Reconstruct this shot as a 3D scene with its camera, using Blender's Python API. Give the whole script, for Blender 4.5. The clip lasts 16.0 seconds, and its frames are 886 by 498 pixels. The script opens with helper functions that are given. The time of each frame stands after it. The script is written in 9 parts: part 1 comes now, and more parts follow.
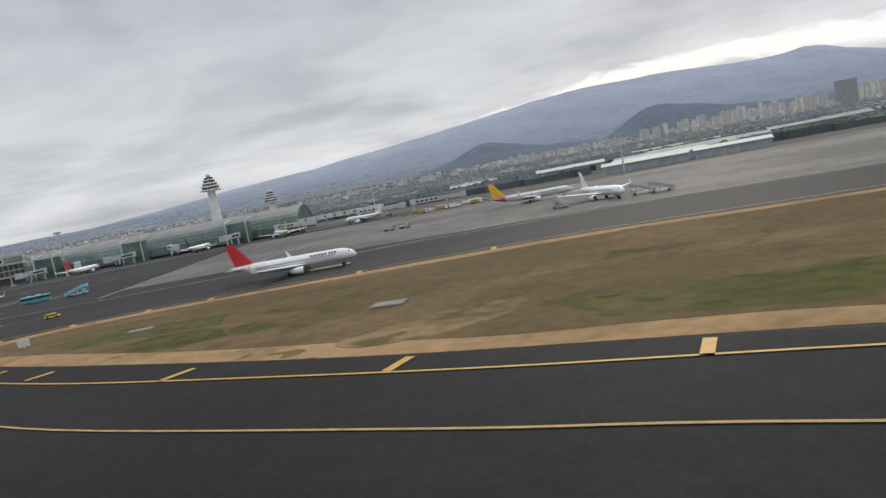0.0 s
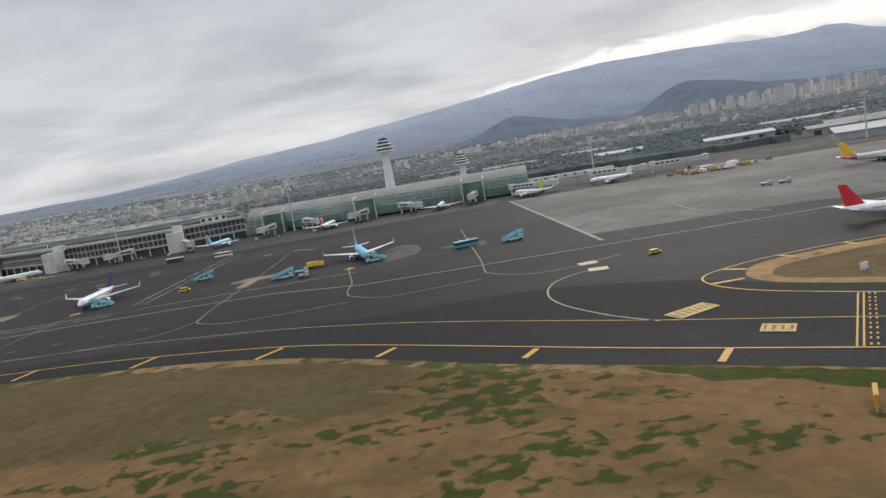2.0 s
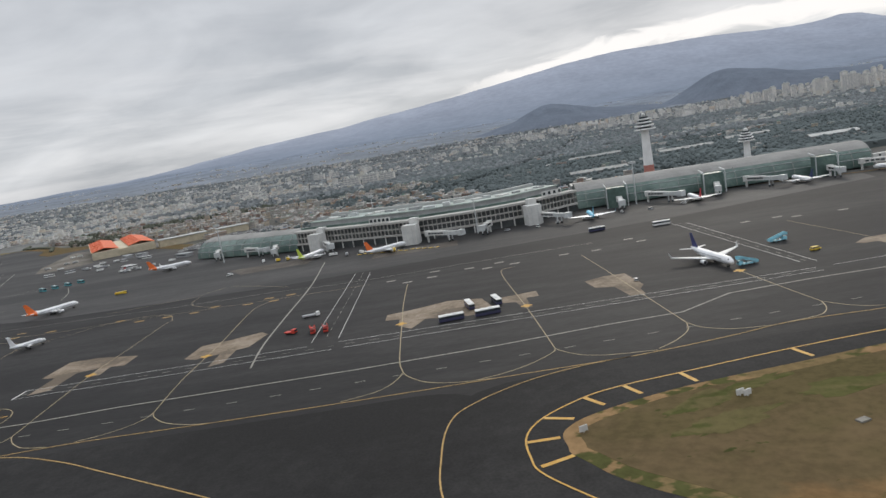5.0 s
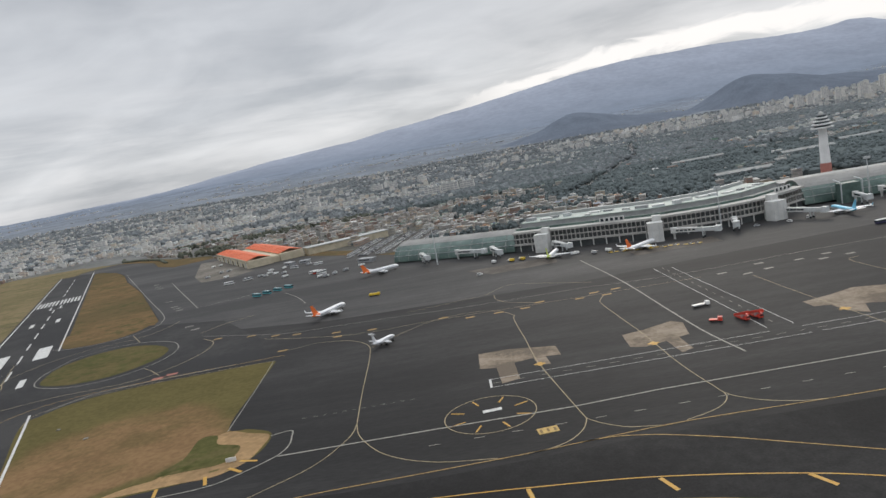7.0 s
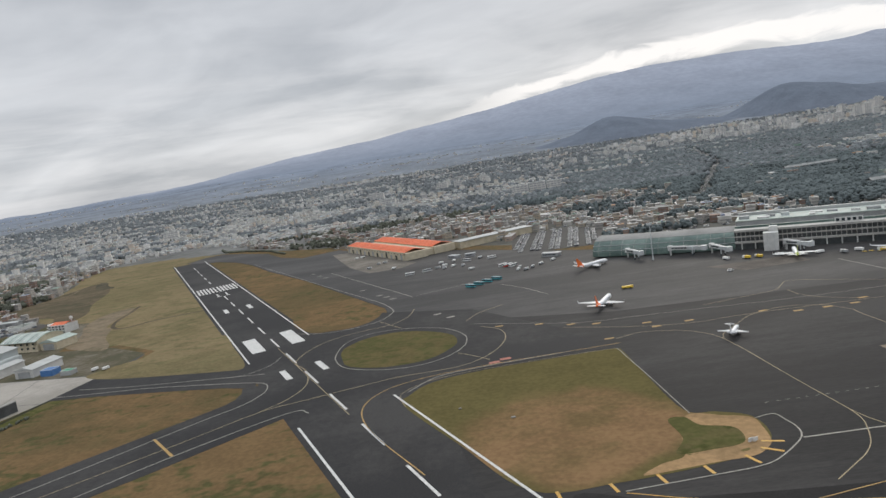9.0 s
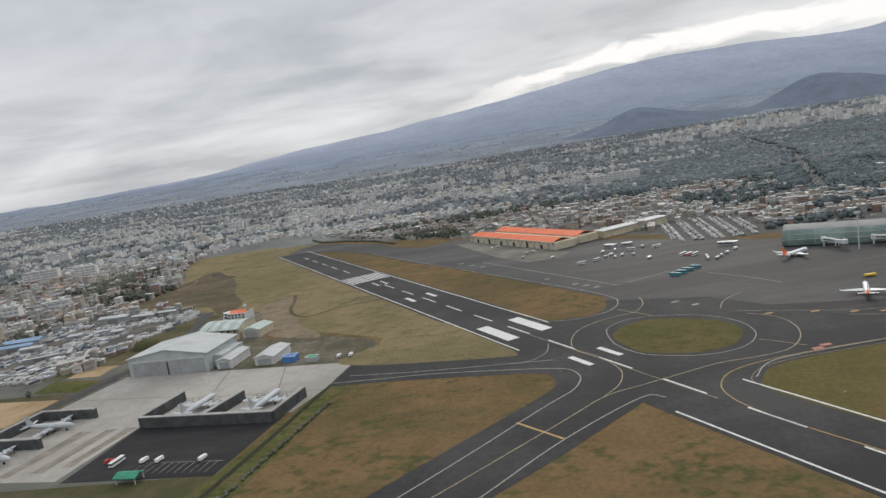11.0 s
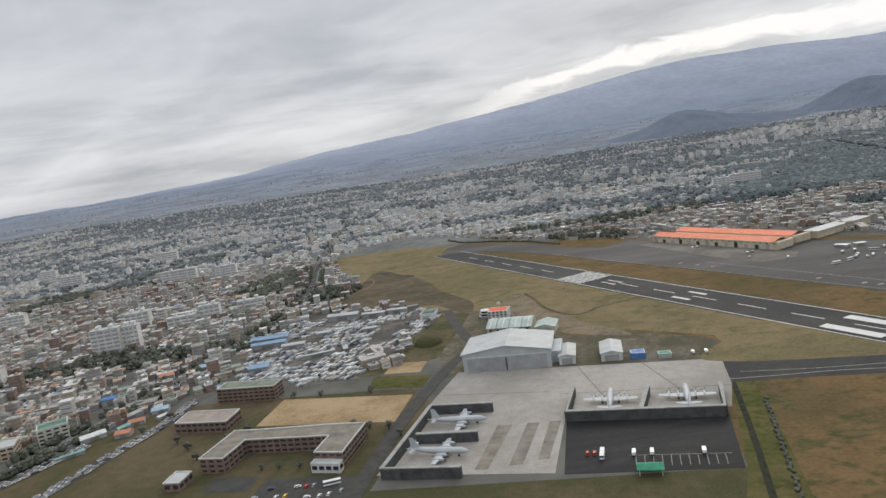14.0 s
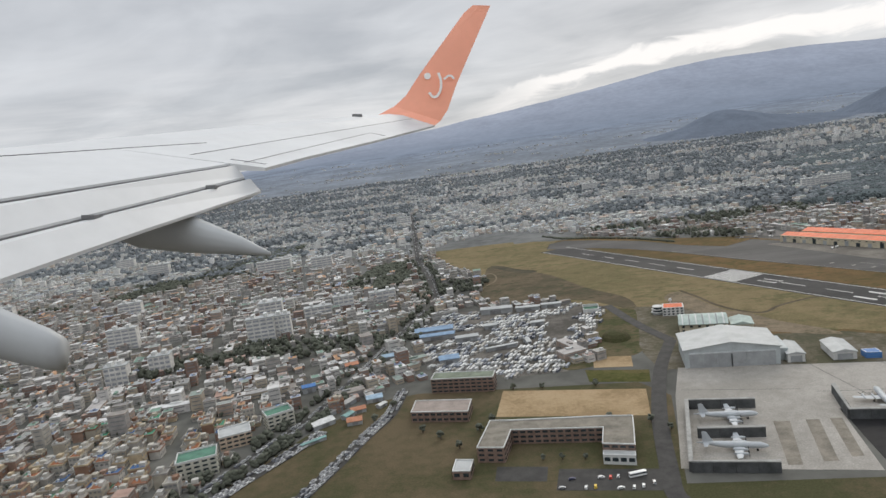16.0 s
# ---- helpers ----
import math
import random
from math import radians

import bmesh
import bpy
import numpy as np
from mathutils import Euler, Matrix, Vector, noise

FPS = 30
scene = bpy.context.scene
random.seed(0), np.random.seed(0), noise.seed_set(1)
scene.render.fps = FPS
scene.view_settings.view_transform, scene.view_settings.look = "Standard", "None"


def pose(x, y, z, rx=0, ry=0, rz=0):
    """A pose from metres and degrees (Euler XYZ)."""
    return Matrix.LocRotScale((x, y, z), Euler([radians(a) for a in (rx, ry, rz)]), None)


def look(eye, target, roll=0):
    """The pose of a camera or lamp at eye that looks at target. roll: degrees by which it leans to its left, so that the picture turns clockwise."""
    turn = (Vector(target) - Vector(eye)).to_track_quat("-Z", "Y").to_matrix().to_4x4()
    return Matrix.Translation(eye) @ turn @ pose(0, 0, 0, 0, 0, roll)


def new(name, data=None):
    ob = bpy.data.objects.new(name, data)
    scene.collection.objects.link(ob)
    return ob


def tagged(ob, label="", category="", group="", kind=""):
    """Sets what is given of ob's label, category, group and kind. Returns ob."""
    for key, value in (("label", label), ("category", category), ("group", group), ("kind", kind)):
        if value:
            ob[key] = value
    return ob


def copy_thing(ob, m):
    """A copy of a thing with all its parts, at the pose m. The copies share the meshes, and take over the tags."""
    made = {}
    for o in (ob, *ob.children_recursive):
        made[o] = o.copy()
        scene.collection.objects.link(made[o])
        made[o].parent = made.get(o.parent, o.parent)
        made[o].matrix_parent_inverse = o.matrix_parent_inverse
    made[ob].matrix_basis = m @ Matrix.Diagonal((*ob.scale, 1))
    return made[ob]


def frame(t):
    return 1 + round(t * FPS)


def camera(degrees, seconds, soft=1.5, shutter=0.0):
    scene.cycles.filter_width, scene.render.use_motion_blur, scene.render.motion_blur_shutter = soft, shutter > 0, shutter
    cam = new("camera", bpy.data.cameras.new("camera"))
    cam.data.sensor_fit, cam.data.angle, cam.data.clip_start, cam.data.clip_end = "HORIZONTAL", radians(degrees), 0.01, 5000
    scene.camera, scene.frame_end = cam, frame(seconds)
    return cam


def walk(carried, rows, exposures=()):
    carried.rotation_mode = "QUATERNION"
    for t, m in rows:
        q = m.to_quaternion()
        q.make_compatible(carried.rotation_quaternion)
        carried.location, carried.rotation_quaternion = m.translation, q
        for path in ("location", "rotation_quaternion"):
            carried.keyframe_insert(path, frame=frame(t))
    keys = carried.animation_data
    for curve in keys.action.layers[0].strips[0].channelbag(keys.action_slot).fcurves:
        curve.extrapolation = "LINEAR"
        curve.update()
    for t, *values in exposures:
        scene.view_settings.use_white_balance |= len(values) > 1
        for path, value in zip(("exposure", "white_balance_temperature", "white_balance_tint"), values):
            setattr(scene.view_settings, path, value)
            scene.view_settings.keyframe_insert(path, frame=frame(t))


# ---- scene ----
cam = camera(68.0, 16.0, soft=1.5)
PATH = [
    (0.0, pose(4.067, 0.943, 7.665, 84.10, 10.52, -0.09)),
    (0.5, pose(-14.088, 0.809, 9.583, 83.27, 10.62, 0.18)),
    (1.0, pose(-32.286, 0.434, 11.666, 82.01, 10.16, 0.23)),
    (1.5, pose(-50.577, -0.104, 13.851, 81.69, 9.55, 0.22)),
    (2.0, pose(-68.998, -0.742, 16.093, 81.94, 9.44, 0.24)),
    (2.5, pose(-87.570, -1.434, 18.362, 82.18, 9.29, 0.23)),
    (3.0, pose(-106.306, -2.145, 20.639, 82.04, 9.34, 0.23)),
    (3.5, pose(-125.206, -2.852, 22.916, 81.78, 9.23, 0.21)),
    (4.0, pose(-144.264, -3.542, 25.191, 81.38, 8.61, -0.18)),
    (4.2, pose(-151.929, -3.811, 26.102, 81.14, 8.67, -0.10)),
    (5.2, pose(-190.559, -5.092, 30.682, 80.95, 9.39, -0.03)),
    (6.3, pose(-233.479, -6.403, 35.836, 80.74, 10.17, 0.05)),
    (6.5, pose(-241.310, -6.635, 36.794, 81.11, 10.22, -0.03)),
    (7.0, pose(-260.902, -7.213, 39.224, 81.99, 10.20, 0.02)),
    (7.5, pose(-280.492, -7.793, 41.705, 82.41, 9.86, 0.15)),
    (8.0, pose(-300.054, -8.383, 44.242, 82.57, 9.21, 0.31)),
    (8.5, pose(-319.566, -8.987, 46.830, 82.53, 8.91, 0.34)),
    (9.0, pose(-339.005, -9.608, 49.467, 82.20, 8.81, 0.82)),
    (9.2, pose(-346.757, -9.862, 50.533, 81.91, 8.76, 0.88)),
    (10.2, pose(-385.265, -11.179, 55.931, 81.68, 8.79, 0.95)),
    (11.3, pose(-427.081, -12.702, 61.893, 81.43, 8.82, 1.03)),
    (11.5, pose(-434.620, -12.984, 62.966, 81.40, 8.89, 1.07)),
    (12.0, pose(-453.383, -13.693, 65.622, 81.31, 8.85, 1.19)),
    (12.5, pose(-472.034, -14.403, 68.227, 81.37, 8.86, 1.32)),
    (13.0, pose(-490.583, -15.113, 70.768, 81.68, 9.02, 1.43)),
    (13.5, pose(-509.048, -15.822, 73.241, 81.84, 8.85, 1.35)),
    (14.0, pose(-527.448, -16.534, 75.646, 81.82, 8.65, 1.67)),
    (14.5, pose(-545.807, -17.257, 77.994, 81.43, 8.51, 2.07)),
    (15.0, pose(-564.153, -18.008, 80.308, 81.11, 8.18, 2.39)),
    (15.5, pose(-582.517, -18.810, 82.625, 81.41, 8.04, 2.66)),
    (16.0, pose(-600.929, -19.698, 85.002, 81.64, 7.70, 2.72)),
]
walk(cam, PATH)

import mathutils.geometry

# ---- light ----
U = 0.488          # scene units per true metre

world = bpy.data.worlds.new("overcast_sky")
scene.world = world
world.use_nodes = True
wn, wl = world.node_tree.nodes, world.node_tree.links
wn.clear()


def wnode(kind, **kw):
    n = wn.new(kind)
    for k, v in kw.items():
        n.inputs[k].default_value = v
    return n


def wmath(op, a, b=None, c=None):
    n = wn.new("ShaderNodeMath")
    n.operation = op
    for i, v in enumerate((a, b, c)):
        if v is None:
            continue
        if isinstance(v, (int, float)):
            n.inputs[i].default_value = v
        else:
            wl.new(v, n.inputs[i])
    return n.outputs[0]


geo = wn.new("ShaderNodeTexCoord")
sep = wn.new("ShaderNodeSeparateXYZ")
wl.new(geo.outputs["Generated"], sep.inputs[0])
up = wmath("MAXIMUM", sep.outputs["Z"], 0.0)
den = wmath("ADD", up, 0.30)
cx = wmath("DIVIDE", sep.outputs["X"], den)
cy = wmath("DIVIDE", sep.outputs["Y"], den)
comb = wn.new("ShaderNodeCombineXYZ")
wl.new(wmath("MULTIPLY", cx, 0.8), comb.inputs[0])
wl.new(wmath("MULTIPLY", cy, 1.15), comb.inputs[1])
big = wnode("ShaderNodeTexNoise", Scale=1.3, Detail=5.0, Roughness=0.5, Distortion=0.4)
wl.new(comb.outputs[0], big.inputs["Vector"])
fine = wnode("ShaderNodeTexNoise", Scale=3.0, Detail=5.0, Roughness=0.5, Distortion=0.6)
wl.new(comb.outputs[0], fine.inputs["Vector"])
mixn = wmath("ADD", wmath("MULTIPLY", big.outputs["Fac"], 0.62), wmath("MULTIPLY", fine.outputs["Fac"], 0.38))
# streaks of thin bright cloud low in the sky
streak = wn.new("ShaderNodeCombineXYZ")
wl.new(wmath("MULTIPLY", sep.outputs["X"], 2.2), streak.inputs[0])
wl.new(wmath("MULTIPLY", sep.outputs["Z"], 15.0), streak.inputs[2])
sn = wnode("ShaderNodeTexNoise", Scale=1.5, Detail=6.0, Roughness=0.6, Distortion=0.5)
wl.new(streak.outputs[0], sn.inputs["Vector"])
ramp = wn.new("ShaderNodeValToRGB")
wl.new(mixn, ramp.inputs[0])
cr = ramp.color_ramp
cr.elements[0].position, cr.elements[0].color = 0.36, (0.40, 0.425, 0.465, 1)
cr.elements[1].position, cr.elements[1].color = 0.64, (0.68, 0.70, 0.735, 1)
e = cr.elements.new(0.5)
e.color = (0.54, 0.56, 0.595, 1)
# the thinner, brighter cloud over the ridge
low = wn.new("ShaderNodeMapRange")
wl.new(sep.outputs["Z"], low.inputs[0])
low.inputs[1].default_value, low.inputs[2].default_value = 0.22, 0.085
low.inputs[3].default_value, low.inputs[4].default_value = 0.0, 1.0
gl = wmath("MULTIPLY", low.outputs[0], wmath("MULTIPLY", wmath("MAXIMUM", wmath("SUBTRACT", sn.outputs["Fac"], 0.42), 0.0), 1.7))
bright = wn.new("ShaderNodeMix")
bright.data_type = "RGBA"
wl.new(wmath("MINIMUM", gl, 0.85), bright.inputs["Factor"])
wl.new(ramp.outputs[0], bright.inputs["A"])
bright.inputs["B"].default_value = (0.97, 0.96, 0.97, 1)
# the gap of bright sky that follows the ridge
px_ = wmath("MAXIMUM", sep.outputs["X"], -0.1)
zc = wmath("SUBTRACT", wmath("MULTIPLY_ADD", px_, 0.288, 0.0512), wmath("MULTIPLY", wmath("MULTIPLY", px_, px_), 0.40))
edge = wn.new("ShaderNodeCombineXYZ")
wl.new(wmath("MULTIPLY", sep.outputs["X"], 7.0), edge.inputs[0])
wl.new(wmath("MULTIPLY", sep.outputs["Z"], 22.0), edge.inputs[2])
en = wnode("ShaderNodeTexNoise", Scale=1.6, Detail=7.0, Roughness=0.6, Distortion=0.6)
wl.new(edge.outputs[0], en.inputs["Vector"])
off = wmath("ABSOLUTE", wmath("SUBTRACT", wmath("SUBTRACT", sep.outputs["Z"], zc), wmath("MULTIPLY_ADD", en.outputs["Fac"], 0.05, -0.027)))
gap_ = wn.new("ShaderNodeMapRange")
gap_.interpolation_type = "SMOOTHSTEP"
wl.new(off, gap_.inputs[0])
gap_.inputs[1].default_value, gap_.inputs[2].default_value = 0.018, 0.006
gap_.inputs[3].default_value, gap_.inputs[4].default_value = 0.0, 1.0
start = wn.new("ShaderNodeMapRange")
wl.new(sep.outputs["X"], start.inputs[0])
start.inputs[1].default_value, start.inputs[2].default_value = -0.02, 0.12
lit = wn.new("ShaderNodeMix")
lit.data_type = "RGBA"
wl.new(wmath("MULTIPLY", wmath("MULTIPLY", gap_.outputs[0], start.outputs[0]), 0.9), lit.inputs["Factor"])
wl.new(bright.outputs["Result"], lit.inputs["A"])
lit.inputs["B"].default_value = (0.98, 0.96, 0.955, 1)
# an overcast sky is brighter overhead than near the horizon
zen = wn.new("ShaderNodeMapRange")
wl.new(sep.outputs["Z"], zen.inputs[0])
zen.inputs[1].default_value, zen.inputs[2].default_value = 0.40, 0.85
zen.inputs[3].default_value, zen.inputs[4].default_value = 0.95, 2.3
sky = wn.new("ShaderNodeTexSky")
sky.sky_type, sky.sun_disc = "NISHITA", False
sky.sun_elevation, sky.sun_rotation = radians(28), radians(20)
bg_sky, bg_cloud, add, out = wn.new("ShaderNodeBackground"), wn.new("ShaderNodeBackground"), wn.new("ShaderNodeAddShader"), wn.new("ShaderNodeOutputWorld")
wl.new(sky.outputs[0], bg_sky.inputs[0])
bg_sky.inputs[1].default_value = 0.006
wl.new(lit.outputs["Result"], bg_cloud.inputs[0])
wl.new(zen.outputs[0], bg_cloud.inputs[1])
wl.new(bg_sky.outputs[0], add.inputs[0])
wl.new(bg_cloud.outputs[0], add.inputs[1])
wl.new(add.outputs[0], out.inputs[0])

sun = bpy.data.lights.new("sun", "SUN")
sun.energy, sun.angle, sun.color = 1.15, radians(25), (1.0, 0.92, 0.80)
sun_ob = new("sun", sun)
sun_ob.matrix_world = look((0, 0, 0), (-0.30, -0.82, -0.5))

# ---- materials ----
MATS = {}


def mat(name, base, rough=0.8, var=0.25, scale=1.0, metal=0.0, tint=None, fine_scale=None, bump=0.0, island=0.0, objrand=0.0, spec=0.3):
    """A node material: base colour varied at two scales, towards tint where it is given."""
    if name in MATS:
        return MATS[name]
    m = bpy.data.materials.new(name)
    m.use_nodes = True
    n, l = m.node_tree.nodes, m.node_tree.links
    b = n["Principled BSDF"]
    b.inputs["Roughness"].default_value, b.inputs["Metallic"].default_value = rough, metal
    b.inputs["Specular IOR Level"].default_value = spec
    g = n.new("ShaderNodeNewGeometry")
    n1, n2 = n.new("ShaderNodeTexNoise"), n.new("ShaderNodeTexNoise")
    for q, s in ((n1, scale), (n2, fine_scale or scale * 9)):
        q.inputs["Scale"].default_value, q.inputs["Detail"].default_value, q.inputs["Roughness"].default_value = s, 5, 0.6
        l.new(g.outputs["Position"], q.inputs["Vector"])
    add_ = n.new("ShaderNodeMath")
    add_.operation = "MULTIPLY_ADD"
    l.new(n2.outputs["Fac"], add_.inputs[0])
    add_.inputs[1].default_value = 0.45
    l.new(n1.outputs["Fac"], add_.inputs[2])
    r = n.new("ShaderNodeValToRGB")
    l.new(add_.outputs[0], r.inputs[0])
    lo = [c * (1 - var) for c in base]
    hi = list(tint) if tint else [min(1, c * (1 + var)) for c in base]
    r.color_ramp.elements[0].position, r.color_ramp.elements[0].color = 0.55, (*lo, 1)
    r.color_ramp.elements[1].position, r.color_ramp.elements[1].color = 0.9, (*hi, 1)
    e1 = r.color_ramp.elements.new(0.72)
    e1.color = (*base, 1)
    src = r.outputs[0]
    if island or objrand:
        hs = n.new("ShaderNodeHueSaturation")
        mr = n.new("ShaderNodeMapRange")
        if island:
            l.new(g.outputs["Random Per Island"], mr.inputs[0])
            a = island
        else:
            oi = n.new("ShaderNodeObjectInfo")
            l.new(oi.outputs["Random"], mr.inputs[0])
            a = objrand
        mr.inputs[3].default_value, mr.inputs[4].default_value = 1 - a, 1 + a
        l.new(mr.outputs[0], hs.inputs["Value"])
        l.new(src, hs.inputs["Color"])
        src = hs.outputs[0]
    l.new(src, b.inputs["Base Color"])
    if bump:
        bp = n.new("ShaderNodeBump")
        bp.inputs["Strength"].default_value = bump
        bp.inputs["Distance"].default_value = 0.05
        l.new(n2.outputs["Fac"], bp.inputs["Height"])
        l.new(bp.outputs[0], b.inputs["Normal"])
    MATS[name] = m
    return m


def palette(name, colours, rough=0.85, island=True, dirt=0.25):
    """One material whose islands (or objects) take one of several paint colours, with stains."""
    m = bpy.data.materials.new(name)
    m.use_nodes = True
    n, l = m.node_tree.nodes, m.node_tree.links
    b = n["Principled BSDF"]
    b.inputs["Roughness"].default_value = rough
    b.inputs["Specular IOR Level"].default_value = 0.2
    r = n.new("ShaderNodeValToRGB")
    r.color_ramp.interpolation = "CONSTANT"
    k = len(colours)
    while len(r.color_ramp.elements) < k:
        r.color_ramp.elements.new(0.99)
    for i, c in enumerate(colours):
        r.color_ramp.elements[i].position, r.color_ramp.elements[i].color = i / k, (*c, 1)
    g = n.new("ShaderNodeNewGeometry")
    if island:
        l.new(g.outputs["Random Per Island"], r.inputs[0])
    else:
        oi = n.new("ShaderNodeObjectInfo")
        l.new(oi.outputs["Random"], r.inputs[0])
    q = n.new("ShaderNodeTexNoise")
    q.inputs["Scale"].default_value, q.inputs["Detail"].default_value = 0.5, 5
    l.new(g.outputs["Position"], q.inputs["Vector"])
    mr = n.new("ShaderNodeMapRange")
    l.new(q.outputs["Fac"], mr.inputs[0])
    mr.inputs[1].default_value, mr.inputs[2].default_value = 0.3, 0.7
    mr.inputs[3].default_value, mr.inputs[4].default_value = 1 - dirt, 1 + dirt * 0.4
    hs = n.new("ShaderNodeHueSaturation")
    l.new(mr.outputs[0], hs.inputs["Value"])
    l.new(r.outputs[0], hs.inputs["Color"])
    l.new(hs.outputs[0], b.inputs["Base Color"])
    MATS[name] = m
    return m


def three(name, a, bcol, c, scale, fine_scale, rough=0.95, p=(0.42, 0.52, 0.62), stretch=(1, 1, 1), bump=0.3):
    """Patchy ground of three colours."""
    m = bpy.data.materials.new(name)
    m.use_nodes = True
    n, l = m.node_tree.nodes, m.node_tree.links
    b = n["Principled BSDF"]
    b.inputs["Roughness"].default_value, b.inputs["Specular IOR Level"].default_value = rough, 0.11
    g = n.new("ShaderNodeNewGeometry")
    mp = n.new("ShaderNodeMapping")
    mp.inputs["Scale"].default_value = stretch
    l.new(g.outputs["Position"], mp.inputs[0])
    n1, n2, n3 = (n.new("ShaderNodeTexNoise") for _ in range(3))
    for q, s, d in ((n1, scale, 6), (n2, fine_scale, 4), (n3, fine_scale * 7, 3)):
        q.inputs["Scale"].default_value, q.inputs["Detail"].default_value, q.inputs["Roughness"].default_value = s, d, 0.62
        l.new(mp.outputs[0], q.inputs["Vector"])
    ma = n.new("ShaderNodeMath")
    ma.operation = "MULTIPLY_ADD"
    l.new(n2.outputs["Fac"], ma.inputs[0])
    ma.inputs[1].default_value = 0.35
    sb = n.new("ShaderNodeMath")
    sb.operation = "SUBTRACT"
    l.new(n1.outputs["Fac"], sb.inputs[0])
    sb.inputs[1].default_value = 0.175
    l.new(sb.outputs[0], ma.inputs[2])
    r = n.new("ShaderNodeValToRGB")
    l.new(ma.outputs[0], r.inputs[0])
    r.color_ramp.elements[0].position, r.color_ramp.elements[0].color = p[0], (*a, 1)
    r.color_ramp.elements[1].position, r.color_ramp.elements[1].color = p[2], (*c, 1)
    r.color_ramp.elements.new(p[1]).color = (*bcol, 1)
    mr = n.new("ShaderNodeMapRange")
    l.new(n3.outputs["Fac"], mr.inputs[0])
    mr.inputs[1].default_value, mr.inputs[2].default_value = 0.3, 0.7
    mr.inputs[3].default_value, mr.inputs[4].default_value = 0.8, 1.2
    hs = n.new("ShaderNodeHueSaturation")
    l.new(mr.outputs[0], hs.inputs["Value"])
    l.new(r.outputs[0], hs.inputs["Color"])
    l.new(hs.outputs[0], b.inputs["Base Color"])
    bp = n.new("ShaderNodeBump")
    bp.inputs["Strength"].default_value, bp.inputs["Distance"].default_value = bump, 0.1
    l.new(n2.outputs["Fac"], bp.inputs["Height"])
    l.new(bp.outputs[0], b.inputs["Normal"])
    MATS[name] = m
    return m


def turf(name, tan, brown, green, cover, clumps_at, spread=0.02, clump=0.33, swath=None, soft=0.02, heart=None):
    """Dry turf: bare tan earth and brown grass in broad drifts, with sharp-edged green clumps."""
    m = bpy.data.materials.new(name)
    m.use_nodes = True
    n, l = m.node_tree.nodes, m.node_tree.links
    b = n["Principled BSDF"]
    b.inputs["Roughness"].default_value, b.inputs["Specular IOR Level"].default_value = 1.0, 0.05
    g = n.new("ShaderNodeNewGeometry")

    def nz(scale, detail, distort=0.0, rough=0.6, stretch=(1, 1, 1)):
        mp = n.new("ShaderNodeMapping")
        mp.inputs["Scale"].default_value = stretch
        mp.inputs["Rotation"].default_value = (0, 0, 0.35)
        l.new(g.outputs["Position"], mp.inputs[0])
        q = n.new("ShaderNodeTexNoise")
        q.inputs["Scale"].default_value, q.inputs["Detail"].default_value, q.inputs["Roughness"].default_value, q.inputs["Distortion"].default_value = scale, detail, rough, distort
        l.new(mp.outputs[0], q.inputs["Vector"])
        return q.outputs["Fac"]

    def ramp_(src, a, c, lo=0.0, hi=1.0):
        r = n.new("ShaderNodeMapRange")
        r.interpolation_type = "SMOOTHSTEP"
        l.new(src, r.inputs[0])
        r.inputs[1].default_value, r.inputs[2].default_value, r.inputs[3].default_value, r.inputs[4].default_value = a, c, lo, hi
        return r.outputs[0]

    def mix_(f, a, c):
        x = n.new("ShaderNodeMix")
        x.data_type = "RGBA"
        l.new(f, x.inputs["Factor"])
        for v, k in ((a, "A"), (c, "B")):
            if isinstance(v, tuple):
                x.inputs[k].default_value = (*v, 1)
            else:
                l.new(v, x.inputs[k])
        return x.outputs["Result"]

    def wsum(a, ka, c, kc):
        x, y_ = n.new("ShaderNodeMath"), n.new("ShaderNodeMath")
        x.operation, y_.operation = "MULTIPLY", "MULTIPLY_ADD"
        l.new(a, x.inputs[0])
        x.inputs[1].default_value = ka
        l.new(c, y_.inputs[0])
        y_.inputs[1].default_value = kc
        l.new(x.outputs[0], y_.inputs[2])
        return y_.outputs[0]

    drift = nz(spread, 4, 0.6, stretch=(1, 1.7, 1))
    earth = mix_(ramp_(wsum(drift, 0.8, nz(0.16, 4), 0.2), cover - 0.05, cover + 0.05), tan, brown)
    where = wsum(nz(0.045, 3, 0.5, stretch=(1, 1.8, 1)), 0.52, nz(clump, 3, 0.2, 0.45, stretch=(1, 1.35, 1)), 0.48)
    if swath:
        # a band of closed brown turf along the strip, where no clumps grow, with a ragged edge
        sx = n.new("ShaderNodeSeparateXYZ")
        l.new(g.outputs["Position"], sx.inputs[0])
        ragged = wsum(nz(0.11, 5, 0.6), 9.0, nz(0.6, 3), 2.5)
        across = ramp_(wsum(sx.outputs["Y"], 1.0, ragged, 1.0), swath[0] + 4.6, swath[0] + 7.2)
        along = ramp_(wsum(sx.outputs["X"], 1.0, ragged, -0.8), swath[1] - 4.0, swath[1] - 12.0)
        band = n.new("ShaderNodeMath")
        band.operation = "MULTIPLY"
        l.new(across, band.inputs[0])
        l.new(along, band.inputs[1])
        turfy = mix_(ramp_(wsum(nz(0.035, 3, 0.4, stretch=(0.6, 1.6, 1)), 0.75, nz(0.3, 4), 0.25), 0.38, 0.62), swath[2], swath[3])
        earth = mix_(band.outputs[0], earth, turfy)
        where = wsum(where, 1.0, band.outputs[0], -0.075)
        where = wsum(where, 1.0, ramp_(sx.outputs["X"], -68.0, -56.0), -0.035)
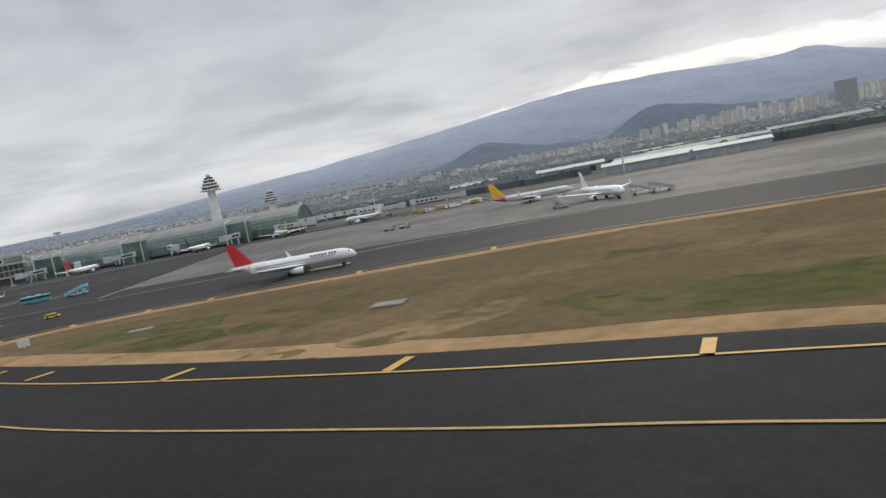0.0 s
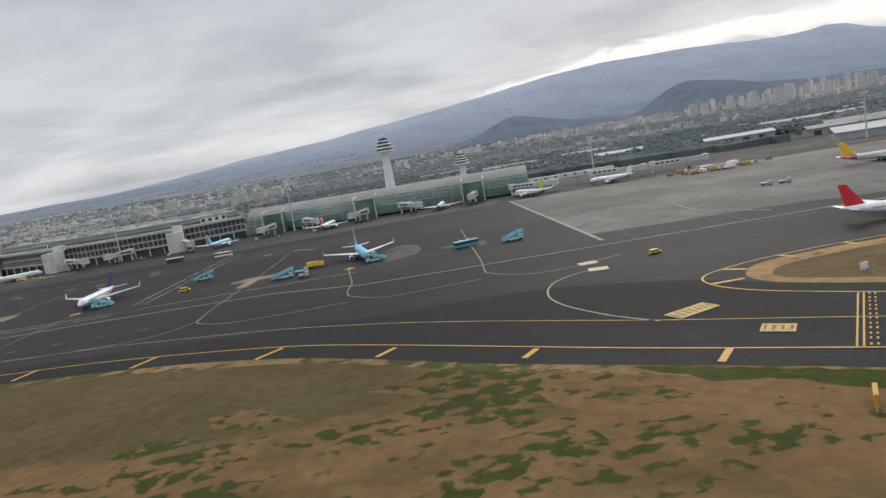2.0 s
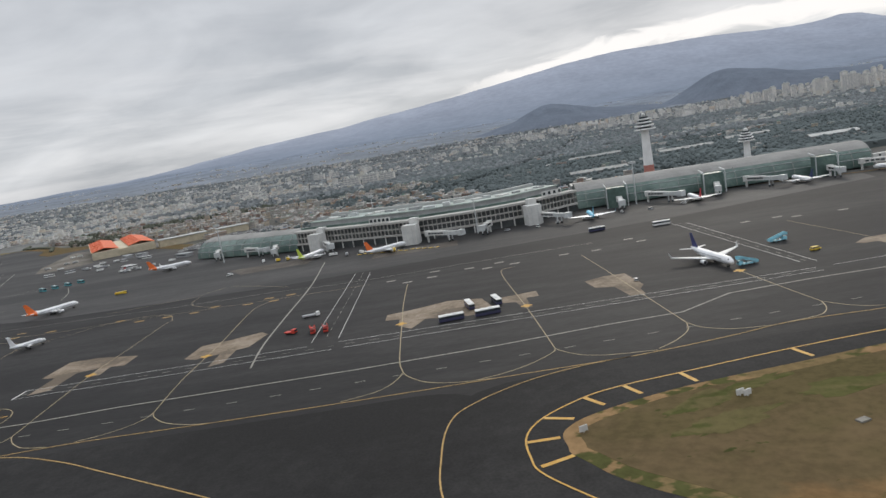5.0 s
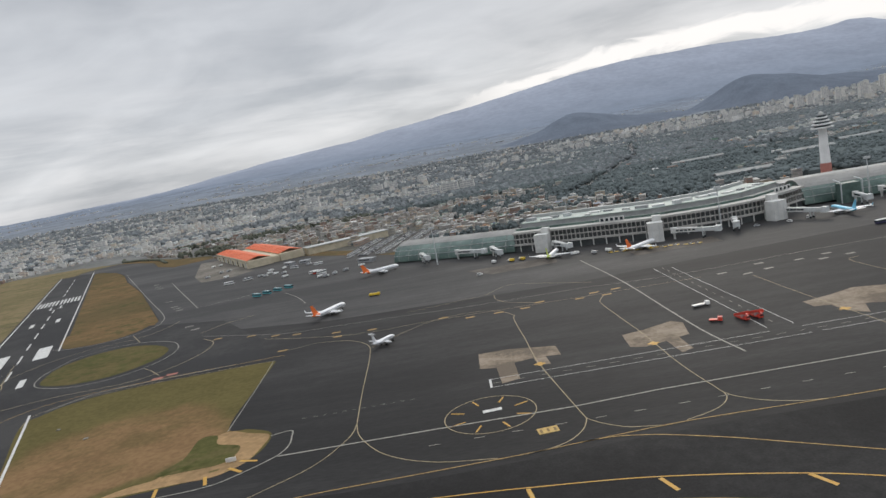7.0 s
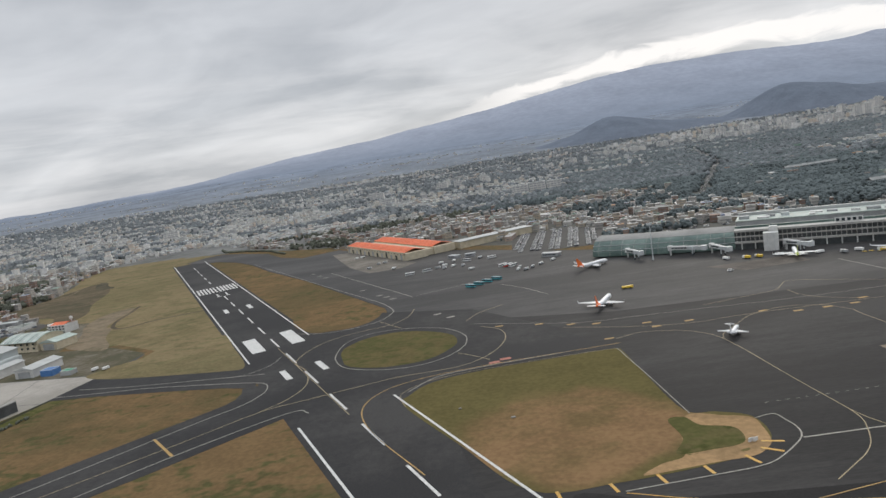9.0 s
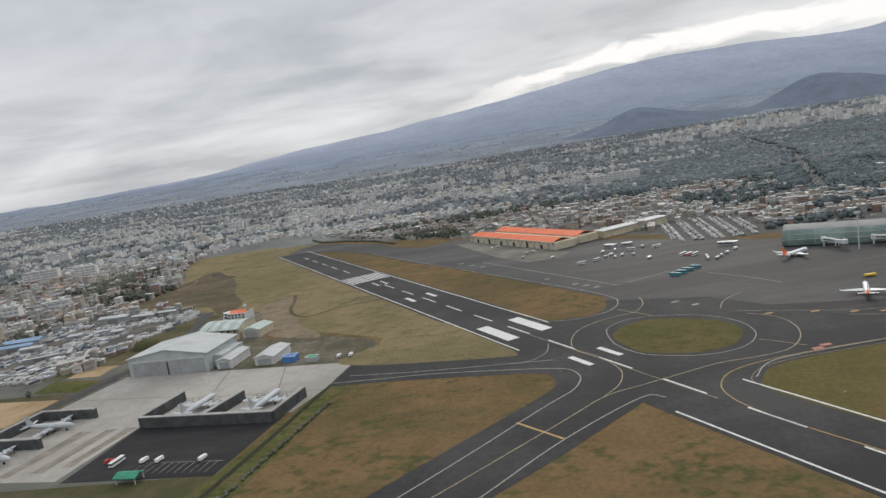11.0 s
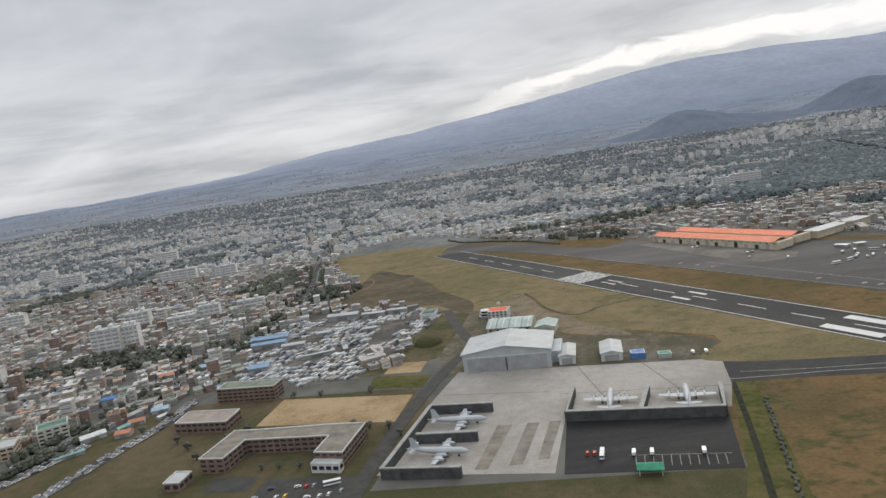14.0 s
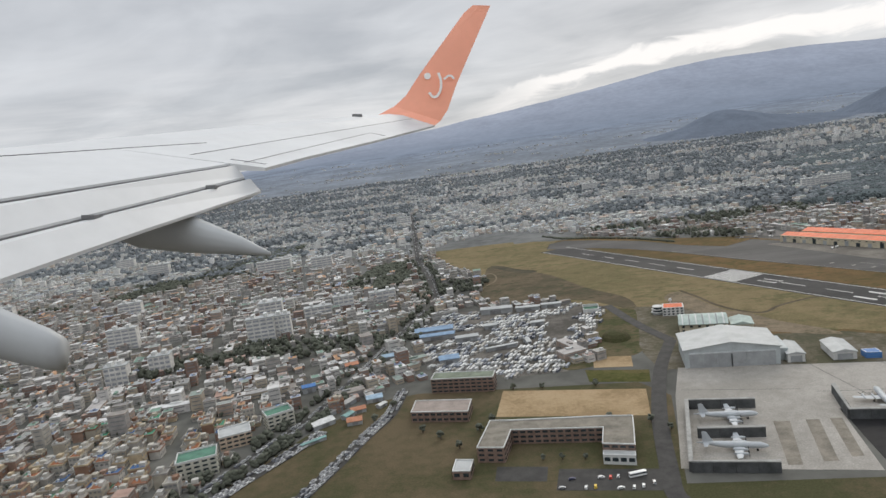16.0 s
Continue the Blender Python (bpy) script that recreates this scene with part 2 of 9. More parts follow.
    if heart:
        # bare brown in the middle, greener turf towards the edges
        off_ = n.new("ShaderNodeVectorMath")
        off_.operation = "DISTANCE"
        l.new(g.outputs["Position"], off_.inputs[0])
        off_.inputs[1].default_value = (heart[0], heart[1], 0.1)
        rim_ = wsum(off_.outputs["Value"], 1.0, nz(0.05, 3, 0.4), heart[3])
        earth = mix_(ramp_(rim_, heart[2] + heart[3] * 0.45, heart[2] + heart[3] * 0.85), earth, green)
    col = mix_(ramp_(where, clumps_at - soft * 0.4, clumps_at + soft), earth, green)
    hs = n.new("ShaderNodeHueSaturation")
    l.new(ramp_(wsum(nz(0.9, 4), 0.6, nz(0.11, 3), 0.4), 0.35, 0.65, 0.84, 1.16), hs.inputs["Value"])
    l.new(col, hs.inputs["Color"])
    l.new(hs.outputs[0], b.inputs["Base Color"])
    bp = n.new("ShaderNodeBump")
    bp.inputs["Strength"].default_value, bp.inputs["Distance"].default_value = 0.2, 0.1
    l.new(where, bp.inputs["Height"])
    l.new(bp.outputs[0], b.inputs["Normal"])
    MATS[name] = m
    return m


GRASS = turf("winter_grass", (0.146, 0.097, 0.049), (0.108, 0.080, 0.040), (0.076, 0.071, 0.031), 0.50, 0.53, 0.016, 0.3, soft=0.09)
ISLAND = turf("island_grass", (0.150, 0.106, 0.060), (0.116, 0.086, 0.047), (0.076, 0.070, 0.030), 0.47, 0.575, 0.03, 0.2, soft=0.06)
GRASSY = turf("patchy_grass", (0.162, 0.102, 0.049), (0.092, 0.066, 0.029), (0.050, 0.056, 0.018), 0.60, 0.535, 0.02, 0.62, swath=(40.6, -70, (0.114, 0.083, 0.045), (0.088, 0.070, 0.033)), soft=0.03)
SAND = turf("sandy_margin", (0.31, 0.205, 0.108), (0.25, 0.168, 0.090), (0.125, 0.105, 0.045), 0.52, 0.60, 0.1, 0.4)
SANDY_TURF = turf("sandy_turf", (0.235, 0.152, 0.077), (0.160, 0.116, 0.057), (0.070, 0.071, 0.026), 0.50, 0.50, 0.06, 0.5, soft=0.04)
GREEN_TURF = turf("green_turf", (0.105, 0.090, 0.040), (0.082, 0.080, 0.030), (0.062, 0.066, 0.022), 0.48, 0.52, 0.05, 0.4, soft=0.06)
# olive turf, lightened and less saturated to put far haze into it
OLIVE = turf("olive_winter_grass", (0.184, 0.146, 0.082), (0.148, 0.123, 0.066), (0.110, 0.103, 0.052), 0.50, 0.53, 0.012, 0.2, soft=0.14)
ASPHALT = three("apron_asphalt", (0.020, 0.0196, 0.0198), (0.0265, 0.026, 0.026), (0.038, 0.037, 0.0365), 0.015, 0.2, rough=0.72, stretch=(0.45, 1.7, 1), bump=0.04)
# darkened further to hold the vignetting low in the view
ASPHALT_DARK = three("taxiway_asphalt", (0.0165, 0.016, 0.016), (0.021, 0.0205, 0.0205), (0.029, 0.0283, 0.028), 0.02, 0.5, rough=0.80, bump=0.04)
# apron asphalt made lighter: far haze and sheen painted into the tone
ASPHALT_HAZED = three("hazed_apron_asphalt", (0.040, 0.0395, 0.0395), (0.052, 0.051, 0.0505), (0.070, 0.068, 0.067), 0.02, 0.25, rough=0.70, stretch=(0.4, 1.8, 1), bump=0.04)
RUNWAY = three("runway_asphalt", (0.027, 0.027, 0.028), (0.036, 0.0355, 0.0355), (0.047, 0.046, 0.045), 0.03, 0.6, rough=0.75, bump=0.04)
CONCRETE = three("apron_concrete", (0.095, 0.090, 0.084), (0.130, 0.123, 0.115), (0.170, 0.160, 0.148), 0.03, 0.25, rough=0.75, bump=0.06)
PADCON = three("pad_concrete", (0.255, 0.240, 0.212), (0.300, 0.281, 0.250), (0.345, 0.324, 0.290), 0.025, 0.35, rough=0.85, bump=0.05)
WORN_PATCH = three("worn_stand_concrete", (0.075, 0.066, 0.058), (0.100, 0.088, 0.077), (0.125, 0.112, 0.098), 0.1, 1.0, rough=0.8, bump=0.1)
PATCH = three("stand_concrete", (0.13, 0.105, 0.08), (0.215, 0.172, 0.128), (0.27, 0.225, 0.175), 0.1, 1.0, rough=0.8, bump=0.1)
FIELD = three("rough_field", (0.058, 0.058, 0.027), (0.082, 0.069, 0.038), (0.108, 0.084, 0.050), 0.02, 0.3)
PLAYFIELD = three("bare_earth", (0.24, 0.172, 0.095), (0.31, 0.225, 0.13), (0.35, 0.26, 0.155), 0.05, 0.7)
YELLOW = mat("worn_yellow_paint", (0.50, 0.28, 0.045), 0.6, 0.25, 1.5, tint=(0.44, 0.30, 0.10))
DULL_YELLOW = mat("dull_yellow_paint", (0.36, 0.235, 0.085), 0.7, 0.3, 1.2)
STANDLINE = mat("faded_yellow_paint", (0.30, 0.245, 0.15), 0.65, 0.3, 1.2)
WHITE = mat("worn_white_paint", (0.52, 0.52, 0.50), 0.6, 0.2, 1.5)
PALE = mat("faded_line_paint", (0.26, 0.25, 0.22), 0.7, 0.3, 1.2)
REDMARK = mat("red_mark_paint", (0.34, 0.13, 0.10), 0.7, 0.25, 1.5)
JOINT = mat("joint_sealant", (0.09, 0.09, 0.085), 0.8, 0.3, 1.0)

# ---- mesh helpers ----


def finish(name, bm, material, parent=None, label="", smooth=False):
    me = bpy.data.meshes.new(name)
    bm.to_mesh(me)
    bm.free()
    if material:
        me.materials.append(material)
    if smooth:
        for p in me.polygons:
            p.use_smooth = True
    ob = new(name, me)
    if parent is not None:
        ob.parent = parent
    if label:
        ob["label"] = label
    return ob


def part(name, bm, material, parent, label="", smooth=False):
    return finish(name, bm, material, parent, label, smooth)


def thing(name, label, category, at, heading=0.0, group="", kind=""):
    ob = new(name)
    ob.empty_display_size = 0.5
    ob.matrix_basis = pose(at[0], at[1], at[2] if len(at) > 2 else GROUND_TOP, 0, 0, heading)
    return tagged(ob, label, category, group, kind)


GROUND_TOP = 0.07


def box(bm, x0, x1, y0, y1, z0, z1, taper=0.0):
    t = taper
    v = [bm.verts.new(p) for p in ((x0, y0, z0), (x1, y0, z0), (x1, y1, z0), (x0, y1, z0), (x0 + t, y0 + t, z1), (x1 - t, y0 + t, z1), (x1 - t, y1 - t, z1), (x0 + t, y1 - t, z1))]
    for f in ((3, 2, 1, 0), (4, 5, 6, 7), (0, 1, 5, 4), (1, 2, 6, 5), (2, 3, 7, 6), (3, 0, 4, 7)):
        bm.faces.new([v[i] for i in f])
    return v


def loft(bm, rings, cap=True, closed=True):
    """Skin a run of rings of points."""
    vs = [[bm.verts.new(p) for p in ring] for ring in rings]
    k = len(vs[0])
    for a, b in zip(vs, vs[1:]):
        for i in range(k if closed else k - 1):
            j = (i + 1) % k
            bm.faces.new((a[i], a[j], b[j], b[i]))
    if cap:
        bm.faces.new(vs[0][::-1])
        bm.faces.new(vs[-1])
    return vs


def cyl(bm, x, y, z0, z1, r0, r1=None, k=12):
    r1 = r0 if r1 is None else r1
    loft(bm, [[(x + r * math.cos(2 * math.pi * i / k), y + r * math.sin(2 * math.pi * i / k), z) for i in range(k)] for r, z in ((r0, z0), (r1, z1))])


def rod(bm, a, b, r, k=6):
    a, b = Vector(a), Vector(b)
    d = (b - a).normalized()
    u = d.cross(Vector((0, 0, 1)) if abs(d.z) < 0.9 else Vector((1, 0, 0))).normalized()
    w = d.cross(u)
    loft(bm, [[tuple(c + r * (u * math.cos(2 * math.pi * i / k) + w * math.sin(2 * math.pi * i / k))) for i in range(k)] for c in (a, b)])


def curve(pts, closed=False, n=6):
    """A smooth run of points through the given ones."""
    if len(pts) < 3:
        return [Vector((p[0], p[1], 0)) for p in pts]
    P = [Vector((p[0], p[1], 0)) for p in pts]
    out = []
    k = len(P)
    for i in range(k if closed else k - 1):
        if closed:
            a, b, c, d = P[i - 1], P[i], P[(i + 1) % k], P[(i + 2) % k]
        else:
            b, c = P[i], P[i + 1]
            a = P[i - 1] if i else b * 2 - c
            d = P[i + 2] if i + 2 < k else c * 2 - b
        for s in range(n):
            t = s / n
            out.append(0.5 * (2 * b + (c - a) * t + (2 * a - 5 * b + 4 * c - d) * t * t + (3 * b - a - 3 * c + d) * t ** 3))
    if not closed:
        out.append(P[-1])
    return out


def area(name, pts, z, material, smooth=True, parent=None, label="", category="ground", thick=0.05):
    """A level sheet with an edge, of the outline given."""
    bm = bmesh.new()
    P = curve(pts, True) if smooth else [Vector((p[0], p[1], 0)) for p in pts]
    if sum(a.x * b.y - b.x * a.y for a, b in zip(P, P[1:] + P[:1])) < 0:
        P.reverse()
    top = [bm.verts.new((p.x, p.y, z)) for p in P]
    bot = [bm.verts.new((p.x, p.y, z - thick)) for p in P]
    for a, b, c in mathutils.geometry.tessellate_polygon([[Vector((p.x, p.y, 0)) for p in P]]):
        n_ = (P[b] - P[a]).cross(P[c] - P[a]).z
        if abs(n_) > 1e-9:
            bm.faces.new((top[a], top[b], top[c]) if n_ > 0 else (top[a], top[c], top[b]))
    for i in range(len(P)):
        j = (i + 1) % len(P)
        bm.faces.new((bot[i], bot[j], top[j], top[i]))
    ob = finish(name, bm, material, parent)
    if parent is None:
        tagged(ob, label, category, kind="structure")
    return ob


def stripe(bm, pts, width, z, smooth=True, dash=0.0, gap=0.0, closed=False):
    P = curve(pts, closed) if smooth else [Vector((p[0], p[1], 0)) for p in pts]
    if closed:
        P.append(P[0].copy())
    if dash:
        total, Q = 0.0, []
        for a, b in zip(P, P[1:]):
            d = (b - a).length
            k = max(1, int(d / (dash / 3)))
            for i in range(k):
                Q.append((total + d * i / k, a.lerp(b, i / k)))
            total += d
        Q.append((total, P[-1]))
        run = []
        for s, p in Q:
            if s % (dash + gap) < dash:
                run.append(p)
            else:
                if len(run) > 1:
                    stripe(bm, run, width, z, False)
                run = []
        if len(run) > 1:
            stripe(bm, run, width, z, False)
        return
    if len(P) < 2:
        return
    L, R = [], []
    for i, p in enumerate(P):
        d = (P[min(i + 1, len(P) - 1)] - P[max(i - 1, 0)])
        if d.length < 1e-6:
            continue
        d.normalize()
        s = Vector((-d.y, d.x, 0)) * (width / 2)
        L.append(bm.verts.new((p.x + s.x, p.y + s.y, z)))
        R.append(bm.verts.new((p.x - s.x, p.y - s.y, z)))
    for i in range(len(L) - 1):
        bm.faces.new((R[i], R[i + 1], L[i + 1], L[i]))


def quad(bm, cx, cy, w, h, ang, z):
    c, s = math.cos(ang), math.sin(ang)
    v = [bm.verts.new((cx + a * c - b * s, cy + a * s + b * c, z)) for a, b in ((-w / 2, -h / 2), (w / 2, -h / 2), (w / 2, h / 2), (-w / 2, h / 2))]
    bm.faces.new(v)

# ---- land ----


def land_z(x, y):
    """Height of the land: level at the airfield, rising to the south towards the mountain."""
    d = max(0.0, y - 520.0 - 0.10 * max(0.0, -x - 300))
    z = 0.012 * d + 0.0000085 * d * d
    if d > 0:
        z += min(1.0, d / 600) * (3.0 * noise.noise((x * 0.004, y * 0.004, 0.3)) + 8.0 * min(1.0, d / 2000) * noise.noise((x * 0.0015, y * 0.0015, 1.7)))
    return max(z, 0.0)


def ridge_z(x):
    prof = ((-4200, 60), (-2100, 150), (-1547, 215), (-850, 258), (-353, 310), (-76, 334), (227, 372), (420, 396), (633, 428), (800, 444), (1032, 460), (1350, 466), (1750, 462), (2140, 440), (2390, 436), (2480, 442), (2620, 466), (2760, 452), (2920, 405), (3190, 350), (4500, 230))
    for (a, za), (b, zb) in zip(prof, prof[1:]):
        if a <= x <= b:
            s = (x - a) / (b - a)
            return za + (zb - za) * s
    return 60


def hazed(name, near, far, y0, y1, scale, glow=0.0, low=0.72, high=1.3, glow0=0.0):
    """Land cover with distance haze painted in: base colour runs from near to far along y."""
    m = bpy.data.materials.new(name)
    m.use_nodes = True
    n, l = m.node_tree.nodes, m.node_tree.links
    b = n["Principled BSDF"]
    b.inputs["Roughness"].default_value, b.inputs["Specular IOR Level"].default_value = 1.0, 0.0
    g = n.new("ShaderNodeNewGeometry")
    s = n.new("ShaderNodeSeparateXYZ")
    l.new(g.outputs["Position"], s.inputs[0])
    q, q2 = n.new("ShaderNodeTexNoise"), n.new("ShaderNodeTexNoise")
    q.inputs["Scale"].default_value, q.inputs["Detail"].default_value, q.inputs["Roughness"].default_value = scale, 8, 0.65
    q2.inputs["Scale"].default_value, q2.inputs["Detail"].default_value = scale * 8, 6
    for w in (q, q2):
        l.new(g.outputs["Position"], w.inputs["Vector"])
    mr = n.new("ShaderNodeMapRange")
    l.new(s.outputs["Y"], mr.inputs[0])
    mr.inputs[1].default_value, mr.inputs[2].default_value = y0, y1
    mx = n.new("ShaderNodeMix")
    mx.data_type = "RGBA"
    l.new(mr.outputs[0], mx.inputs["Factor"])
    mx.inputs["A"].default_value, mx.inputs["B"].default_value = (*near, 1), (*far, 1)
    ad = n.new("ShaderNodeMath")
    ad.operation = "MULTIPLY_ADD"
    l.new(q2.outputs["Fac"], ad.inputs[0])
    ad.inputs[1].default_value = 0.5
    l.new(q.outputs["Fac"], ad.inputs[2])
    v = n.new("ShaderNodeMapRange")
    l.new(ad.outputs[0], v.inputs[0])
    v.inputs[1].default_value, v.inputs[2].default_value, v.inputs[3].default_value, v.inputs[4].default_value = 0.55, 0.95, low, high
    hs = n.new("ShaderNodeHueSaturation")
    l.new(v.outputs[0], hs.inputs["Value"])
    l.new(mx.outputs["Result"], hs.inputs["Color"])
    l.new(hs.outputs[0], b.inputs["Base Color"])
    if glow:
        # air light of the far distance, added as a glow of the surface
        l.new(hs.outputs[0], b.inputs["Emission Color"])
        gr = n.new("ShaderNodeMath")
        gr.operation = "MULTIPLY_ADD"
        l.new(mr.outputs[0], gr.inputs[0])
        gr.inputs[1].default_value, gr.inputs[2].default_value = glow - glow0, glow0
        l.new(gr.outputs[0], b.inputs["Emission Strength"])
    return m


def sheet(name, xs, ys, height, material):
    verts = [(x, y, height(x, y)) for y in ys for x in xs]
    k = len(xs)
    faces = [(j * k + i, j * k + i + 1, (j + 1) * k + i + 1, (j + 1) * k + i) for j in range(len(ys) - 1) for i in range(k - 1)]
    me = bpy.data.meshes.new(name)
    me.from_pydata(verts, [], faces)
    me.materials.append(material)
    for p in me.polygons:
        p.use_smooth = True
    return new(name, me)


# pales and blues with y: distance haze put into the land's base colour
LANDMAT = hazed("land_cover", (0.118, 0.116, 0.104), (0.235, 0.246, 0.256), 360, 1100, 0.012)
xs = [-4300 + 8800 * i / 200 for i in range(201)]
ys = [-900, -300, 0, 300, 420] + [520 + 30 * i for i in range(35)]
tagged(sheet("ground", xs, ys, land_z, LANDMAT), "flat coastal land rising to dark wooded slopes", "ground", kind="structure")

# the far slopes and the mountain, a backdrop with haze painted in and a faint glow
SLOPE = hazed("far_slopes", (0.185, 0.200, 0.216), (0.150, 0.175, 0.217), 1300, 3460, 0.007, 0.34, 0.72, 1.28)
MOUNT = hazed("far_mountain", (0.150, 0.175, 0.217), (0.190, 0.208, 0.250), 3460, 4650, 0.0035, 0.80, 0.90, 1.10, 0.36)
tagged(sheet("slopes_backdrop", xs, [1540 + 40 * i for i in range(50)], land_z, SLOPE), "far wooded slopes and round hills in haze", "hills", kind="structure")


def hill(label, domes, x0, x1, y0, y1):
    """A round wooded hill on the far slopes, of a few domes that run together."""
    def top(x, y):
        z = land_z(x, y) - 7
        for hx, hy, h, rx, ry in domes:
            z += h * math.exp(-(((x - hx) / rx) ** 2 + ((y - hy) / ry) ** 2))
        return z + 2.5 * noise.noise((x * 0.02, y * 0.02, 6.0)) + 1.2 * noise.noise((x * 0.06, y * 0.06, 8.0))
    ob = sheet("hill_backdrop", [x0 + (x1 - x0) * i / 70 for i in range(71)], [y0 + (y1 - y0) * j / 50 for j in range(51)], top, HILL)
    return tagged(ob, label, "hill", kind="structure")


# haze blue and a faint glow are put into the hill's colour
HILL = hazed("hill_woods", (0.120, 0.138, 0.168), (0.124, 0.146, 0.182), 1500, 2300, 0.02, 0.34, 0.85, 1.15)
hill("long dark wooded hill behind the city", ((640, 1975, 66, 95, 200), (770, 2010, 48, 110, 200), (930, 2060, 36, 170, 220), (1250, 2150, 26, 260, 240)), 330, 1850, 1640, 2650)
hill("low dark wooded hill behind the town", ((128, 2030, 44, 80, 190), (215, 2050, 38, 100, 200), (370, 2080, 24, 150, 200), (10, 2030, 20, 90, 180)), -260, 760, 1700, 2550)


def mount_z(x, y):
    s = (y - 3460) / (4650 - 3460)
    base = land_z(x, 3460)
    top = ridge_z(x) + 3 * noise.noise((x * 0.012, 0.0, 2.0)) + 6 * noise.noise((x * 0.004, 0.0, 5.0))
    z = base + (top - base) * max(0.0, min(1.0, s)) ** 1.25
    if 0 < s < 0.97:
        z += 26 * s * (1 - s) * 4 * 0.5 * noise.fractal((x * 0.003, y * 0.003, 3.0), 0.8, 2.0, 5)
    return z - (6 if s <= 0 else 0)


mx_ = [-4300 + 8800 * i / 260 for i in range(261)]
my_ = [3460 + 1190 * j / 46 for j in range(47)]
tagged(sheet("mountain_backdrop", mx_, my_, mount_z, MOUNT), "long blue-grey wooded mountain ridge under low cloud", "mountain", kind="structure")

# ---- airfield surfaces ----
RWY = Vector((-0.4487, 0.8937, 0))          # axis of the crossing runway
RWN = Vector((0.8937, 0.4487, 0))
RC = Vector((-368.6, 123.0, 0))             # a point of its centre line


def rw(along, across):
    p = RC + RWY * along + RWN * across
    return (p.x, p.y)


area("airfield_grass", [(-700, -420), (500, -420), (500, 70), (140, 190), (-30, 215), (-240, 255), (-345, 360), (-408, 432), (-470, 474), (-530, 546), (-568, 602), (-606, 607), (-634, 586), (-648, 545), (-640, 480), (-628, 470), (-600, 390), (-545, 285), (-500, 225), (-452, 205), (-452, 190), (-470, 150), (-480, 100), (-560, 40)], 0.02, GRASS, False, label="dry winter grass of the airfield, brown with green patches", category="grass")
area("west_grass", [rw(60, 2), rw(404, 2), (-554, 500), (-540, 530), (-568, 601), (-606, 606), (-634, 585), (-647, 545), (-640, 480), (-628, 470), (-600, 390), (-545, 285), (-508, 284), (-496, 232), (-472, 226), (-450, 208), (-452, 186), (-425, 174), (-412, 170)], 0.024, OLIVE, False, label="olive winter grass beside the runway end", category="grass")
# pavements, each a little above the last
pave = area("runway_pavement", [rw(-130, -12.4), rw(404, -12.4), rw(404, 12.4), rw(-130, 12.4)], 0.050, RUNWAY, False, label="dark asphalt runway with white markings", category="runway")
apron = area("apron", [(-352, 134), (-330, 20), (-205, 18), (-160, 10), (40, 10), (500, -30), (500, 150), (-52, 204), (-137, 236), (-196, 228), (-232, 240), (-262, 262), (-290, 285), (-345, 345), (-366, 337), (-408, 403), (-424, 428), (-446, 414), (-466, 436), (-486, 474), (-516, 505), (-537, 522), (-550, 514), (-555, 490), (-536, 476), (-521, 468), (-500, 446), (-480, 416), (-456, 371), (-420, 312), (-371, 221), (-366, 196)], 0.055, ASPHALT, False, label="dark grey asphalt apron and taxiways", category="apron")
# added lighter sheet: haze over the far apron, put into its colour
area("old_apron", [(-366, 197), (-340, 186), (-300, 172), (-230, 166), (-120, 176), (-58, 190), (-54, 203), (-137, 235), (-196, 227), (-232, 239), (-262, 261), (-290, 284), (-345, 344), (-366, 336), (-408, 402), (-424, 427), (-446, 413), (-466, 435), (-486, 473), (-516, 504), (-537, 521), (-549.5, 513), (-554, 490), (-535.5, 476.5), (-520.5, 468.5), (-499.5, 446.5), (-479.5, 416.5), (-455.5, 371.5), (-419.5, 312), (-371, 222)], 0.0575, ASPHALT_HAZED, False, label="grey asphalt apron before the terminal, lightened for haze", category="apron")
area("service_road", [(-140, 238), (-52, 206), (60, 196), (300, 171), (500, 152), (500, 185), (160, 226), (0, 262), (-100, 285)], 0.032, three("service_asphalt", (0.075, 0.074, 0.07), (0.095, 0.093, 0.087), (0.125, 0.12, 0.11), 0.04, 0.4), False, label="worn asphalt ground behind the apron", category="road")
area("shed_forecourt", [(-424, 404), (-412, 403.6), (-370.5, 328.6), (-365, 320), (-372, 309), (-388, 308), (-402, 336)], 0.0605, three("worn_concrete", (0.12, 0.11, 0.095), (0.16, 0.146, 0.126), (0.20, 0.184, 0.158), 0.04, 0.4), False, label="worn brownish concrete before the cargo shed", category="apron")
CROSS = "dark asphalt taxiway crossing the runway"
area("crossing_taxiway", [(-364, 116), (-340, 141), (-310, 142), (-318, 165), (-340, 200), (-372, 215), (-398, 205), (-404, 178), (-398, 156), (-393, 147), (-383, 124)], 0.060, RUNWAY, False, label=CROSS, category="taxiway")
area("crossing_taxiway", [(-397, 149), (-403, 178.6), (-430, 181.5), (-459, 186), (-463, 165), (-446, 162.5), (-422, 157), (-407, 153.2)], 0.0565, RUNWAY, False, label=CROSS, category="taxiway")
area("crossing_taxiway", [(-382, 126), (-392, 152), (-400.5, 150), (-399.4, 146), (-399.8, 142), (-401.4, 139), (-406.3, 134), (-450, 92), (-500, 45), (-455, 45), (-418.6, 94), (-404, 106)], 0.0585, RUNWAY, False, label=CROSS, category="taxiway")
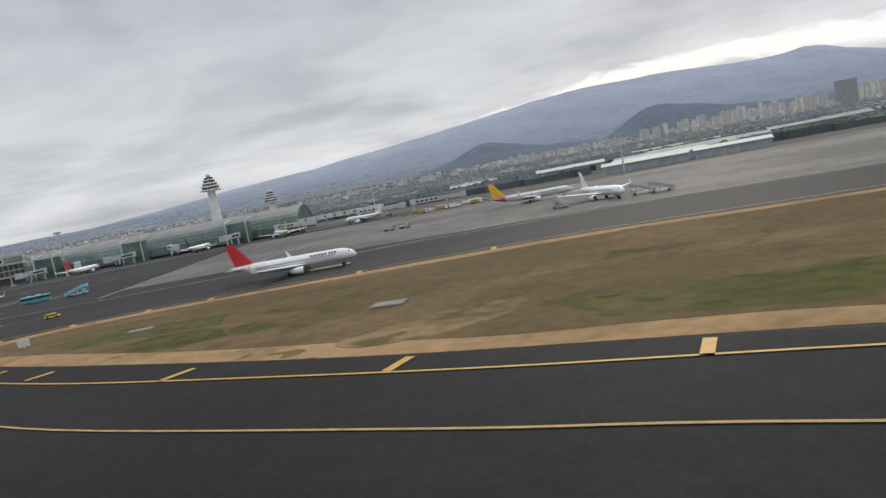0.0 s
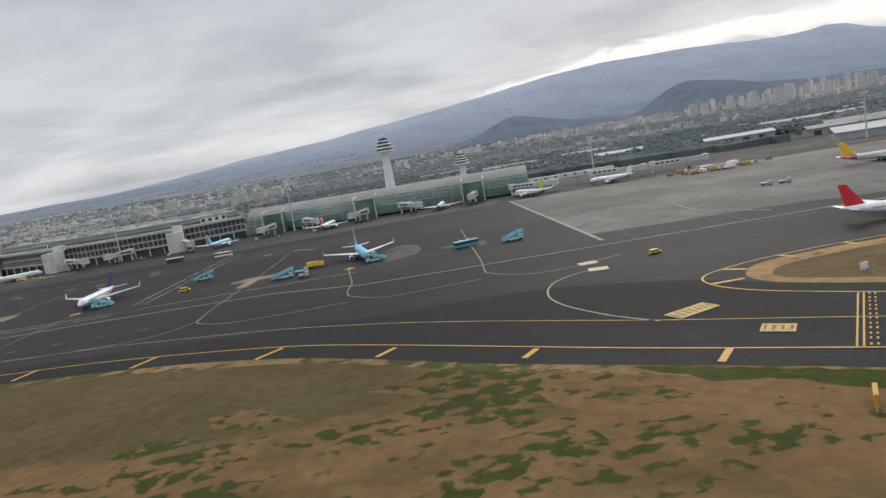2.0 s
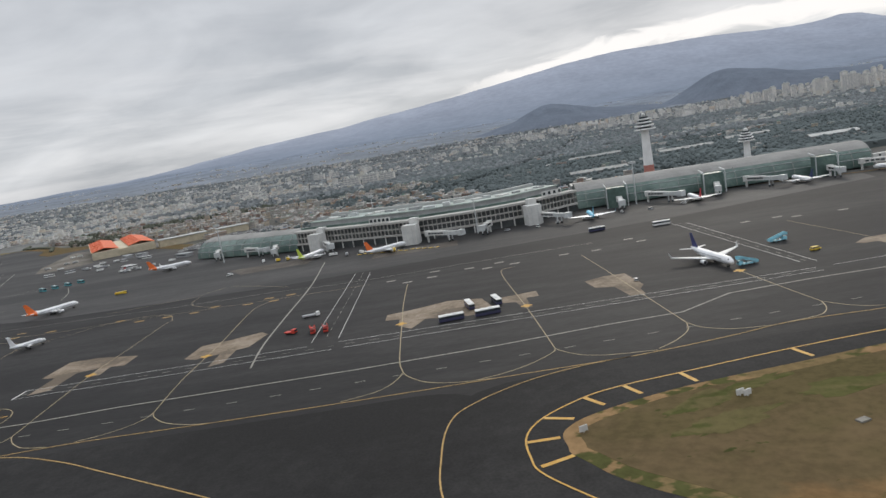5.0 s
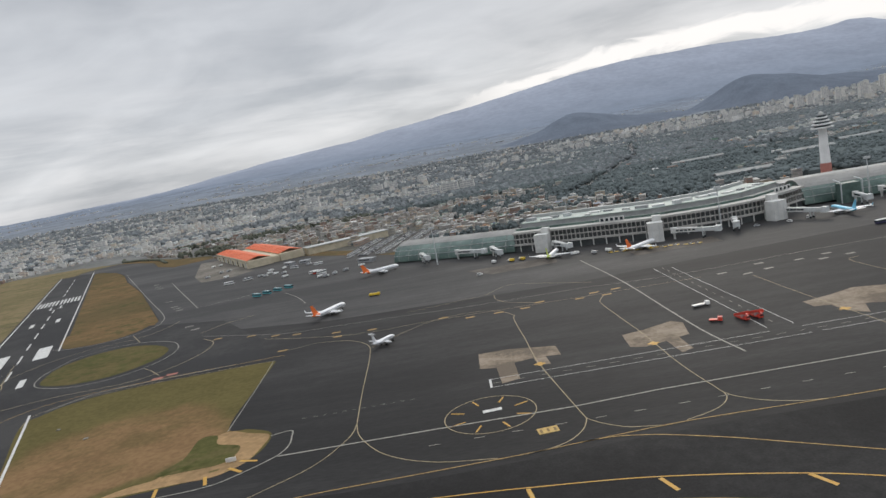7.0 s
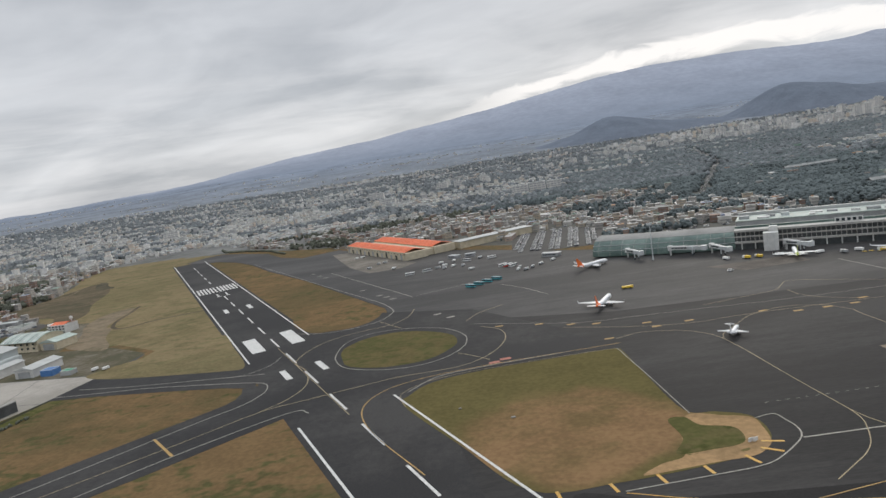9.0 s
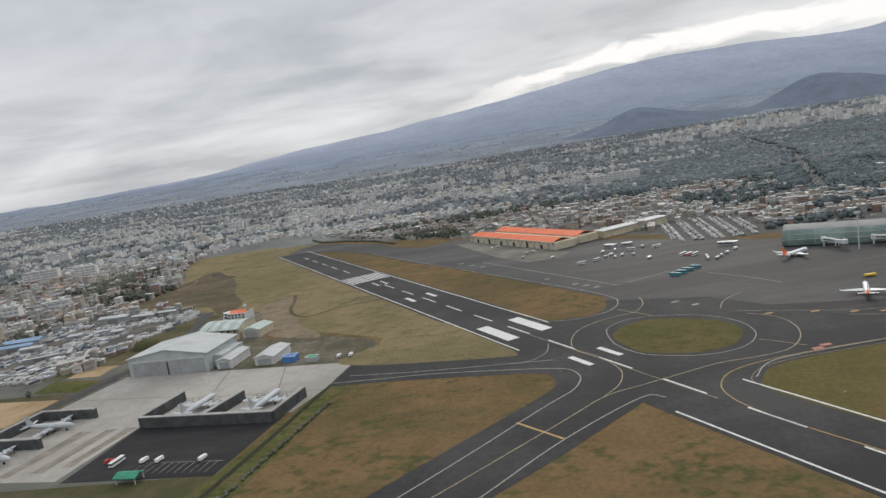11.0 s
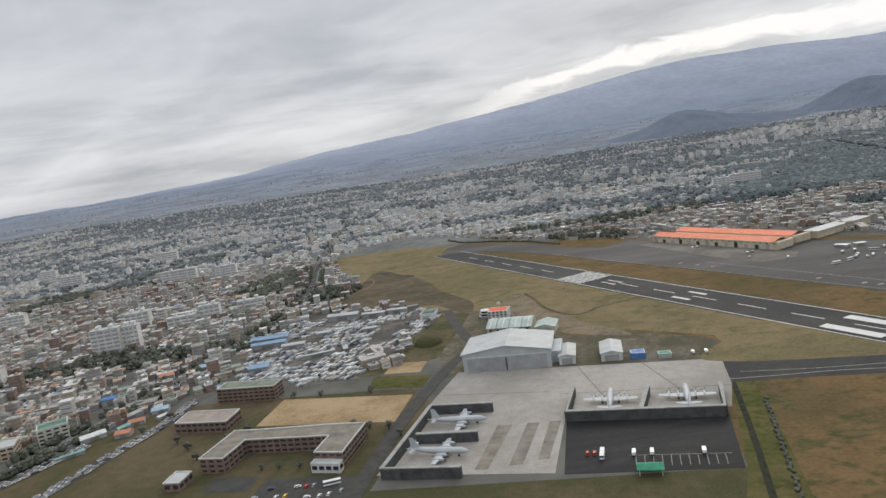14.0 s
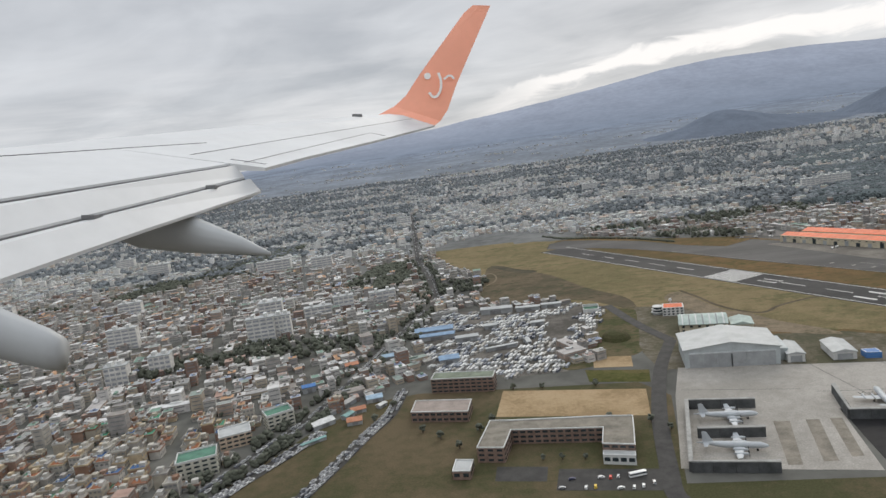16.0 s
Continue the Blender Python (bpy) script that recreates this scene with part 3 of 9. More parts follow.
area("taxiway_shoulder", [(45, 6), (18, 23), (0, 31.5), (-14, 39), (-30, 48.6), (-40, 56), (-48, 64), (-62, 70), (-80, 70), (-104, 72), (-135, 74), (-180, 72), (-186, 58), (-180, 40), (-168, 44), (-166, 56), (-150, 60), (-123, 62), (-101, 58), (-80, 50), (-57, 37), (-34, 24), (-20, 16), (0, 2)], 0.0615, ASPHALT_DARK, True, label="near-black asphalt taxiway, edge darkening painted in", category="taxiway")
# added dark sheet: the cabin window's vignetting painted onto the ground
area("taxiway_asphalt", [(-330, 76), (-318, 74), (-296, 71.5), (-270, 70.5), (-240, 72), (-205, 72), (-186, 71), (-182, 60), (-186, 40), (-200, 22), (-260, 16), (-300, 18), (-325, 40)], 0.0625, ASPHALT_DARK, True, label="near-black asphalt taxiway, edge darkening painted in", category="taxiway")
CONC_PTS = [(-48.4, 103.4), (-33, 102.2), (-17, 101.4), (-9, 99), (24, 92), (110, 62), (420, 20), (440, 130), (92, 190), (-53, 190)]
concrete = area("concrete_apron", CONC_PTS, 0.065, CONCRETE, False, label="pale wet concrete parking apron with joints", category="apron")
mil = area("concrete_yard", [(-540, 205), (-456.5, 184.6), (-461.5, 164), (-467.5, 149), (-509, 160), (-517, 126), (-560, 136), (-548, 181)], 0.065, PADCON, False, label="pale concrete yard in front of the hangar", category="apron")
area("yard_ground", [(-546, 205), (-456, 186), (-453, 207), (-474, 224), (-498, 230), (-508, 282), (-536, 292), (-548, 245)], 0.028, three("gravel_yard", (0.075, 0.072, 0.045), (0.115, 0.1, 0.07), (0.16, 0.145, 0.12), 0.06, 0.6), False, label="gravelly ground round the hangar and sheds", category="yard")
area("yard_grass", [(-562, 129), (-562, 40), (-448, 40), (-474, 118), (-516, 123)], 0.026, FIELD, False, label="rough grass south of the yard", category="grass")
area("green_verge", [(-461, 166), (-466.5, 149), (-476.6, 118), (-488, 92), (-473, 92), (-463, 130), (-455, 166)], 0.030, GREEN_TURF, False, label="green grass verge along the ditch", category="grass")
yard2 = area("asphalt_yard", [(-509, 159.6), (-469, 148), (-477, 118), (-515, 125)], 0.060, ASPHALT, False, label="dark asphalt parking yard", category="yard")


def island(name, pts, label, rim=0.0, material=GRASSY, edge=SAND):
    """A grass island in the pavement, with a sandy rim."""
    if rim:
        area("sandy_rim", pts, 0.075, edge, True, label="bare sandy rim of the grass island", category="sand")
        c = Vector((sum(p[0] for p in pts) / len(pts), sum(p[1] for p in pts) / len(pts), 0))
        P = curve(pts, True, 3)
        k = len(P)
        if sum(a.x * b.y - b.x * a.y for a, b in zip(P, P[1:] + P[:1])) < 0:
            P.reverse()
        inner = []
        for i in range(k):
            d = (P[(i + 1) % k] - P[i - 1]).normalized()
            w = rim * (0.8 + 0.5 * noise.noise((P[i].x * 0.06, P[i].y * 0.06, 4.0)))
            inner.append((P[i].x - d.y * w, P[i].y + d.x * w))
        pts = inner
    return area(name, pts, 0.09 if rim else 0.075, material, True, label=label, category="grass")


island("grass_island", [(45, 11), (18, 23.5), (0.4, 31.3), (-13.7, 38.9), (-30, 48.6), (-39.8, 56), (-42.2, 59.5), (-42, 62.4), (-39.5, 65.5), (-33.7, 67.3), (-21.8, 68), (15, 66), (42, 58.6), (110, 45), (300, 10), (150, 0)], "dry grass island with a sandy edge between taxiways", 3.2, ISLAND)
island("grass_strip", [(-23, 9), (-19.5, 14), (-20.5, 19), (-24, 22.6), (-34, 28.6), (-47, 36.3), (-57, 41.6), (-68, 47.4), (-80, 54.8), (-90, 59.6), (-101.5, 63), (-123, 66.6), (-135.6, 66.5), (-148, 64.8), (-161, 63), (-171, 60), (-175.2, 57), (-175.6, 53.6), (-174.8, 50.7), (-168, 42), (-140, 20), (-100, 8)], "patchy grass strip beside the runway with bare sand", 2.2, GRASSY, SANDY_TURF)
island("grass_strip", [(-212, 40), (-222, 48), (-236, 55), (-250, 58.5), (-268, 60), (-290, 60), (-318, 66), (-322, 40), (-300, 14), (-240, 14)], "patchy grass strip beside the runway with bare sand", 2.2, GRASSY, SANDY_TURF)
island("grass_island", [(-356.8, 122), (-356, 128), (-350.6, 134.5), (-338.7, 137.7), (-320, 139), (-308.5, 139.5), (-307, 136), (-306.6, 120), (-305.6, 101), (-301, 98.5), (-296.5, 95), (-296.6, 88), (-299.8, 83.7), (-305.7, 81.6), (-322, 79.6), (-335, 80.8), (-345, 99)], "square of brown dry grass beside the runway", 0.0, turf("brown_turf", (0.190, 0.120, 0.062), (0.140, 0.098, 0.047), (0.104, 0.088, 0.036), 0.50, 0.64, 0.02, 0.16, soft=0.14, heart=(-326, 99.5, 17, 16)))
island("grass_island", [(-378.4, 170.5), (-377.6, 175.8), (-372.8, 182), (-364.2, 184.6), (-354.4, 180.5), (-347, 173), (-345.2, 164.6), (-347.4, 158.4), (-352.3, 152.6), (-359.5, 150.7), (-367, 151.9), (-374.3, 156.5), (-377.2, 164.4)], "oval island of green-brown grass among taxiways", 0.0, turf("oval_turf", (0.108, 0.088, 0.040), (0.092, 0.082, 0.035), (0.076, 0.074, 0.029), 0.5, 0.5, 0.04, 0.3, soft=0.1))
island("grass_strip", [(-402, 264), (-390, 250), (-379.4, 233), (-372.6, 219), (-371.7, 210.6), (-374.5, 203.1), (-379.5, 198.8), (-386, 198.3), (-394.5, 201), (-405, 223)], "rounded end of the dry grass strip between runway and taxiway", 0.0, GRASS)
island("grass_strip", [rw(110, -11.7), rw(90, -11.7), rw(75, -11.7), rw(66, -11.8), rw(60.5, -12.4), rw(58, -14), (-412.2, 169.2), (-424.7, 172), (-440, 175.8), (-452, 179.5), (-462, 186), (-455, 196), (-440, 206)], "tapered end of the dry grass beside the runway", 0.0, OLIVE)
island("sandy_corner", [(-304.9, 98.9), (-300.5, 96.6), (-296.7, 94.5), (-296.7, 90.2), (-297.6, 85.7), (-299.6, 83.3), (-302, 81.9), (-306.7, 81.6), (-313.5, 80.9), (-318.5, 80.6), (-315, 83.2), (-311.2, 84.6), (-309.6, 90), (-308, 96)], "bare sandy corner of the grass island", 0.0, SAND).location.z = 0.022


def blot(x, y, rx, ry, turn, seed, material, label, z):
    """A ragged patch of other growth lying in the turf."""
    out_ = []
    for i in range(56):
        a = i * math.tau / 56
        k = 1 + 0.75 * noise.noise((math.cos(a) * 1.3, math.sin(a) * 1.3, seed)) + 0.35 * noise.noise((math.cos(a) * 5, math.sin(a) * 5, seed + 7))
        u, v = math.cos(a) * rx * k, math.sin(a) * ry * k
        out_.append((x + u * math.cos(turn) - v * math.sin(turn), y + u * math.sin(turn) + v * math.cos(turn)))
    return area("turf_patch", out_, z, material, False, label=label, category="grass", thick=0.01)


def ragged(pts, step=0.7, amount=0.55, seed=0.0):
    """The outline given, cut finer and roughened."""
    out_ = []
    for a, b in zip(pts, pts[1:] + pts[:1]):
        k = max(1, int(math.hypot(b[0] - a[0], b[1] - a[1]) / step))
        for i in range(k):
            x, y = a[0] + (b[0] - a[0]) * i / k, a[1] + (b[1] - a[1]) * i / k
            out_.append((x + amount * noise.noise((x * 0.7, y * 0.7, seed)), y + amount * noise.noise((x * 0.7, y * 0.7, seed + 9))))
    return out_


LUSH = turf("tufted_turf", (0.155, 0.100, 0.048), (0.104, 0.080, 0.036), (0.047, 0.055, 0.016), 0.55, 0.485, 0.05, 0.8, soft=0.04)
FRINGE = turf("lush_turf", (0.058, 0.062, 0.022), (0.050, 0.058, 0.018), (0.040, 0.050, 0.013), 0.5, 0.5, 0.1, 0.6, soft=0.08)
area("turf_patch", [(-305.2, 94.2), (-300.7, 91.7), (-301.4, 86.4), (-306.9, 85.4), (-312, 85.6), (-309.4, 90.4), (-309.5, 97.6), (-306.6, 98)], 0.11, GREEN_TURF, True, label="green patch of grass in the sandy corner", category="grass", thick=0.01)
area("turf_patch", ragged([(-59, 42.2), (-49.7, 37.3), (-36.8, 30.2), (-28.4, 25.3), (-23.9, 22), (-23.1, 20.8), (-24.4, 19.5), (-27.4, 21.3), (-30, 23.4), (-33, 24.6), (-35.6, 26.8), (-38.4, 26.7), (-42.7, 29.9), (-45, 33), (-48, 33.2), (-52, 36.8), (-55, 37.4)]), 0.0925, FRINGE, False, label="lush green fringe along the edge of the grass strip", category="grass", thick=0.01)
for pts in ([(-31, 55), (-26.4, 57.7), (-20, 56.4), (-15, 54.6), (-15, 50.4), (-22.4, 51), (-26.3, 50.8)], [(-21.3, 49.2), (-17, 49.8), (-13.4, 48.4), (-12.5, 44.6), (-15.2, 43.6), (-19.1, 46)], [(-5.6, 53.9), (-2.5, 53.6), (-4.7, 51.8)], [(9.4, 35.7), (13, 36), (17.3, 34.8), (25.1, 33.4), (33, 30), (28, 26.6), (20.4, 26.8), (15, 28.6), (10.5, 31.4)]):
    area("turf_patch", ragged(pts, 0.6, 1.0, 3.0), 0.0945, GREEN_TURF, False, label="green patch in the dry grass island", category="grass", thick=0.01)
for x, y, rx, ry, turn, seed in ((-86, 43.4, 3.6, 1.5, -0.5, 2), (-66.2, 35.6, 2.6, 4.4, 0.2, 5), (-70.5, 29.6, 2.6, 1.7, 0.5, 9), (-91.5, 40.8, 3.0, 0.9, 0.1, 13), (-132, 37.5, 4.4, 1.3, 0.1, 17), (-74, 44.3, 3.5, 0.7, -0.4, 21), (-60, 37.4, 2.6, 1.3, -0.5, 33)):
    blot(x, y, rx, ry, turn, seed, LUSH, "lush green patch in the dry grass strip", 0.0935 + seed * 0.0003)
for x, y, rx, ry, turn, seed in ((-161, 58.6, 4.2, 1.4, 0.45, 25), (-154, 61.2, 4.0, 1.0, 0.3, 29), (-146, 57.6, 6.0, 1.5, 0.1, 35), (-160, 53.6, 5.0, 1.6, 0.3, 41), (-138, 47.5, 5.0, 1.2, 0.1, 47)):
    blot(x, y, rx, ry, turn, seed, GREEN_TURF, "greener patch along the rim of the strip", 0.0935 + seed * 0.0003)

BARE = turf("bare_earth_patch", (0.215, 0.150, 0.082), (0.165, 0.118, 0.062), (0.100, 0.085, 0.040), 0.53, 0.53, 0.1, 0.4, soft=0.06)
area("bare_patch", [(-3.2, 35.6), (-1.0, 33.8), (3.3, 34.1), (6.8, 36.3), (7.5, 39.4), (2.8, 39.6), (-1.2, 38)], 0.095, BARE, True, label="bare sandy patch in the dry grass", category="sand", thick=0.01)

# ---- painted markings ----


def marks(name, material, parent):
    bm = bmesh.new()
    return bm, lambda: finish(name, bm, material, parent)


Z = 0.105
LW = 0.26
# runway: edge lines, centre stripes, threshold bars and blocks
bm = bmesh.new()
for side, spans in ((-11.0, ((-60, 0), (61, 404))), (11.0, ((-60, 2), (78, 404)))):
    for a, b in spans:
        stripe(bm, [rw(a, side), rw(b, side)], 0.5, Z, False)
finish("edge_line", bm, WHITE, pave)
for i in range(18):
    a = -45 + 23.5 * i
    if 205 < a + 12 < 262:
        continue
    bm = bmesh.new()
    stripe(bm, [rw(a, 0), rw(a + 13, 0)], 0.55, Z, False)
    finish("centre_stripe", bm, WHITE, pave)
for k in range(12):
    off = (1.0 + 1.66 * (k // 2)) * (1 if k % 2 else -1)
    bm = bmesh.new()
    stripe(bm, [rw(222, off), rw(243, off)], 0.9, Z, False)
    finish("threshold_bar", bm, WHITE, pave)
for along, length, off, width in ((82, 20.5, 6.2, 4.2), (40, 9.5, 4.9, 1.7), (158, 10, 4.9, 1.7)):
    for s in (-1, 1):
        bm = bmesh.new()
        stripe(bm, [rw(along - length / 2, off * s), rw(along + length / 2, off * s)], width, Z, False)
        finish("marking_block", bm, WHITE, pave)
# runway figures, by the threshold
bm = bmesh.new()
for s in (-1, 1):
    stripe(bm, [rw(205, 2.2 * s), rw(215, 2.2 * s)], 0.8, Z, False)
    stripe(bm, [rw(205, 2.2 * s - 1.2), rw(205, 2.2 * s + 1.2)], 0.8, Z, False)
finish("runway_figure", bm, WHITE, pave)


def line(pts, width=LW, material=YELLOW, parent=apron, dash=0, gap=0, smooth=True, closed=False, z=Z, name="line"):
    bm = bmesh.new()
    stripe(bm, pts, width, z, smooth, dash, gap, closed)
    return finish(name, bm, material, parent)


# taxiway edge and centre lines
line([(26, 16.6), (16.9, 21.2), (5.3, 26.1), (-4.9, 30.9), (-19, 38), (-29.9, 44.6), (-38.4, 50.9), (-43.7, 55.6), (-46, 59.4), (-46, 63.1), (-43, 65.6), (-36.1, 67.9), (-21.8, 69.2), (15, 67.4), (45, 60), (110, 46)], 0.2)
line([(40, 3), (13.5, 16.2), (2.7, 20.8), (-14.6, 28.8), (-27.5, 36.7), (-42, 45.0), (-54, 51.7), (-63.3, 57.4), (-74.5, 63.9), (-83.3, 68), (-91.6, 71.1), (-104.9, 74.5), (-112.4, 76.2), (-121.3, 77.2), (-132.1, 77.7), (-142.2, 77.9), (-150.3, 76.2), (-163.6, 74.4), (-180, 74.1), (-195.2, 73.8), (-217, 73.9), (-235.2, 74.3), (-250.1, 73.3), (-257.6, 72.7), (-272, 72.1), (-283.1, 71.7), (-289.3, 71.0), (-300, 69)], 0.17, DULL_YELLOW)
line([(-163.6, 74.4), (-169.2, 73.9), (-175.1, 72.4), (-179.2, 70.5), (-183.4, 67.6), (-186.5, 63.8), (-187.7, 56), (-187, 45), (-180, 30)], 0.17, DULL_YELLOW)
line([(-250.1, 73.4), (-245.7, 73.4), (-242.7, 72.7), (-239.1, 71.4), (-232.4, 67.9), (-227, 64.5), (-212, 55), (-198, 46)], 0.17, DULL_YELLOW)
line([(-12, 9), (-10.2, 14), (-10.6, 17.9), (-11.7, 19.4), (-14.1, 21.5), (-19.3, 24.6), (-27.6, 29.1), (-34, 33), (-44.8, 39), (-57.6, 45.8), (-79.2, 58.5), (-89.9, 63.4), (-105.5, 67.8), (-118.1, 69.9), (-131.9, 70.4), (-146.5, 69), (-160.1, 66.9), (-167, 65.8), (-171.7, 64.2), (-176.8, 60.6), (-179.1, 56.9), (-179.3, 52.5), (-178.3, 48.6), (-172, 40)], 0.2)
line([(-54, 51.4), (-57.1, 55.4), (-60, 61.2), (-60.8, 66.5), (-59.4, 71.8), (-56.3, 74.8), (-53, 76.2)], 0.2, STANDLINE)
line([(-208.8, 47.2), (-216.3, 51.3), (-227.1, 57), (-242.8, 61.8), (-256.8, 64.1), (-269.5, 65.5), (-288, 66.5), (-310, 71.5), (-322, 76.5)], 0.2)
line([(-322, 77), (-305.7, 78.4), (-302.7, 78.8), (-299.6, 79.9), (-295, 83.6), (-292.8, 86.2), (-292.1, 89), (-292.4, 92), (-293.1, 94.6), (-296.3, 94)], 0.24, PALE)
line([(-293, 85.3), (-269.6, 85.3), (-248.7, 85.0), (-235.7, 85.9), (-200.1, 86.1), (-179.2, 87.1), (-163.1, 88.8), (-151.8, 89.2), (-142.4, 95.0), (-128.6, 96), (-106.7, 95.9), (-97.8, 95.8), (-90.9, 93.4), (-83.7, 90.8), (-66.7, 91.1), (-48, 91.4), (-20, 92.4), (-8.6, 92.5), (40, 88), (120, 70)], 0.34, PALE, smooth=False)
# pale line round the square island, with the worn wheel streaks across its bare earth
line([(-307.7, 139.4), (-306.3, 119.2), (-305.2, 99.2)], 0.16, PALE, smooth=False)
line([(-356.4, 121.5), (-358, 126.5), (-357.2, 130.6), (-352.2, 135.4), (-342.8, 137.9), (-333.4, 138.6), (-320, 139.5), (-307.8, 139.5)], 0.12, STANDLINE)
# lead-in lines of the stands, each with its two turns onto the taxi line
for pts in ([(-284.5, 135.5), (-283.7, 125.4), (-282.9, 107.9), (-281.9, 92.5)],
            [(-281.9, 92.5), (-282.2, 88.7), (-283.4, 85.4), (-285.4, 81.4), (-287.9, 78.4), (-291, 75.9), (-295, 72.8)],
            [(-281.9, 92.5), (-281.1, 88.4), (-279.4, 84.5), (-276.9, 80.5), (-273.8, 77.5), (-270.6, 75.5), (-267.1, 74.1), (-260.8, 72.8)],
            [(-284.5, 135.5), (-286, 140.1), (-290.1, 145.5), (-294.3, 147.6), (-300, 149), (-306.1, 146.7)],
            [(-284.5, 135.5), (-283.4, 138.5), (-280.6, 141.5), (-276.3, 146.1), (-271.7, 150.2), (-262.8, 153), (-254.9, 150.1), (-251, 143)],
            [(-251, 143), (-251.5, 138.5), (-251, 122.9), (-250.6, 107.6), (-249, 92), (-247.6, 80.2)],
            [(-247.6, 80.2), (-248.4, 77.7), (-249.7, 75.7), (-251.5, 74.1), (-253.8, 73.1), (-256.5, 72.7)],
            [(-247.6, 80.2), (-246.2, 78.2), (-244.6, 76.6), (-242.7, 75.3), (-239, 74.3)],
            [(-228.8, 147), (-230.4, 143.8), (-231.2, 139.6), (-230.6, 127.1), (-229.8, 113.7), (-229.3, 94.3), (-228, 81)],
            [(-228, 81), (-228.3, 79.4), (-229.5, 77.6), (-231.7, 76), (-235.6, 74.6)],
            [(-228, 81), (-226.9, 79), (-224.4, 76.5), (-220.5, 74.5), (-217, 73.9)],
            [(-195.7, 141.4), (-195.5, 123.2), (-195, 110.5), (-194, 88), (-193.1, 81.6)],
            [(-193.1, 81.6), (-192.2, 79.6), (-189.8, 76.6), (-186.1, 74.8), (-181, 74.2)],
            [(-193.1, 81.6), (-193.7, 79.4), (-195, 77), (-196.7, 75.6), (-200.7, 74.2)],
            [(-171, 142), (-174, 140.5), (-174.4, 132), (-172.9, 105), (-172, 81.7)],
            [(-172, 81.7), (-170.6, 79.3), (-168.6, 77.3), (-165.4, 76), (-160, 75.2)],
            [(-172, 81.7), (-172.7, 80.2), (-176, 77.3), (-179.7, 75.4), (-184, 74.3)],
            [(-155.5, 142.8), (-154.4, 120), (-153.6, 97), (-153.1, 84.1)],
            [(-153.1, 84.1), (-152.3, 81.6), (-150.7, 79.8), (-148.5, 78.5), (-144, 77.6)],
            [(-153.1, 84.1), (-154.2, 80.7), (-156.9, 77.6), (-159.7, 75.6)],
            [(-135.2, 106.9), (-134.8, 96.1), (-134.2, 84.2)],
            [(-134.2, 84.2), (-133.1, 82.1), (-131.6, 80.1), (-128.9, 78.6), (-123, 77.4)],
            [(-134.2, 84.2), (-135.1, 81.5), (-136.5, 79.5), (-138.1, 78.6), (-142, 78)],
            [(-107.5, 144.9), (-106.5, 124), (-106, 107.2), (-105.5, 91), (-104.9, 83.6)],
            [(-104.9, 83.6), (-106, 81.2), (-107.5, 79.2), (-109.5, 78), (-111.8, 77.4), (-117.7, 77.1)],
            [(-104.9, 83.6), (-104, 81.9), (-100.7, 79.7), (-96.7, 79), (-90.2, 79.3), (-84, 80)],
            [(-88.1, 107.5), (-87, 101.4), (-85.6, 94), (-85.1, 86), (-83.4, 82.7), (-79.4, 79.6), (-75.1, 79.7), (-67.2, 80.9)],
            [(-68.4, 140.9), (-67.4, 116.4), (-66.4, 96), (-66.3, 86.2), (-65.6, 83.8), (-62.3, 80), (-56.8, 79), (-48.8, 82.5)],
            [(-278, 165.1), (-264, 168), (-256.5, 169.7), (-252.5, 174.2), (-249.4, 177.4), (-243.5, 174.7), (-228.3, 162.7)],
            [(-254, 167.7), (-253.7, 162.3), (-251.3, 157), (-244.8, 151.3)]):
    line(pts, 0.15, STANDLINE)
# long dashes between the stands
line([(-270, 80), (-230, 80), (-170, 81.5), (-110, 84)], 0.15, PALE, dash=2.2, gap=3.6)
line([(-292.3, 99.2), (-271.9, 99.3)], 0.1, PALE, dash=1.0, gap=0.7, smooth=False)
line([(-340, 181), (-317.3, 168.5), (-308.7, 165), (-294.9, 163.6), (-278.2, 161.9), (-261.9, 159.8), (-247.3, 158.8), (-230.9, 158), (-216.8, 155.4), (-199.9, 154.8), (-173.8, 156), (-150, 156)], 0.16, PALE)
line([(-316.4, 163.3), (-300.4, 155), (-285.9, 150.7), (-271.6, 151.3), (-240, 149.4), (-205, 148)], 0.15, STANDLINE)
# yellow stand boards
for x, y in ((-333, 174), (-322, 170), (-313.9, 165.2), (-307.5, 162.3), (-295.8, 156.5), (-294.7, 152), (-286.1, 153), (-307.6, 147.6), (-267.9, 152.2), (-261.3, 148.1), (-254.3, 147.8), (-247.8, 147.8), (-243.8, 151.2), (-234.6, 147.8), (-230.4, 151.1), (-228.1, 147.1), (-224.9, 151.3), (-200, 148), (-195.8, 143.7), (-189.5, 151.4), (-190.1, 145.2), (-181.2, 148.5), (-177.1, 145.4), (-173.9, 149.8), (-170.6, 145.8), (-158.8, 147), (-151.4, 146), (-141.8, 153.5), (-140.1, 148.6), (-114.1, 151.5), (-106.7, 151.3), (-103.5, 148.6), (-93.1, 147.6)):
    bm = bmesh.new()
    quad(bm, x, y, 2.3, 0.9, 0.05, Z + 0.004)
    finish("stand_board", bm, DULL_YELLOW if x < -200 else PALE, apron)
# round yellow stop marks
for x, y in ((-250.4, 106), (-229.8, 106.5), (-195, 107.5), (-172.8, 106.5), (-135.2, 107.5), (-88, 108.5)):
    bm = bmesh.new()
    stripe(bm, [(x - 1.0, y), (x + 1.0, y)], 1.9, Z + 0.012, False)
    bmesh.ops.bevel(bm, geom=list(bm.verts), offset=0.62, segments=3, affect="VERTICES")
    finish("stand_board", bm, YELLOW, apron)
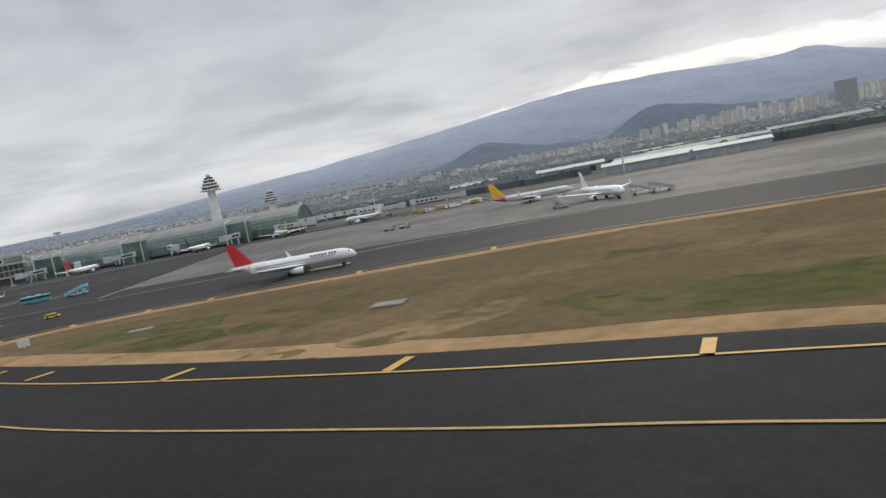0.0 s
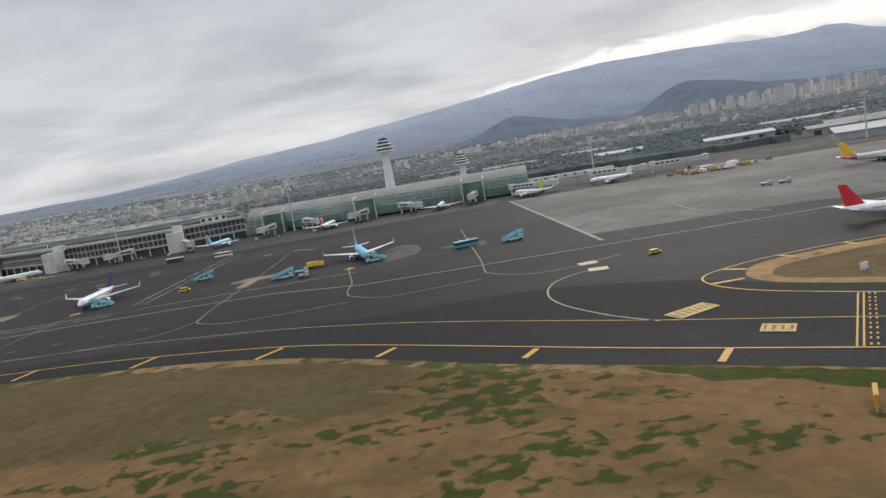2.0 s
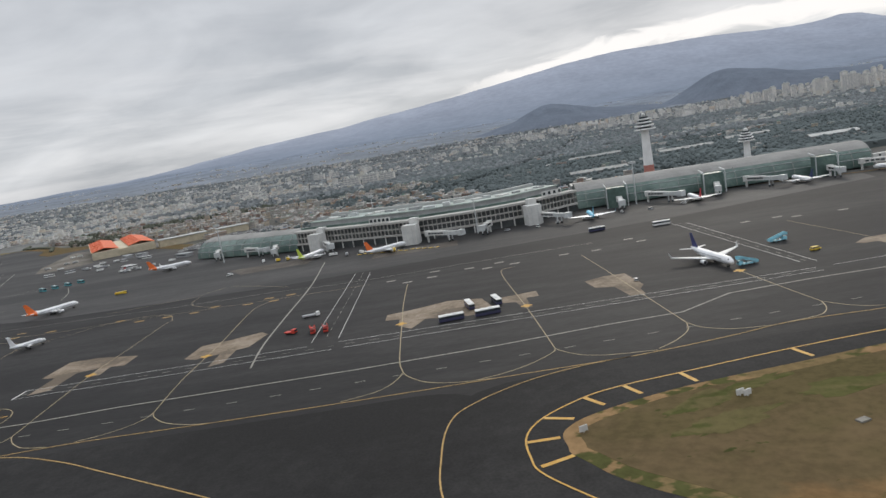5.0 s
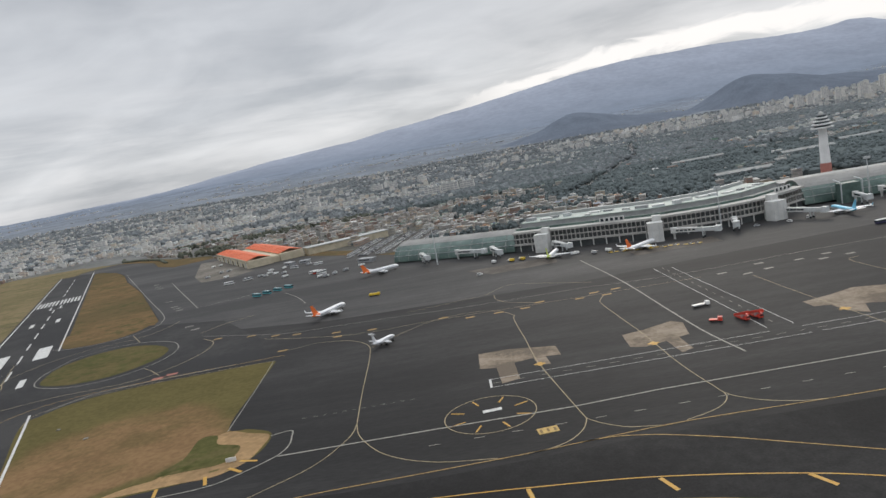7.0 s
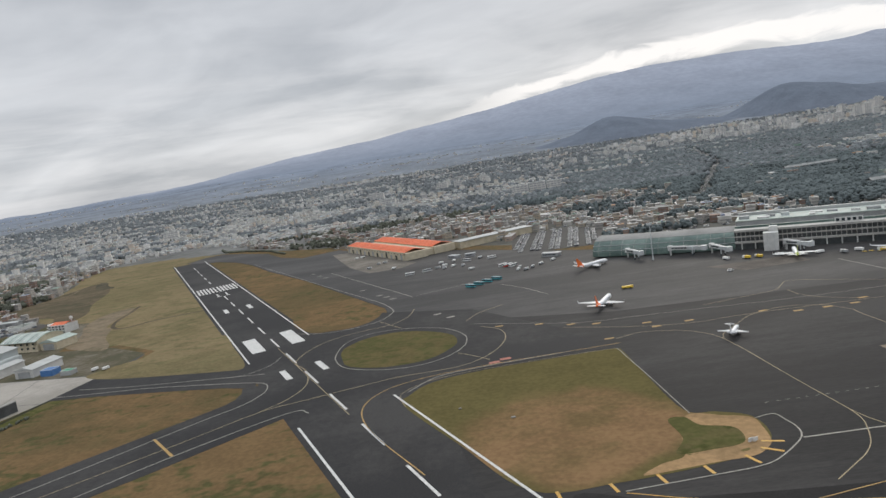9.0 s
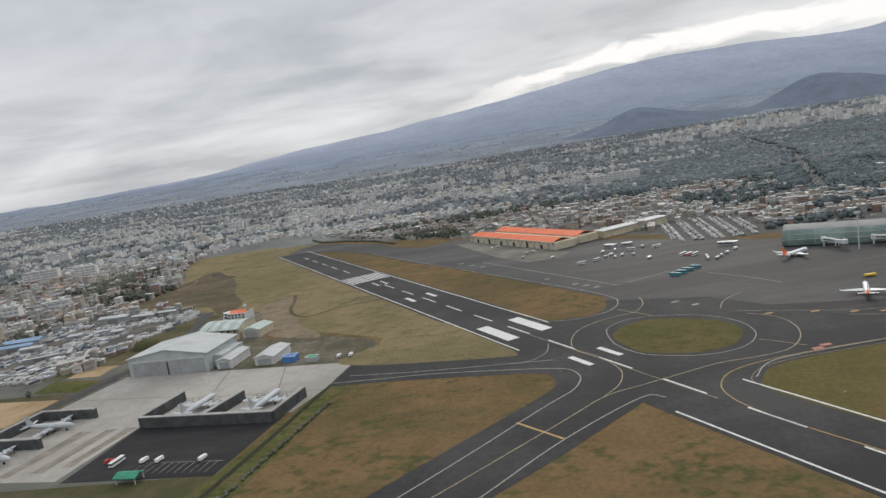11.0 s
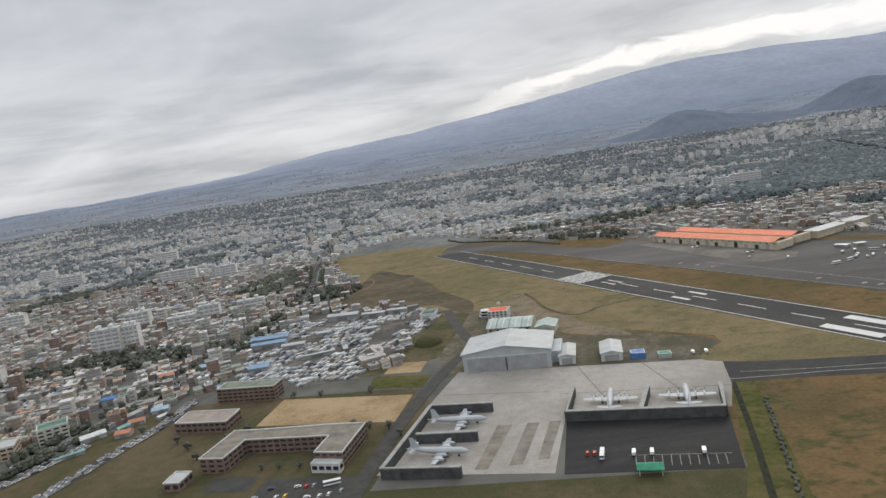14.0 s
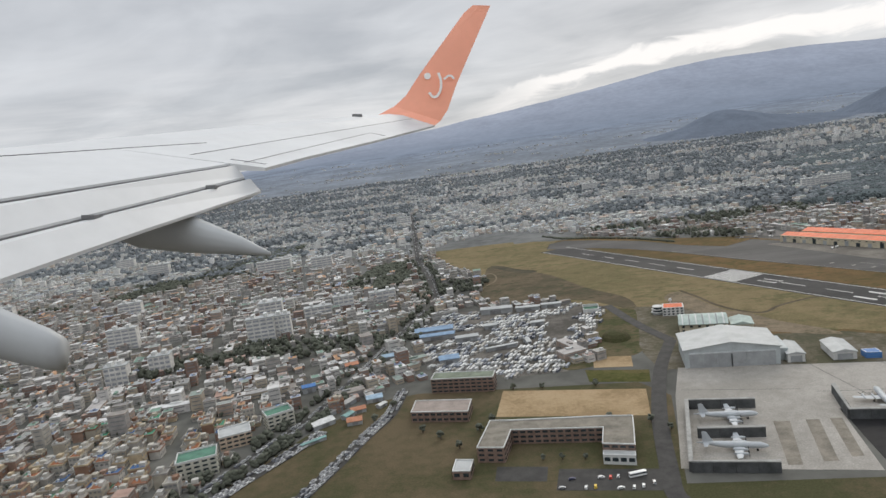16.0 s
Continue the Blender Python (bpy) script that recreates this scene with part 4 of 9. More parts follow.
# concrete patches of the stands, cut out where the asphalt was broken up
for i, pts in enumerate(([(-260.9, 117.8), (-255.2, 117.9), (-246.1, 114.9), (-246, 109.3), (-248.8, 109.8), (-248.5, 105.2), (-250.8, 105.7), (-251, 110), (-254.7, 109.2), (-254.6, 100.6), (-257.8, 99.5), (-258.1, 108), (-261.1, 108.9)],
                         [(-233.4, 114.3), (-229, 115.3), (-222.9, 117.8), (-221.2, 115.7), (-222.7, 108.4), (-224.8, 107.7), (-224.8, 100.9), (-227.1, 99.6), (-227.4, 106.7), (-231.5, 105.5), (-233.9, 106.9)],
                         [(-198.2, 115.6), (-192.4, 117), (-186.5, 119.3), (-180.1, 117), (-177.5, 105), (-186.7, 107), (-190.7, 108.6), (-193, 103.5), (-195.4, 106.5), (-195.5, 111), (-198.2, 111.6)],
                         [(-176.7, 115.2), (-169.8, 116.2), (-169.8, 112.3), (-172.2, 112.2), (-172, 105.3), (-173.4, 105.3), (-174.3, 110.4), (-176.6, 111)],
                         [(-160.3, 117.5), (-156.3, 119.3), (-152.2, 119), (-151.7, 108.6), (-153, 106), (-153.2, 102.5), (-155.7, 102.5), (-156.5, 110), (-159.6, 111.5)],
                         [(-110.8, 114.4), (-107.5, 117.1), (-102.8, 117.4), (-103.1, 113.7), (-105.2, 113.2), (-105.4, 106.5), (-107.4, 107.3), (-107.5, 113.2), (-110, 113.1)],
                         [(-85.7, 118.6), (-83, 126), (-80.8, 129), (-77.4, 126.3), (-76.2, 119), (-76.8, 113.6), (-81.7, 109.4)], [(-72.5, 116.9), (-64.5, 117), (-64.5, 111), (-67.5, 111), (-67.5, 113.9), (-72.5, 113.9)],
                         [(-260, 211), (-230, 210), (-231, 199), (-252, 198)], [(-209, 197), (-183, 197), (-183, 187), (-209, 187)])):
    ob = area("concrete_patch", pts, 0.072, PATCH if i < 6 else WORN_PATCH, False, apron, thick=0.01)
# ladder-marked service lanes
for x0, y0, x1, y1 in ((-127, 166, -125, 107), (-124, 164, -122.6, 106), (-211, 166, -210.5, 104.5), (-206.8, 164, -205.8, 104.5), (-259.6, 102.4, -211, 102.4), (-259.5, 98.5, -206, 98.5), (-205.4, 102.4, -125, 101.8), (-204, 98.6, -125, 99.6), (-122, 102, -86, 103.6)):
    line([(x0, y0), (x1, y1)], 0.12, WHITE, smooth=False)
for x0, y0, x1, y1 in ((-208.8, 165, -208.2, 104.5), (-259.5, 100.4, -206, 100.4), (-204, 100.4, -125, 100.6), (-125.5, 165, -124, 107)):
    line([(x0, y0), (x1, y1)], 0.12, PALE, dash=2.4, gap=1.6, smooth=False)
line([(-259.7, 102.4), (-259.7, 98.4)], 0.4, WHITE, smooth=False)
line([(-224.5, 195), (-221.5, 158.4), (-220.6, 125.9), (-219.9, 107.6), (-218.5, 95.2)], 0.34, PALE)
# compass circle
CC = Vector((-260.7, 87.6, 0))
line([(CC.x + 7.0 * math.cos(a), CC.y + 6.8 * math.sin(a)) for a in (2 * math.pi * i / 16 for i in range(16))], 0.15, STANDLINE, closed=True)
for i in range(8):
    a = 2 * math.pi * (i + 0.5) / 8
    c, s = math.cos(a), math.sin(a)
    line([(CC.x + 4.2 * c, CC.y + 4.1 * s), (CC.x + 6.5 * c, CC.y + 6.3 * s)], 0.28, smooth=False)
bm = bmesh.new()
quad(bm, CC.x + 0.4, CC.y + 1.2, 3.0, 1.0, 0.1, Z + 0.004)
finish("marking_block", bm, WHITE, apron)
BOARD = mat("board_yellow_paint", (0.40, 0.27, 0.085), 0.65, 0.25, 1.5)
CREAMY = mat("cream_board_paint", (0.46, 0.41, 0.29), 0.65, 0.25, 1.5)
# painted direction boards: plain bars on a yellow or dark ground
for x, y, w, h, a, k in ((-253.3, 78.6, 2.9, 1.9, 0.1, 3), (-50.8, 52.9, 4.45, 2.0, 0.45, 7), (-47.4, 45.3, 2.3, 1.9, -0.54, 4), (-53.7, 80.1, 2.3, 1.8, 0.05, -1), (-53.4, 75.7, 2.3, 1.9, -0.1, -1), (-11, 79, 5, 1.6, 0, 0)):
    bm = bmesh.new()
    quad(bm, x, y, w, h, a, Z + 0.01)
    ob = finish("painted_board", bm, BOARD if k > 0 else (CREAMY if k < 0 else STANDLINE), apron)
    for i in range(k):
        o = (i + 0.5) / k * w - w / 2
        bm = bmesh.new()
        quad(bm, x + o * math.cos(a), y + o * math.sin(a), w / k * 0.34, h * 0.55, a, Z + 0.016)
        part("bar", bm, mat("brown_letter_paint", (0.16, 0.105, 0.04), 0.7, 0.2, 1.5), ob)
# holding position: solid and broken lines
H0, H1 = Vector((-38.0, 50.2, 0)), Vector((-45.0, 39.0, 0))
hd = (H1 - H0).normalized()
hn = Vector((-hd.y, hd.x, 0))
for i, o in enumerate((-0.57, -0.19, 0.19, 0.57)):
    a, b = H0 + hn * o, H1 + hn * o
    line([(a.x, a.y), (b.x, b.y)], 0.13, dash=0 if i < 2 else 0.6, gap=0.5, smooth=False)
# edge stripes of the taxiways
for p, q in (((1.2, 30.3), (0.2, 28.6)), ((12.9, 25.1), (12.0, 23.2)), ((-11.2, 36.2), (-12.5, 34.6)), ((-23.2, 43.0), (-24.3, 41.7)), ((-28.9, 46.7), (-30.4, 45.1)), ((-34.4, 50.6), (-35.8, 49.1)), ((-15.7, 22.2), (-17.1, 19.9)),
             ((-27.7, 28.9), (-29.0, 26.7)), ((-39.4, 35.6), (-40.9, 33.5)), ((-52, 42.7), (-53.5, 40.5)), ((-64.4, 49.3), (-65.6, 47.5)), ((-76.2, 56.0), (-77.7, 54.0)), ((-88, 62.4), (-90, 59.6)), ((-103, 67.0), (-104.4, 64.0)), ((-118, 69.8), (-118.8, 66.8)), ((-132, 70.4), (-132.2, 67.2)),
             ((-146.4, 69), (-145.6, 65.8)), ((-160.2, 66.8), (-159.4, 63.8)), ((-167, 65.6), (-165.8, 62.8)), ((-171.8, 64), (-170.2, 61.4)), ((-176.8, 60.4), (-173.9, 59.2)), ((-179.2, 55.5), (-176, 55.5)), ((-178.6, 50.4), (-175.4, 51.6)),
             ((-258, 64), (-257.6, 61)), ((-243.4, 61.6), (-242.4, 58.6)), ((-229, 57.6), (-227.6, 54.8)), ((-216, 51), (-214.4, 48.2)), ((-296, 85), (-299, 86)), ((-297.5, 82), (-300, 84)), ((-302, 79.6), (-303, 82.4)), ((-309, 78.4), (-309.6, 81)), ((-316, 77.6), (-316.6, 80.4)), ((-323, 77), (-323.6, 79.6)), ((-331, 76.6), (-331.4, 79.4)), ((-21.8, 69.2), (-21.6, 67.2)), ((-28.5, 68.9), (-28.1, 66.9)), ((-36.1, 67.9), (-35.3, 66.1)), ((-43, 65.6), (-41.2, 64)), ((-46.2, 60.4), (-43, 60.6)), ((-6, 69), (-6, 67)), ((8, 68), (8, 66))):
    line([p, q], 0.52, smooth=False)
# lines of the crossing
line([(-456, 171.6), (-435.7, 166.7), (-410.8, 162.5), (-397.7, 160.3)], 0.26, PALE)
line([(-410.8, 162.5), (-406.2, 161.6), (-401.4, 163.9), (-398.2, 168.3), (-397, 175)], 0.22, PALE)
line([(-462, 167.4), (-446, 165), (-432.4, 163.2), (-415.3, 158.9), (-400.8, 154.5), (-395, 151.5), (-393.2, 146.3), (-393.9, 142), (-396.9, 136.7), (-404.8, 129.2), (-430.6, 102.9), (-470, 65)], 0.3, PALE)
line([(-460, 57), (-425, 90), (-403, 112), (-383, 127.5), (-378, 126)], 0.3, PALE)
line([(-480, 52), (-407, 116), (-390.8, 130.4), (-380.6, 134.5), (-369.2, 138.5), (-360, 141.4), (-351.5, 142), (-344.2, 143.2), (-339, 146.9), (-334.7, 153.2), (-332.2, 161.3), (-332.8, 170), (-338.2, 177.1)], 0.22, STANDLINE)
line([(-390.8, 130.4), (-385.7, 136.5), (-383.2, 143.3), (-383.4, 149.4), (-386.1, 158.5), (-389.9, 164.6), (-390.9, 169.6), (-389.6, 177), (-386.3, 183.9), (-380.1, 189.8), (-373.2, 192.6), (-365.6, 195.5), (-361, 203.8), (-359.9, 212.7)], 0.22, STANDLINE)
line([(-362.5, 188.4), (-370.5, 200.7)], 0.22, STANDLINE, smooth=False)
line([(-345.2, 153.9), (-341.9, 150.6), (-337.4, 144.8)], 0.22, STANDLINE, smooth=False)
line([(-342.4, 185.6), (-338, 193.6), (-330.2, 200)], 0.22, STANDLINE)
line([(-401, 186.2), (-382.5, 149.5), (-368.4, 121.5)], 0.16, STANDLINE, smooth=False)
line([(-328.4, 233.7), (-320.2, 219.6), (-314.1, 204.8)], 0.25, PALE)
line([(-351, 90), (-361, 108), (-365.6, 120.5), (-364.4, 129.7), (-357.2, 136.6), (-340, 140.6), (-306, 143)], 0.22, DULL_YELLOW)
line([(-356.5, 130), (-350, 137.6), (-338.7, 140.2), (-318, 142.2)], 0.28, PALE)
line([(-379.6, 171), (-378.8, 179.4), (-376.1, 183.8), (-370.6, 187.6), (-361.1, 187.2), (-349.4, 181.1), (-343.3, 171), (-342.9, 161.5), (-346, 154.4), (-351.2, 149.7), (-358.3, 148), (-365.7, 149.5), (-374.6, 155), (-378.8, 163.6)], 0.24, PALE, closed=True)
line([(-401, 203), (-393.7, 198.7), (-387, 196.6), (-381, 197), (-374, 199.8), (-369.7, 204.7), (-367.8, 210.4), (-367.8, 216.3), (-374, 232), (-398, 274), (-432, 334), (-480, 419)], 0.26, PALE)
line([(-410, 326), (-393.6, 294.6), (-361.8, 234.3), (-339.6, 244.8)], 0.32, PALE, smooth=False)
line([(-411.3, 123.4), (-402.6, 112.6)], 0.6, DULL_YELLOW, smooth=False)
for x, y in ((-336.4, 142), (-333.6, 143.6)):
    bm = bmesh.new()
    quad(bm, x, y, 2.6, 1.5, 0.1, Z + 0.004)
    finish("red_board", bm, REDMARK, apron)
for x, y in ((-369.6, 236.4), (-372.6, 241.4), (-375.8, 246.4), (-385, 263.2), (-410.7, 313.3), (-415.7, 321.8), (-421.2, 332), (-351.5, 200), (-347.1, 193.6)):

    bm = bmesh.new()
    quad(bm, x, y, 2.6, 1.1, 0.3, Z)
    finish("marking_block", bm, PALE, apron)
# joints of the concrete apron
for i in range(9):
    y = 94 + 11 * i
    line([(-49.5, y - 2), (200, y - 20)], 0.14, JOINT, concrete, smooth=False, z=0.07, name="joint")
for i in range(12):
    x = -44 + 16 * i
    line([(x, 92), (x, 188)], 0.14, JOINT, concrete, smooth=False, z=0.07, name="joint")
line([(-48.2, 95.5), (-53, 190)], 0.6, PALE, concrete, smooth=False, name="edge_line")
line([(-22, 98), (-28, 110), (-28, 122)], 0.3, PALE, concrete, name="line")
line([(-10, 92), (10, 96), (22, 96), (24, 92), (10, 89)], 0.25, PALE, concrete, name="line")

# ---- buildings ----
WALL_WHITE = mat("white_wall", (0.56, 0.56, 0.54), 0.8, 0.12, 0.4)
WALL_GREY = mat("grey_cladding", (0.32, 0.33, 0.33), 0.7, 0.15, 0.3)
ROOF_GREY = mat("grey_metal_roof", (0.23, 0.24, 0.235), 0.55, 0.2, 0.15)
ROOF_PALE = mat("pale_roof", (0.40, 0.41, 0.40), 0.6, 0.12, 0.2)
DARK_GLASS = mat("dark_window_glass", (0.035, 0.045, 0.05), 0.15, 0.3, 0.5, spec=0.6)
GREEN_GLASS = mat("green_tinted_glass", (0.085, 0.135, 0.118), 0.35, 0.35, 0.12, spec=0.4, tint=(0.15, 0.21, 0.185))
STEEL = mat("painted_steel", (0.48, 0.50, 0.50), 0.5, 0.15, 0.6)
CEMENT = mat("stained_concrete_wall", (0.075, 0.078, 0.078), 0.9, 0.3, 0.4)
CEMENT_TOP = mat("pale_concrete_cap", (0.30, 0.295, 0.275), 0.9, 0.2, 0.5)
ORANGE_ROOF = mat("orange_metal_roof", (0.62, 0.145, 0.06), 0.6, 0.15, 0.2)
CREAM = mat("cream_wall", (0.52, 0.46, 0.34), 0.8, 0.15, 0.4)
BRICKRED = mat("red_brick_wall", (0.205, 0.140, 0.110), 0.9, 0.25, 0.6)
ROOF_DIRT = mat("weathered_flat_roof", (0.19, 0.172, 0.14), 0.9, 0.3, 0.25)
GREEN_ROOF = mat("green_roof_paint", (0.04, 0.22, 0.13), 0.7, 0.25, 0.5)
BLUE_ROOF = mat("blue_metal_roof", (0.07, 0.17, 0.38), 0.6, 0.2, 0.4)
HANGAR_WALL = mat("hangar_cladding", (0.40, 0.43, 0.43), 0.6, 0.12, 0.25)
TOWER_WHITE = mat("white_tower_paint", (0.78, 0.78, 0.77), 0.7, 0.08, 0.3)
TERM_WALL = mat("beige_grey_panels", (0.42, 0.41, 0.385), 0.75, 0.12, 0.3)
TERM_ROOF = mat("mint_grey_roof", (0.31, 0.36, 0.335), 0.6, 0.18, 0.2)
TOWER_RED = mat("tower_red_paint", (0.46, 0.19, 0.155), 0.7, 0.15, 0.6)


def prism(bm, pts, z0, z1):
    P = list(pts)
    if sum(a[0] * b[1] - b[0] * a[1] for a, b in zip(P, P[1:] + P[:1])) < 0:
        P.reverse()
    lo = [bm.verts.new((x, y, z0)) for x, y in P]
    hi = [bm.verts.new((x, y, z1)) for x, y in P]
    bm.faces.new(hi)
    bm.faces.new(lo[::-1])
    for i in range(len(P)):
        j = (i + 1) % len(P)
        bm.faces.new((lo[i], lo[j], hi[j], hi[i]))


def shifted(pts, off):
    """The run of plan points moved sideways (to its left when off is positive)."""
    out = []
    for i, p in enumerate(pts):
        a, b = Vector(pts[max(i - 1, 0)]), Vector(pts[min(i + 1, len(pts) - 1)])
        d = (b - a).normalized()
        out.append((p[0] - d.y * off, p[1] + d.x * off))
    return out


def ribbon(bm, pts, o0, o1, z0, z1):
    """A band between two offsets along a run of plan points."""
    A, B = shifted(pts, o0), shifted(pts, o1)
    loft(bm, [[(a[0], a[1], z0), (b[0], b[1], z0), (b[0], b[1], z1), (a[0], a[1], z1)] for a, b in zip(A, B)])


def along(pts, step):
    """Places and headings at even steps along a run of plan points."""
    out, carry = [], step / 2
    for a, b in zip(pts, pts[1:]):
        a, b = Vector(a), Vector(b)
        L = (b - a).length
        s = carry
        while s < L:
            p = a + (b - a) * (s / L)
            out.append((p.x, p.y, math.degrees(math.atan2(b.y - a.y, b.x - a.x))))
            s += step
        carry = s - L
    return out


# terminal: a long building in three stretches
TG = 0.06
term = thing("terminal_building", "long airport terminal with white fins and green glass wings", "building", (0, 0, 0))
MID = [(-241, 231.5), (-197, 209), (-176, 206.5), (-160, 209), (-140, 221)]
WEST = [(-288, 258), (-264, 243), (-241, 231.5)]
EAST = [(-140, 221), (-118, 218.5), (-90, 215.5), (-44, 212)]
bm = bmesh.new()
ribbon(bm, MID, 0.9, 27, TG, 6.6)
part("body", bm, mat("grey_terminal_glazing", (0.072, 0.080, 0.082), 0.3, 0.3, 0.4, spec=0.5), term, "grey recessed glazing")
for z0, z1, o0 in ((2.35, 3.0, 0.0), (4.55, 4.95, 0.25), (6.6, 7.35, -0.3)):
    bm = bmesh.new()
    ribbon(bm, MID, o0, 27.4, z0, z1)
    part("floor_band", bm, TERM_WALL, term)
fin_me = None
for k, (z0, z1) in enumerate(((3.0, 4.55), (4.95, 6.6))):
    for x, y, a in along(MID, 1.5):
        if fin_me is None:
            bm = bmesh.new()
            box(bm, -0.09, 0.09, 0.25, 0.95, 0, 1.0)
            f = part("fin", bm, TERM_WALL, term)
            fin_me = f.data
        else:
            f = new("fin", fin_me)
            f.parent = term
        f.matrix_basis = pose(x, y, z0, 0, 0, a) @ Matrix.Diagonal((1, 1, z1 - z0, 1))
for x, y, a in along(MID, 4.5):
    bm = bmesh.new()
    cyl(bm, 0, 0.4, TG, 2.35, 0.22, k=8)
    o = part("column", bm, WALL_WHITE, term)
    o.matrix_basis = pose(x, y, 0, 0, 0, a)
# roof levels of the middle building
bm = bmesh.new()
ribbon(bm, shifted(MID, 10), 0, 12, 7.35, 9.0)
part("upper_storey", bm, WALL_GREY, term, "pale grey upper storey")
bm = bmesh.new()
ribbon(bm, shifted(MID, 9.4), 0, 13.2, 9.0, 9.35)
part("upper_roof", bm, TERM_ROOF, term)
bm = bmesh.new()
ribbon(bm, shifted(MID, 23.0), 0, 1.6, 9.2, 10.4)
part("roof_canopy", bm, ROOF_PALE, term)
bm = bmesh.new()
ribbon(bm, shifted(MID, 4.0), 0, 0.5, 7.35, 8.1)
part("parapet", bm, GREEN_GLASS, term)
rng = random.Random(5)
for x, y, a in along(shifted(MID, 14), 5.2):
    bm = bmesh.new()
    w, d, h = rng.uniform(0.8, 2.4), rng.uniform(0.6, 1.6), rng.uniform(0.4, 1.3)
    box(bm, -w, w, -d, d, 0, h)
    o = part("roof_plant", bm, rng.choice((WALL_WHITE, STEEL, WALL_GREY)), term)
    o.matrix_basis = pose(x + rng.uniform(-1, 1), y + rng.uniform(-3, 3), 9.35, 0, 0, a)
# roof sign: plain bars on a pale board
for (x, y, a, n) in ((-208, 216.5, -27, 5), (-149, 217.5, 30, 4)):
    bm = bmesh.new()
    box(bm, -4.2, 4.2, -0.12, 0.12, 0, 1.6)
    board = part("roof_sign", bm, WALL_WHITE, term, "pale roof sign board with dark bars")
    board.matrix_basis = pose(x, y, 7.4, 0, 0, a)
    for i in range(n):
        bm = bmesh.new()
        box(bm, -0.5, 0.5, -0.2, -0.13, 0.3, 1.3)
        o = part("bar", bm, DARK_GLASS, board)
        o.matrix_basis = pose(-3.3 + 6.6 * i / (n - 1), 0, 0)
# white stair towers before the front
for x, y, a in ((-231, 224.5, -27), (-197, 206, -15), (-158, 206.5, 15)):
    bm = bmesh.new()
    box(bm, -2.4, 2.4, -3.2, 1.0, TG, 6.4)
    box(bm, -0.6, 2.2, 0.0, 2.4, 6.4, 8.2)
    o = part("stair_tower", bm, WALL_WHITE, term, "plain white stair tower")
    o.matrix_basis = pose(x, y, 0, 0, 0, a)
    for s in (-1, 1):
        bm = bmesh.new()
        box(bm, 1.1 * s - 0.07, 1.1 * s + 0.07, -3.26, -3.19, 0.6, 6.1)
        part("groove", bm, STEEL, o)


WING_ROOF = mat("grey_wing_roof", (0.272, 0.270, 0.258), 0.85, 0.15, 0.15, spec=0.1)


def glass_wing(pts, crest, depth, split, step):
    """A wing like half a tube: green glass on the lower front, grey metal over the top, ribs between."""
    def arc(f0, f1, k, off=0.0):
        out_ = []
        for i in range(k + 1):
            th = math.pi * (f0 + (f1 - f0) * i / k)
            out_.append((depth / 2 - (depth / 2 + off) * math.cos(th), TG + (crest + off) * math.sin(th) ** 0.85))
        return out_

    def skin(name, prof, material, lab, thick):
        rows = [shifted(pts, o) for o, z in prof]
        k = len(prof)
        bm = bmesh.new()
        loft(bm, [[(rows[j][i][0], rows[j][i][1], prof[j][1]) for j in range(k)] + [(rows[j][i][0], rows[j][i][1], prof[j][1] - thick) for j in range(k - 1, -1, -1)] for i in range(len(pts))])
        part(name, bm, material, term, lab)

    skin("glass_front", arc(0.02, split, 6), GREEN_GLASS, "curved green tinted glass front", 0.3)
    skin("curved_roof", arc(split, 0.98, 12, 0.06), WING_ROOF, "curved grey metal roof", 0.4)
    for end in (pts[:2], pts[:-3:-1]):
        a, b = Vector(end[0]), Vector(end[1])
        d = (b - a).normalized()
        nx, ny = (-d.y, d.x) if end[0] == pts[0] else (d.y, -d.x)
        bm = bmesh.new()
        face = [(a.x + nx * o + d.x * 0.2, a.y + ny * o + d.y * 0.2, z) for o, z in arc(0.02, 0.98, 14, -0.1)]
        loft(bm, [face, [(x + d.x * 0.3, y + d.y * 0.3, z) for x, y, z in face]])
        part("end_wall", bm, GREEN_GLASS, term, "green glass end wall")
    rib = arc(0.02, split + 0.02, 6, 0.12)
    for x, y, a in along(pts, step):
        bm = bmesh.new()
        loft(bm, [[(-0.07, o, z), (0.07, o, z), (0.07, o + 0.16, z - 0.05), (-0.07, o + 0.16, z - 0.05)] for o, z in rib])
        o_ = part("rib", bm, WING_ROOF, term)
        o_.matrix_basis = pose(x, y, 0, 0, 0, a)
    seam = arc(split, 0.72, 6, 0.1)
    for x, y, a in along(pts, step * 2):
        bm = bmesh.new()
        loft(bm, [[(-0.06, o, z), (0.06, o, z), (0.06, o + 0.1, z - 0.1), (-0.06, o + 0.1, z - 0.1)] for o, z in seam])
        o_ = part("roof_seam", bm, WING_ROOF, term)
        o_.matrix_basis = pose(x, y, 0, 0, 0, a)
    for f in (0.10, 0.19):
        o, z = arc(f, f, 1, 0.1)[0]
        bm = bmesh.new()
        ribbon(bm, pts, o - 0.1, o + 0.06, z - 0.08, z + 0.08)
        part("transom", bm, STEEL, term)


glass_wing(WEST, 7.4, 20, 0.30, 4.8)
glass_wing(EAST, 8.6, 20, 0.24, 6.2)
bm = bmesh.new()
ribbon(bm, shifted(EAST[:3], 21), 0, 12, TG, 6.8)
part("rear_block", bm, ROOF_GREY, term)
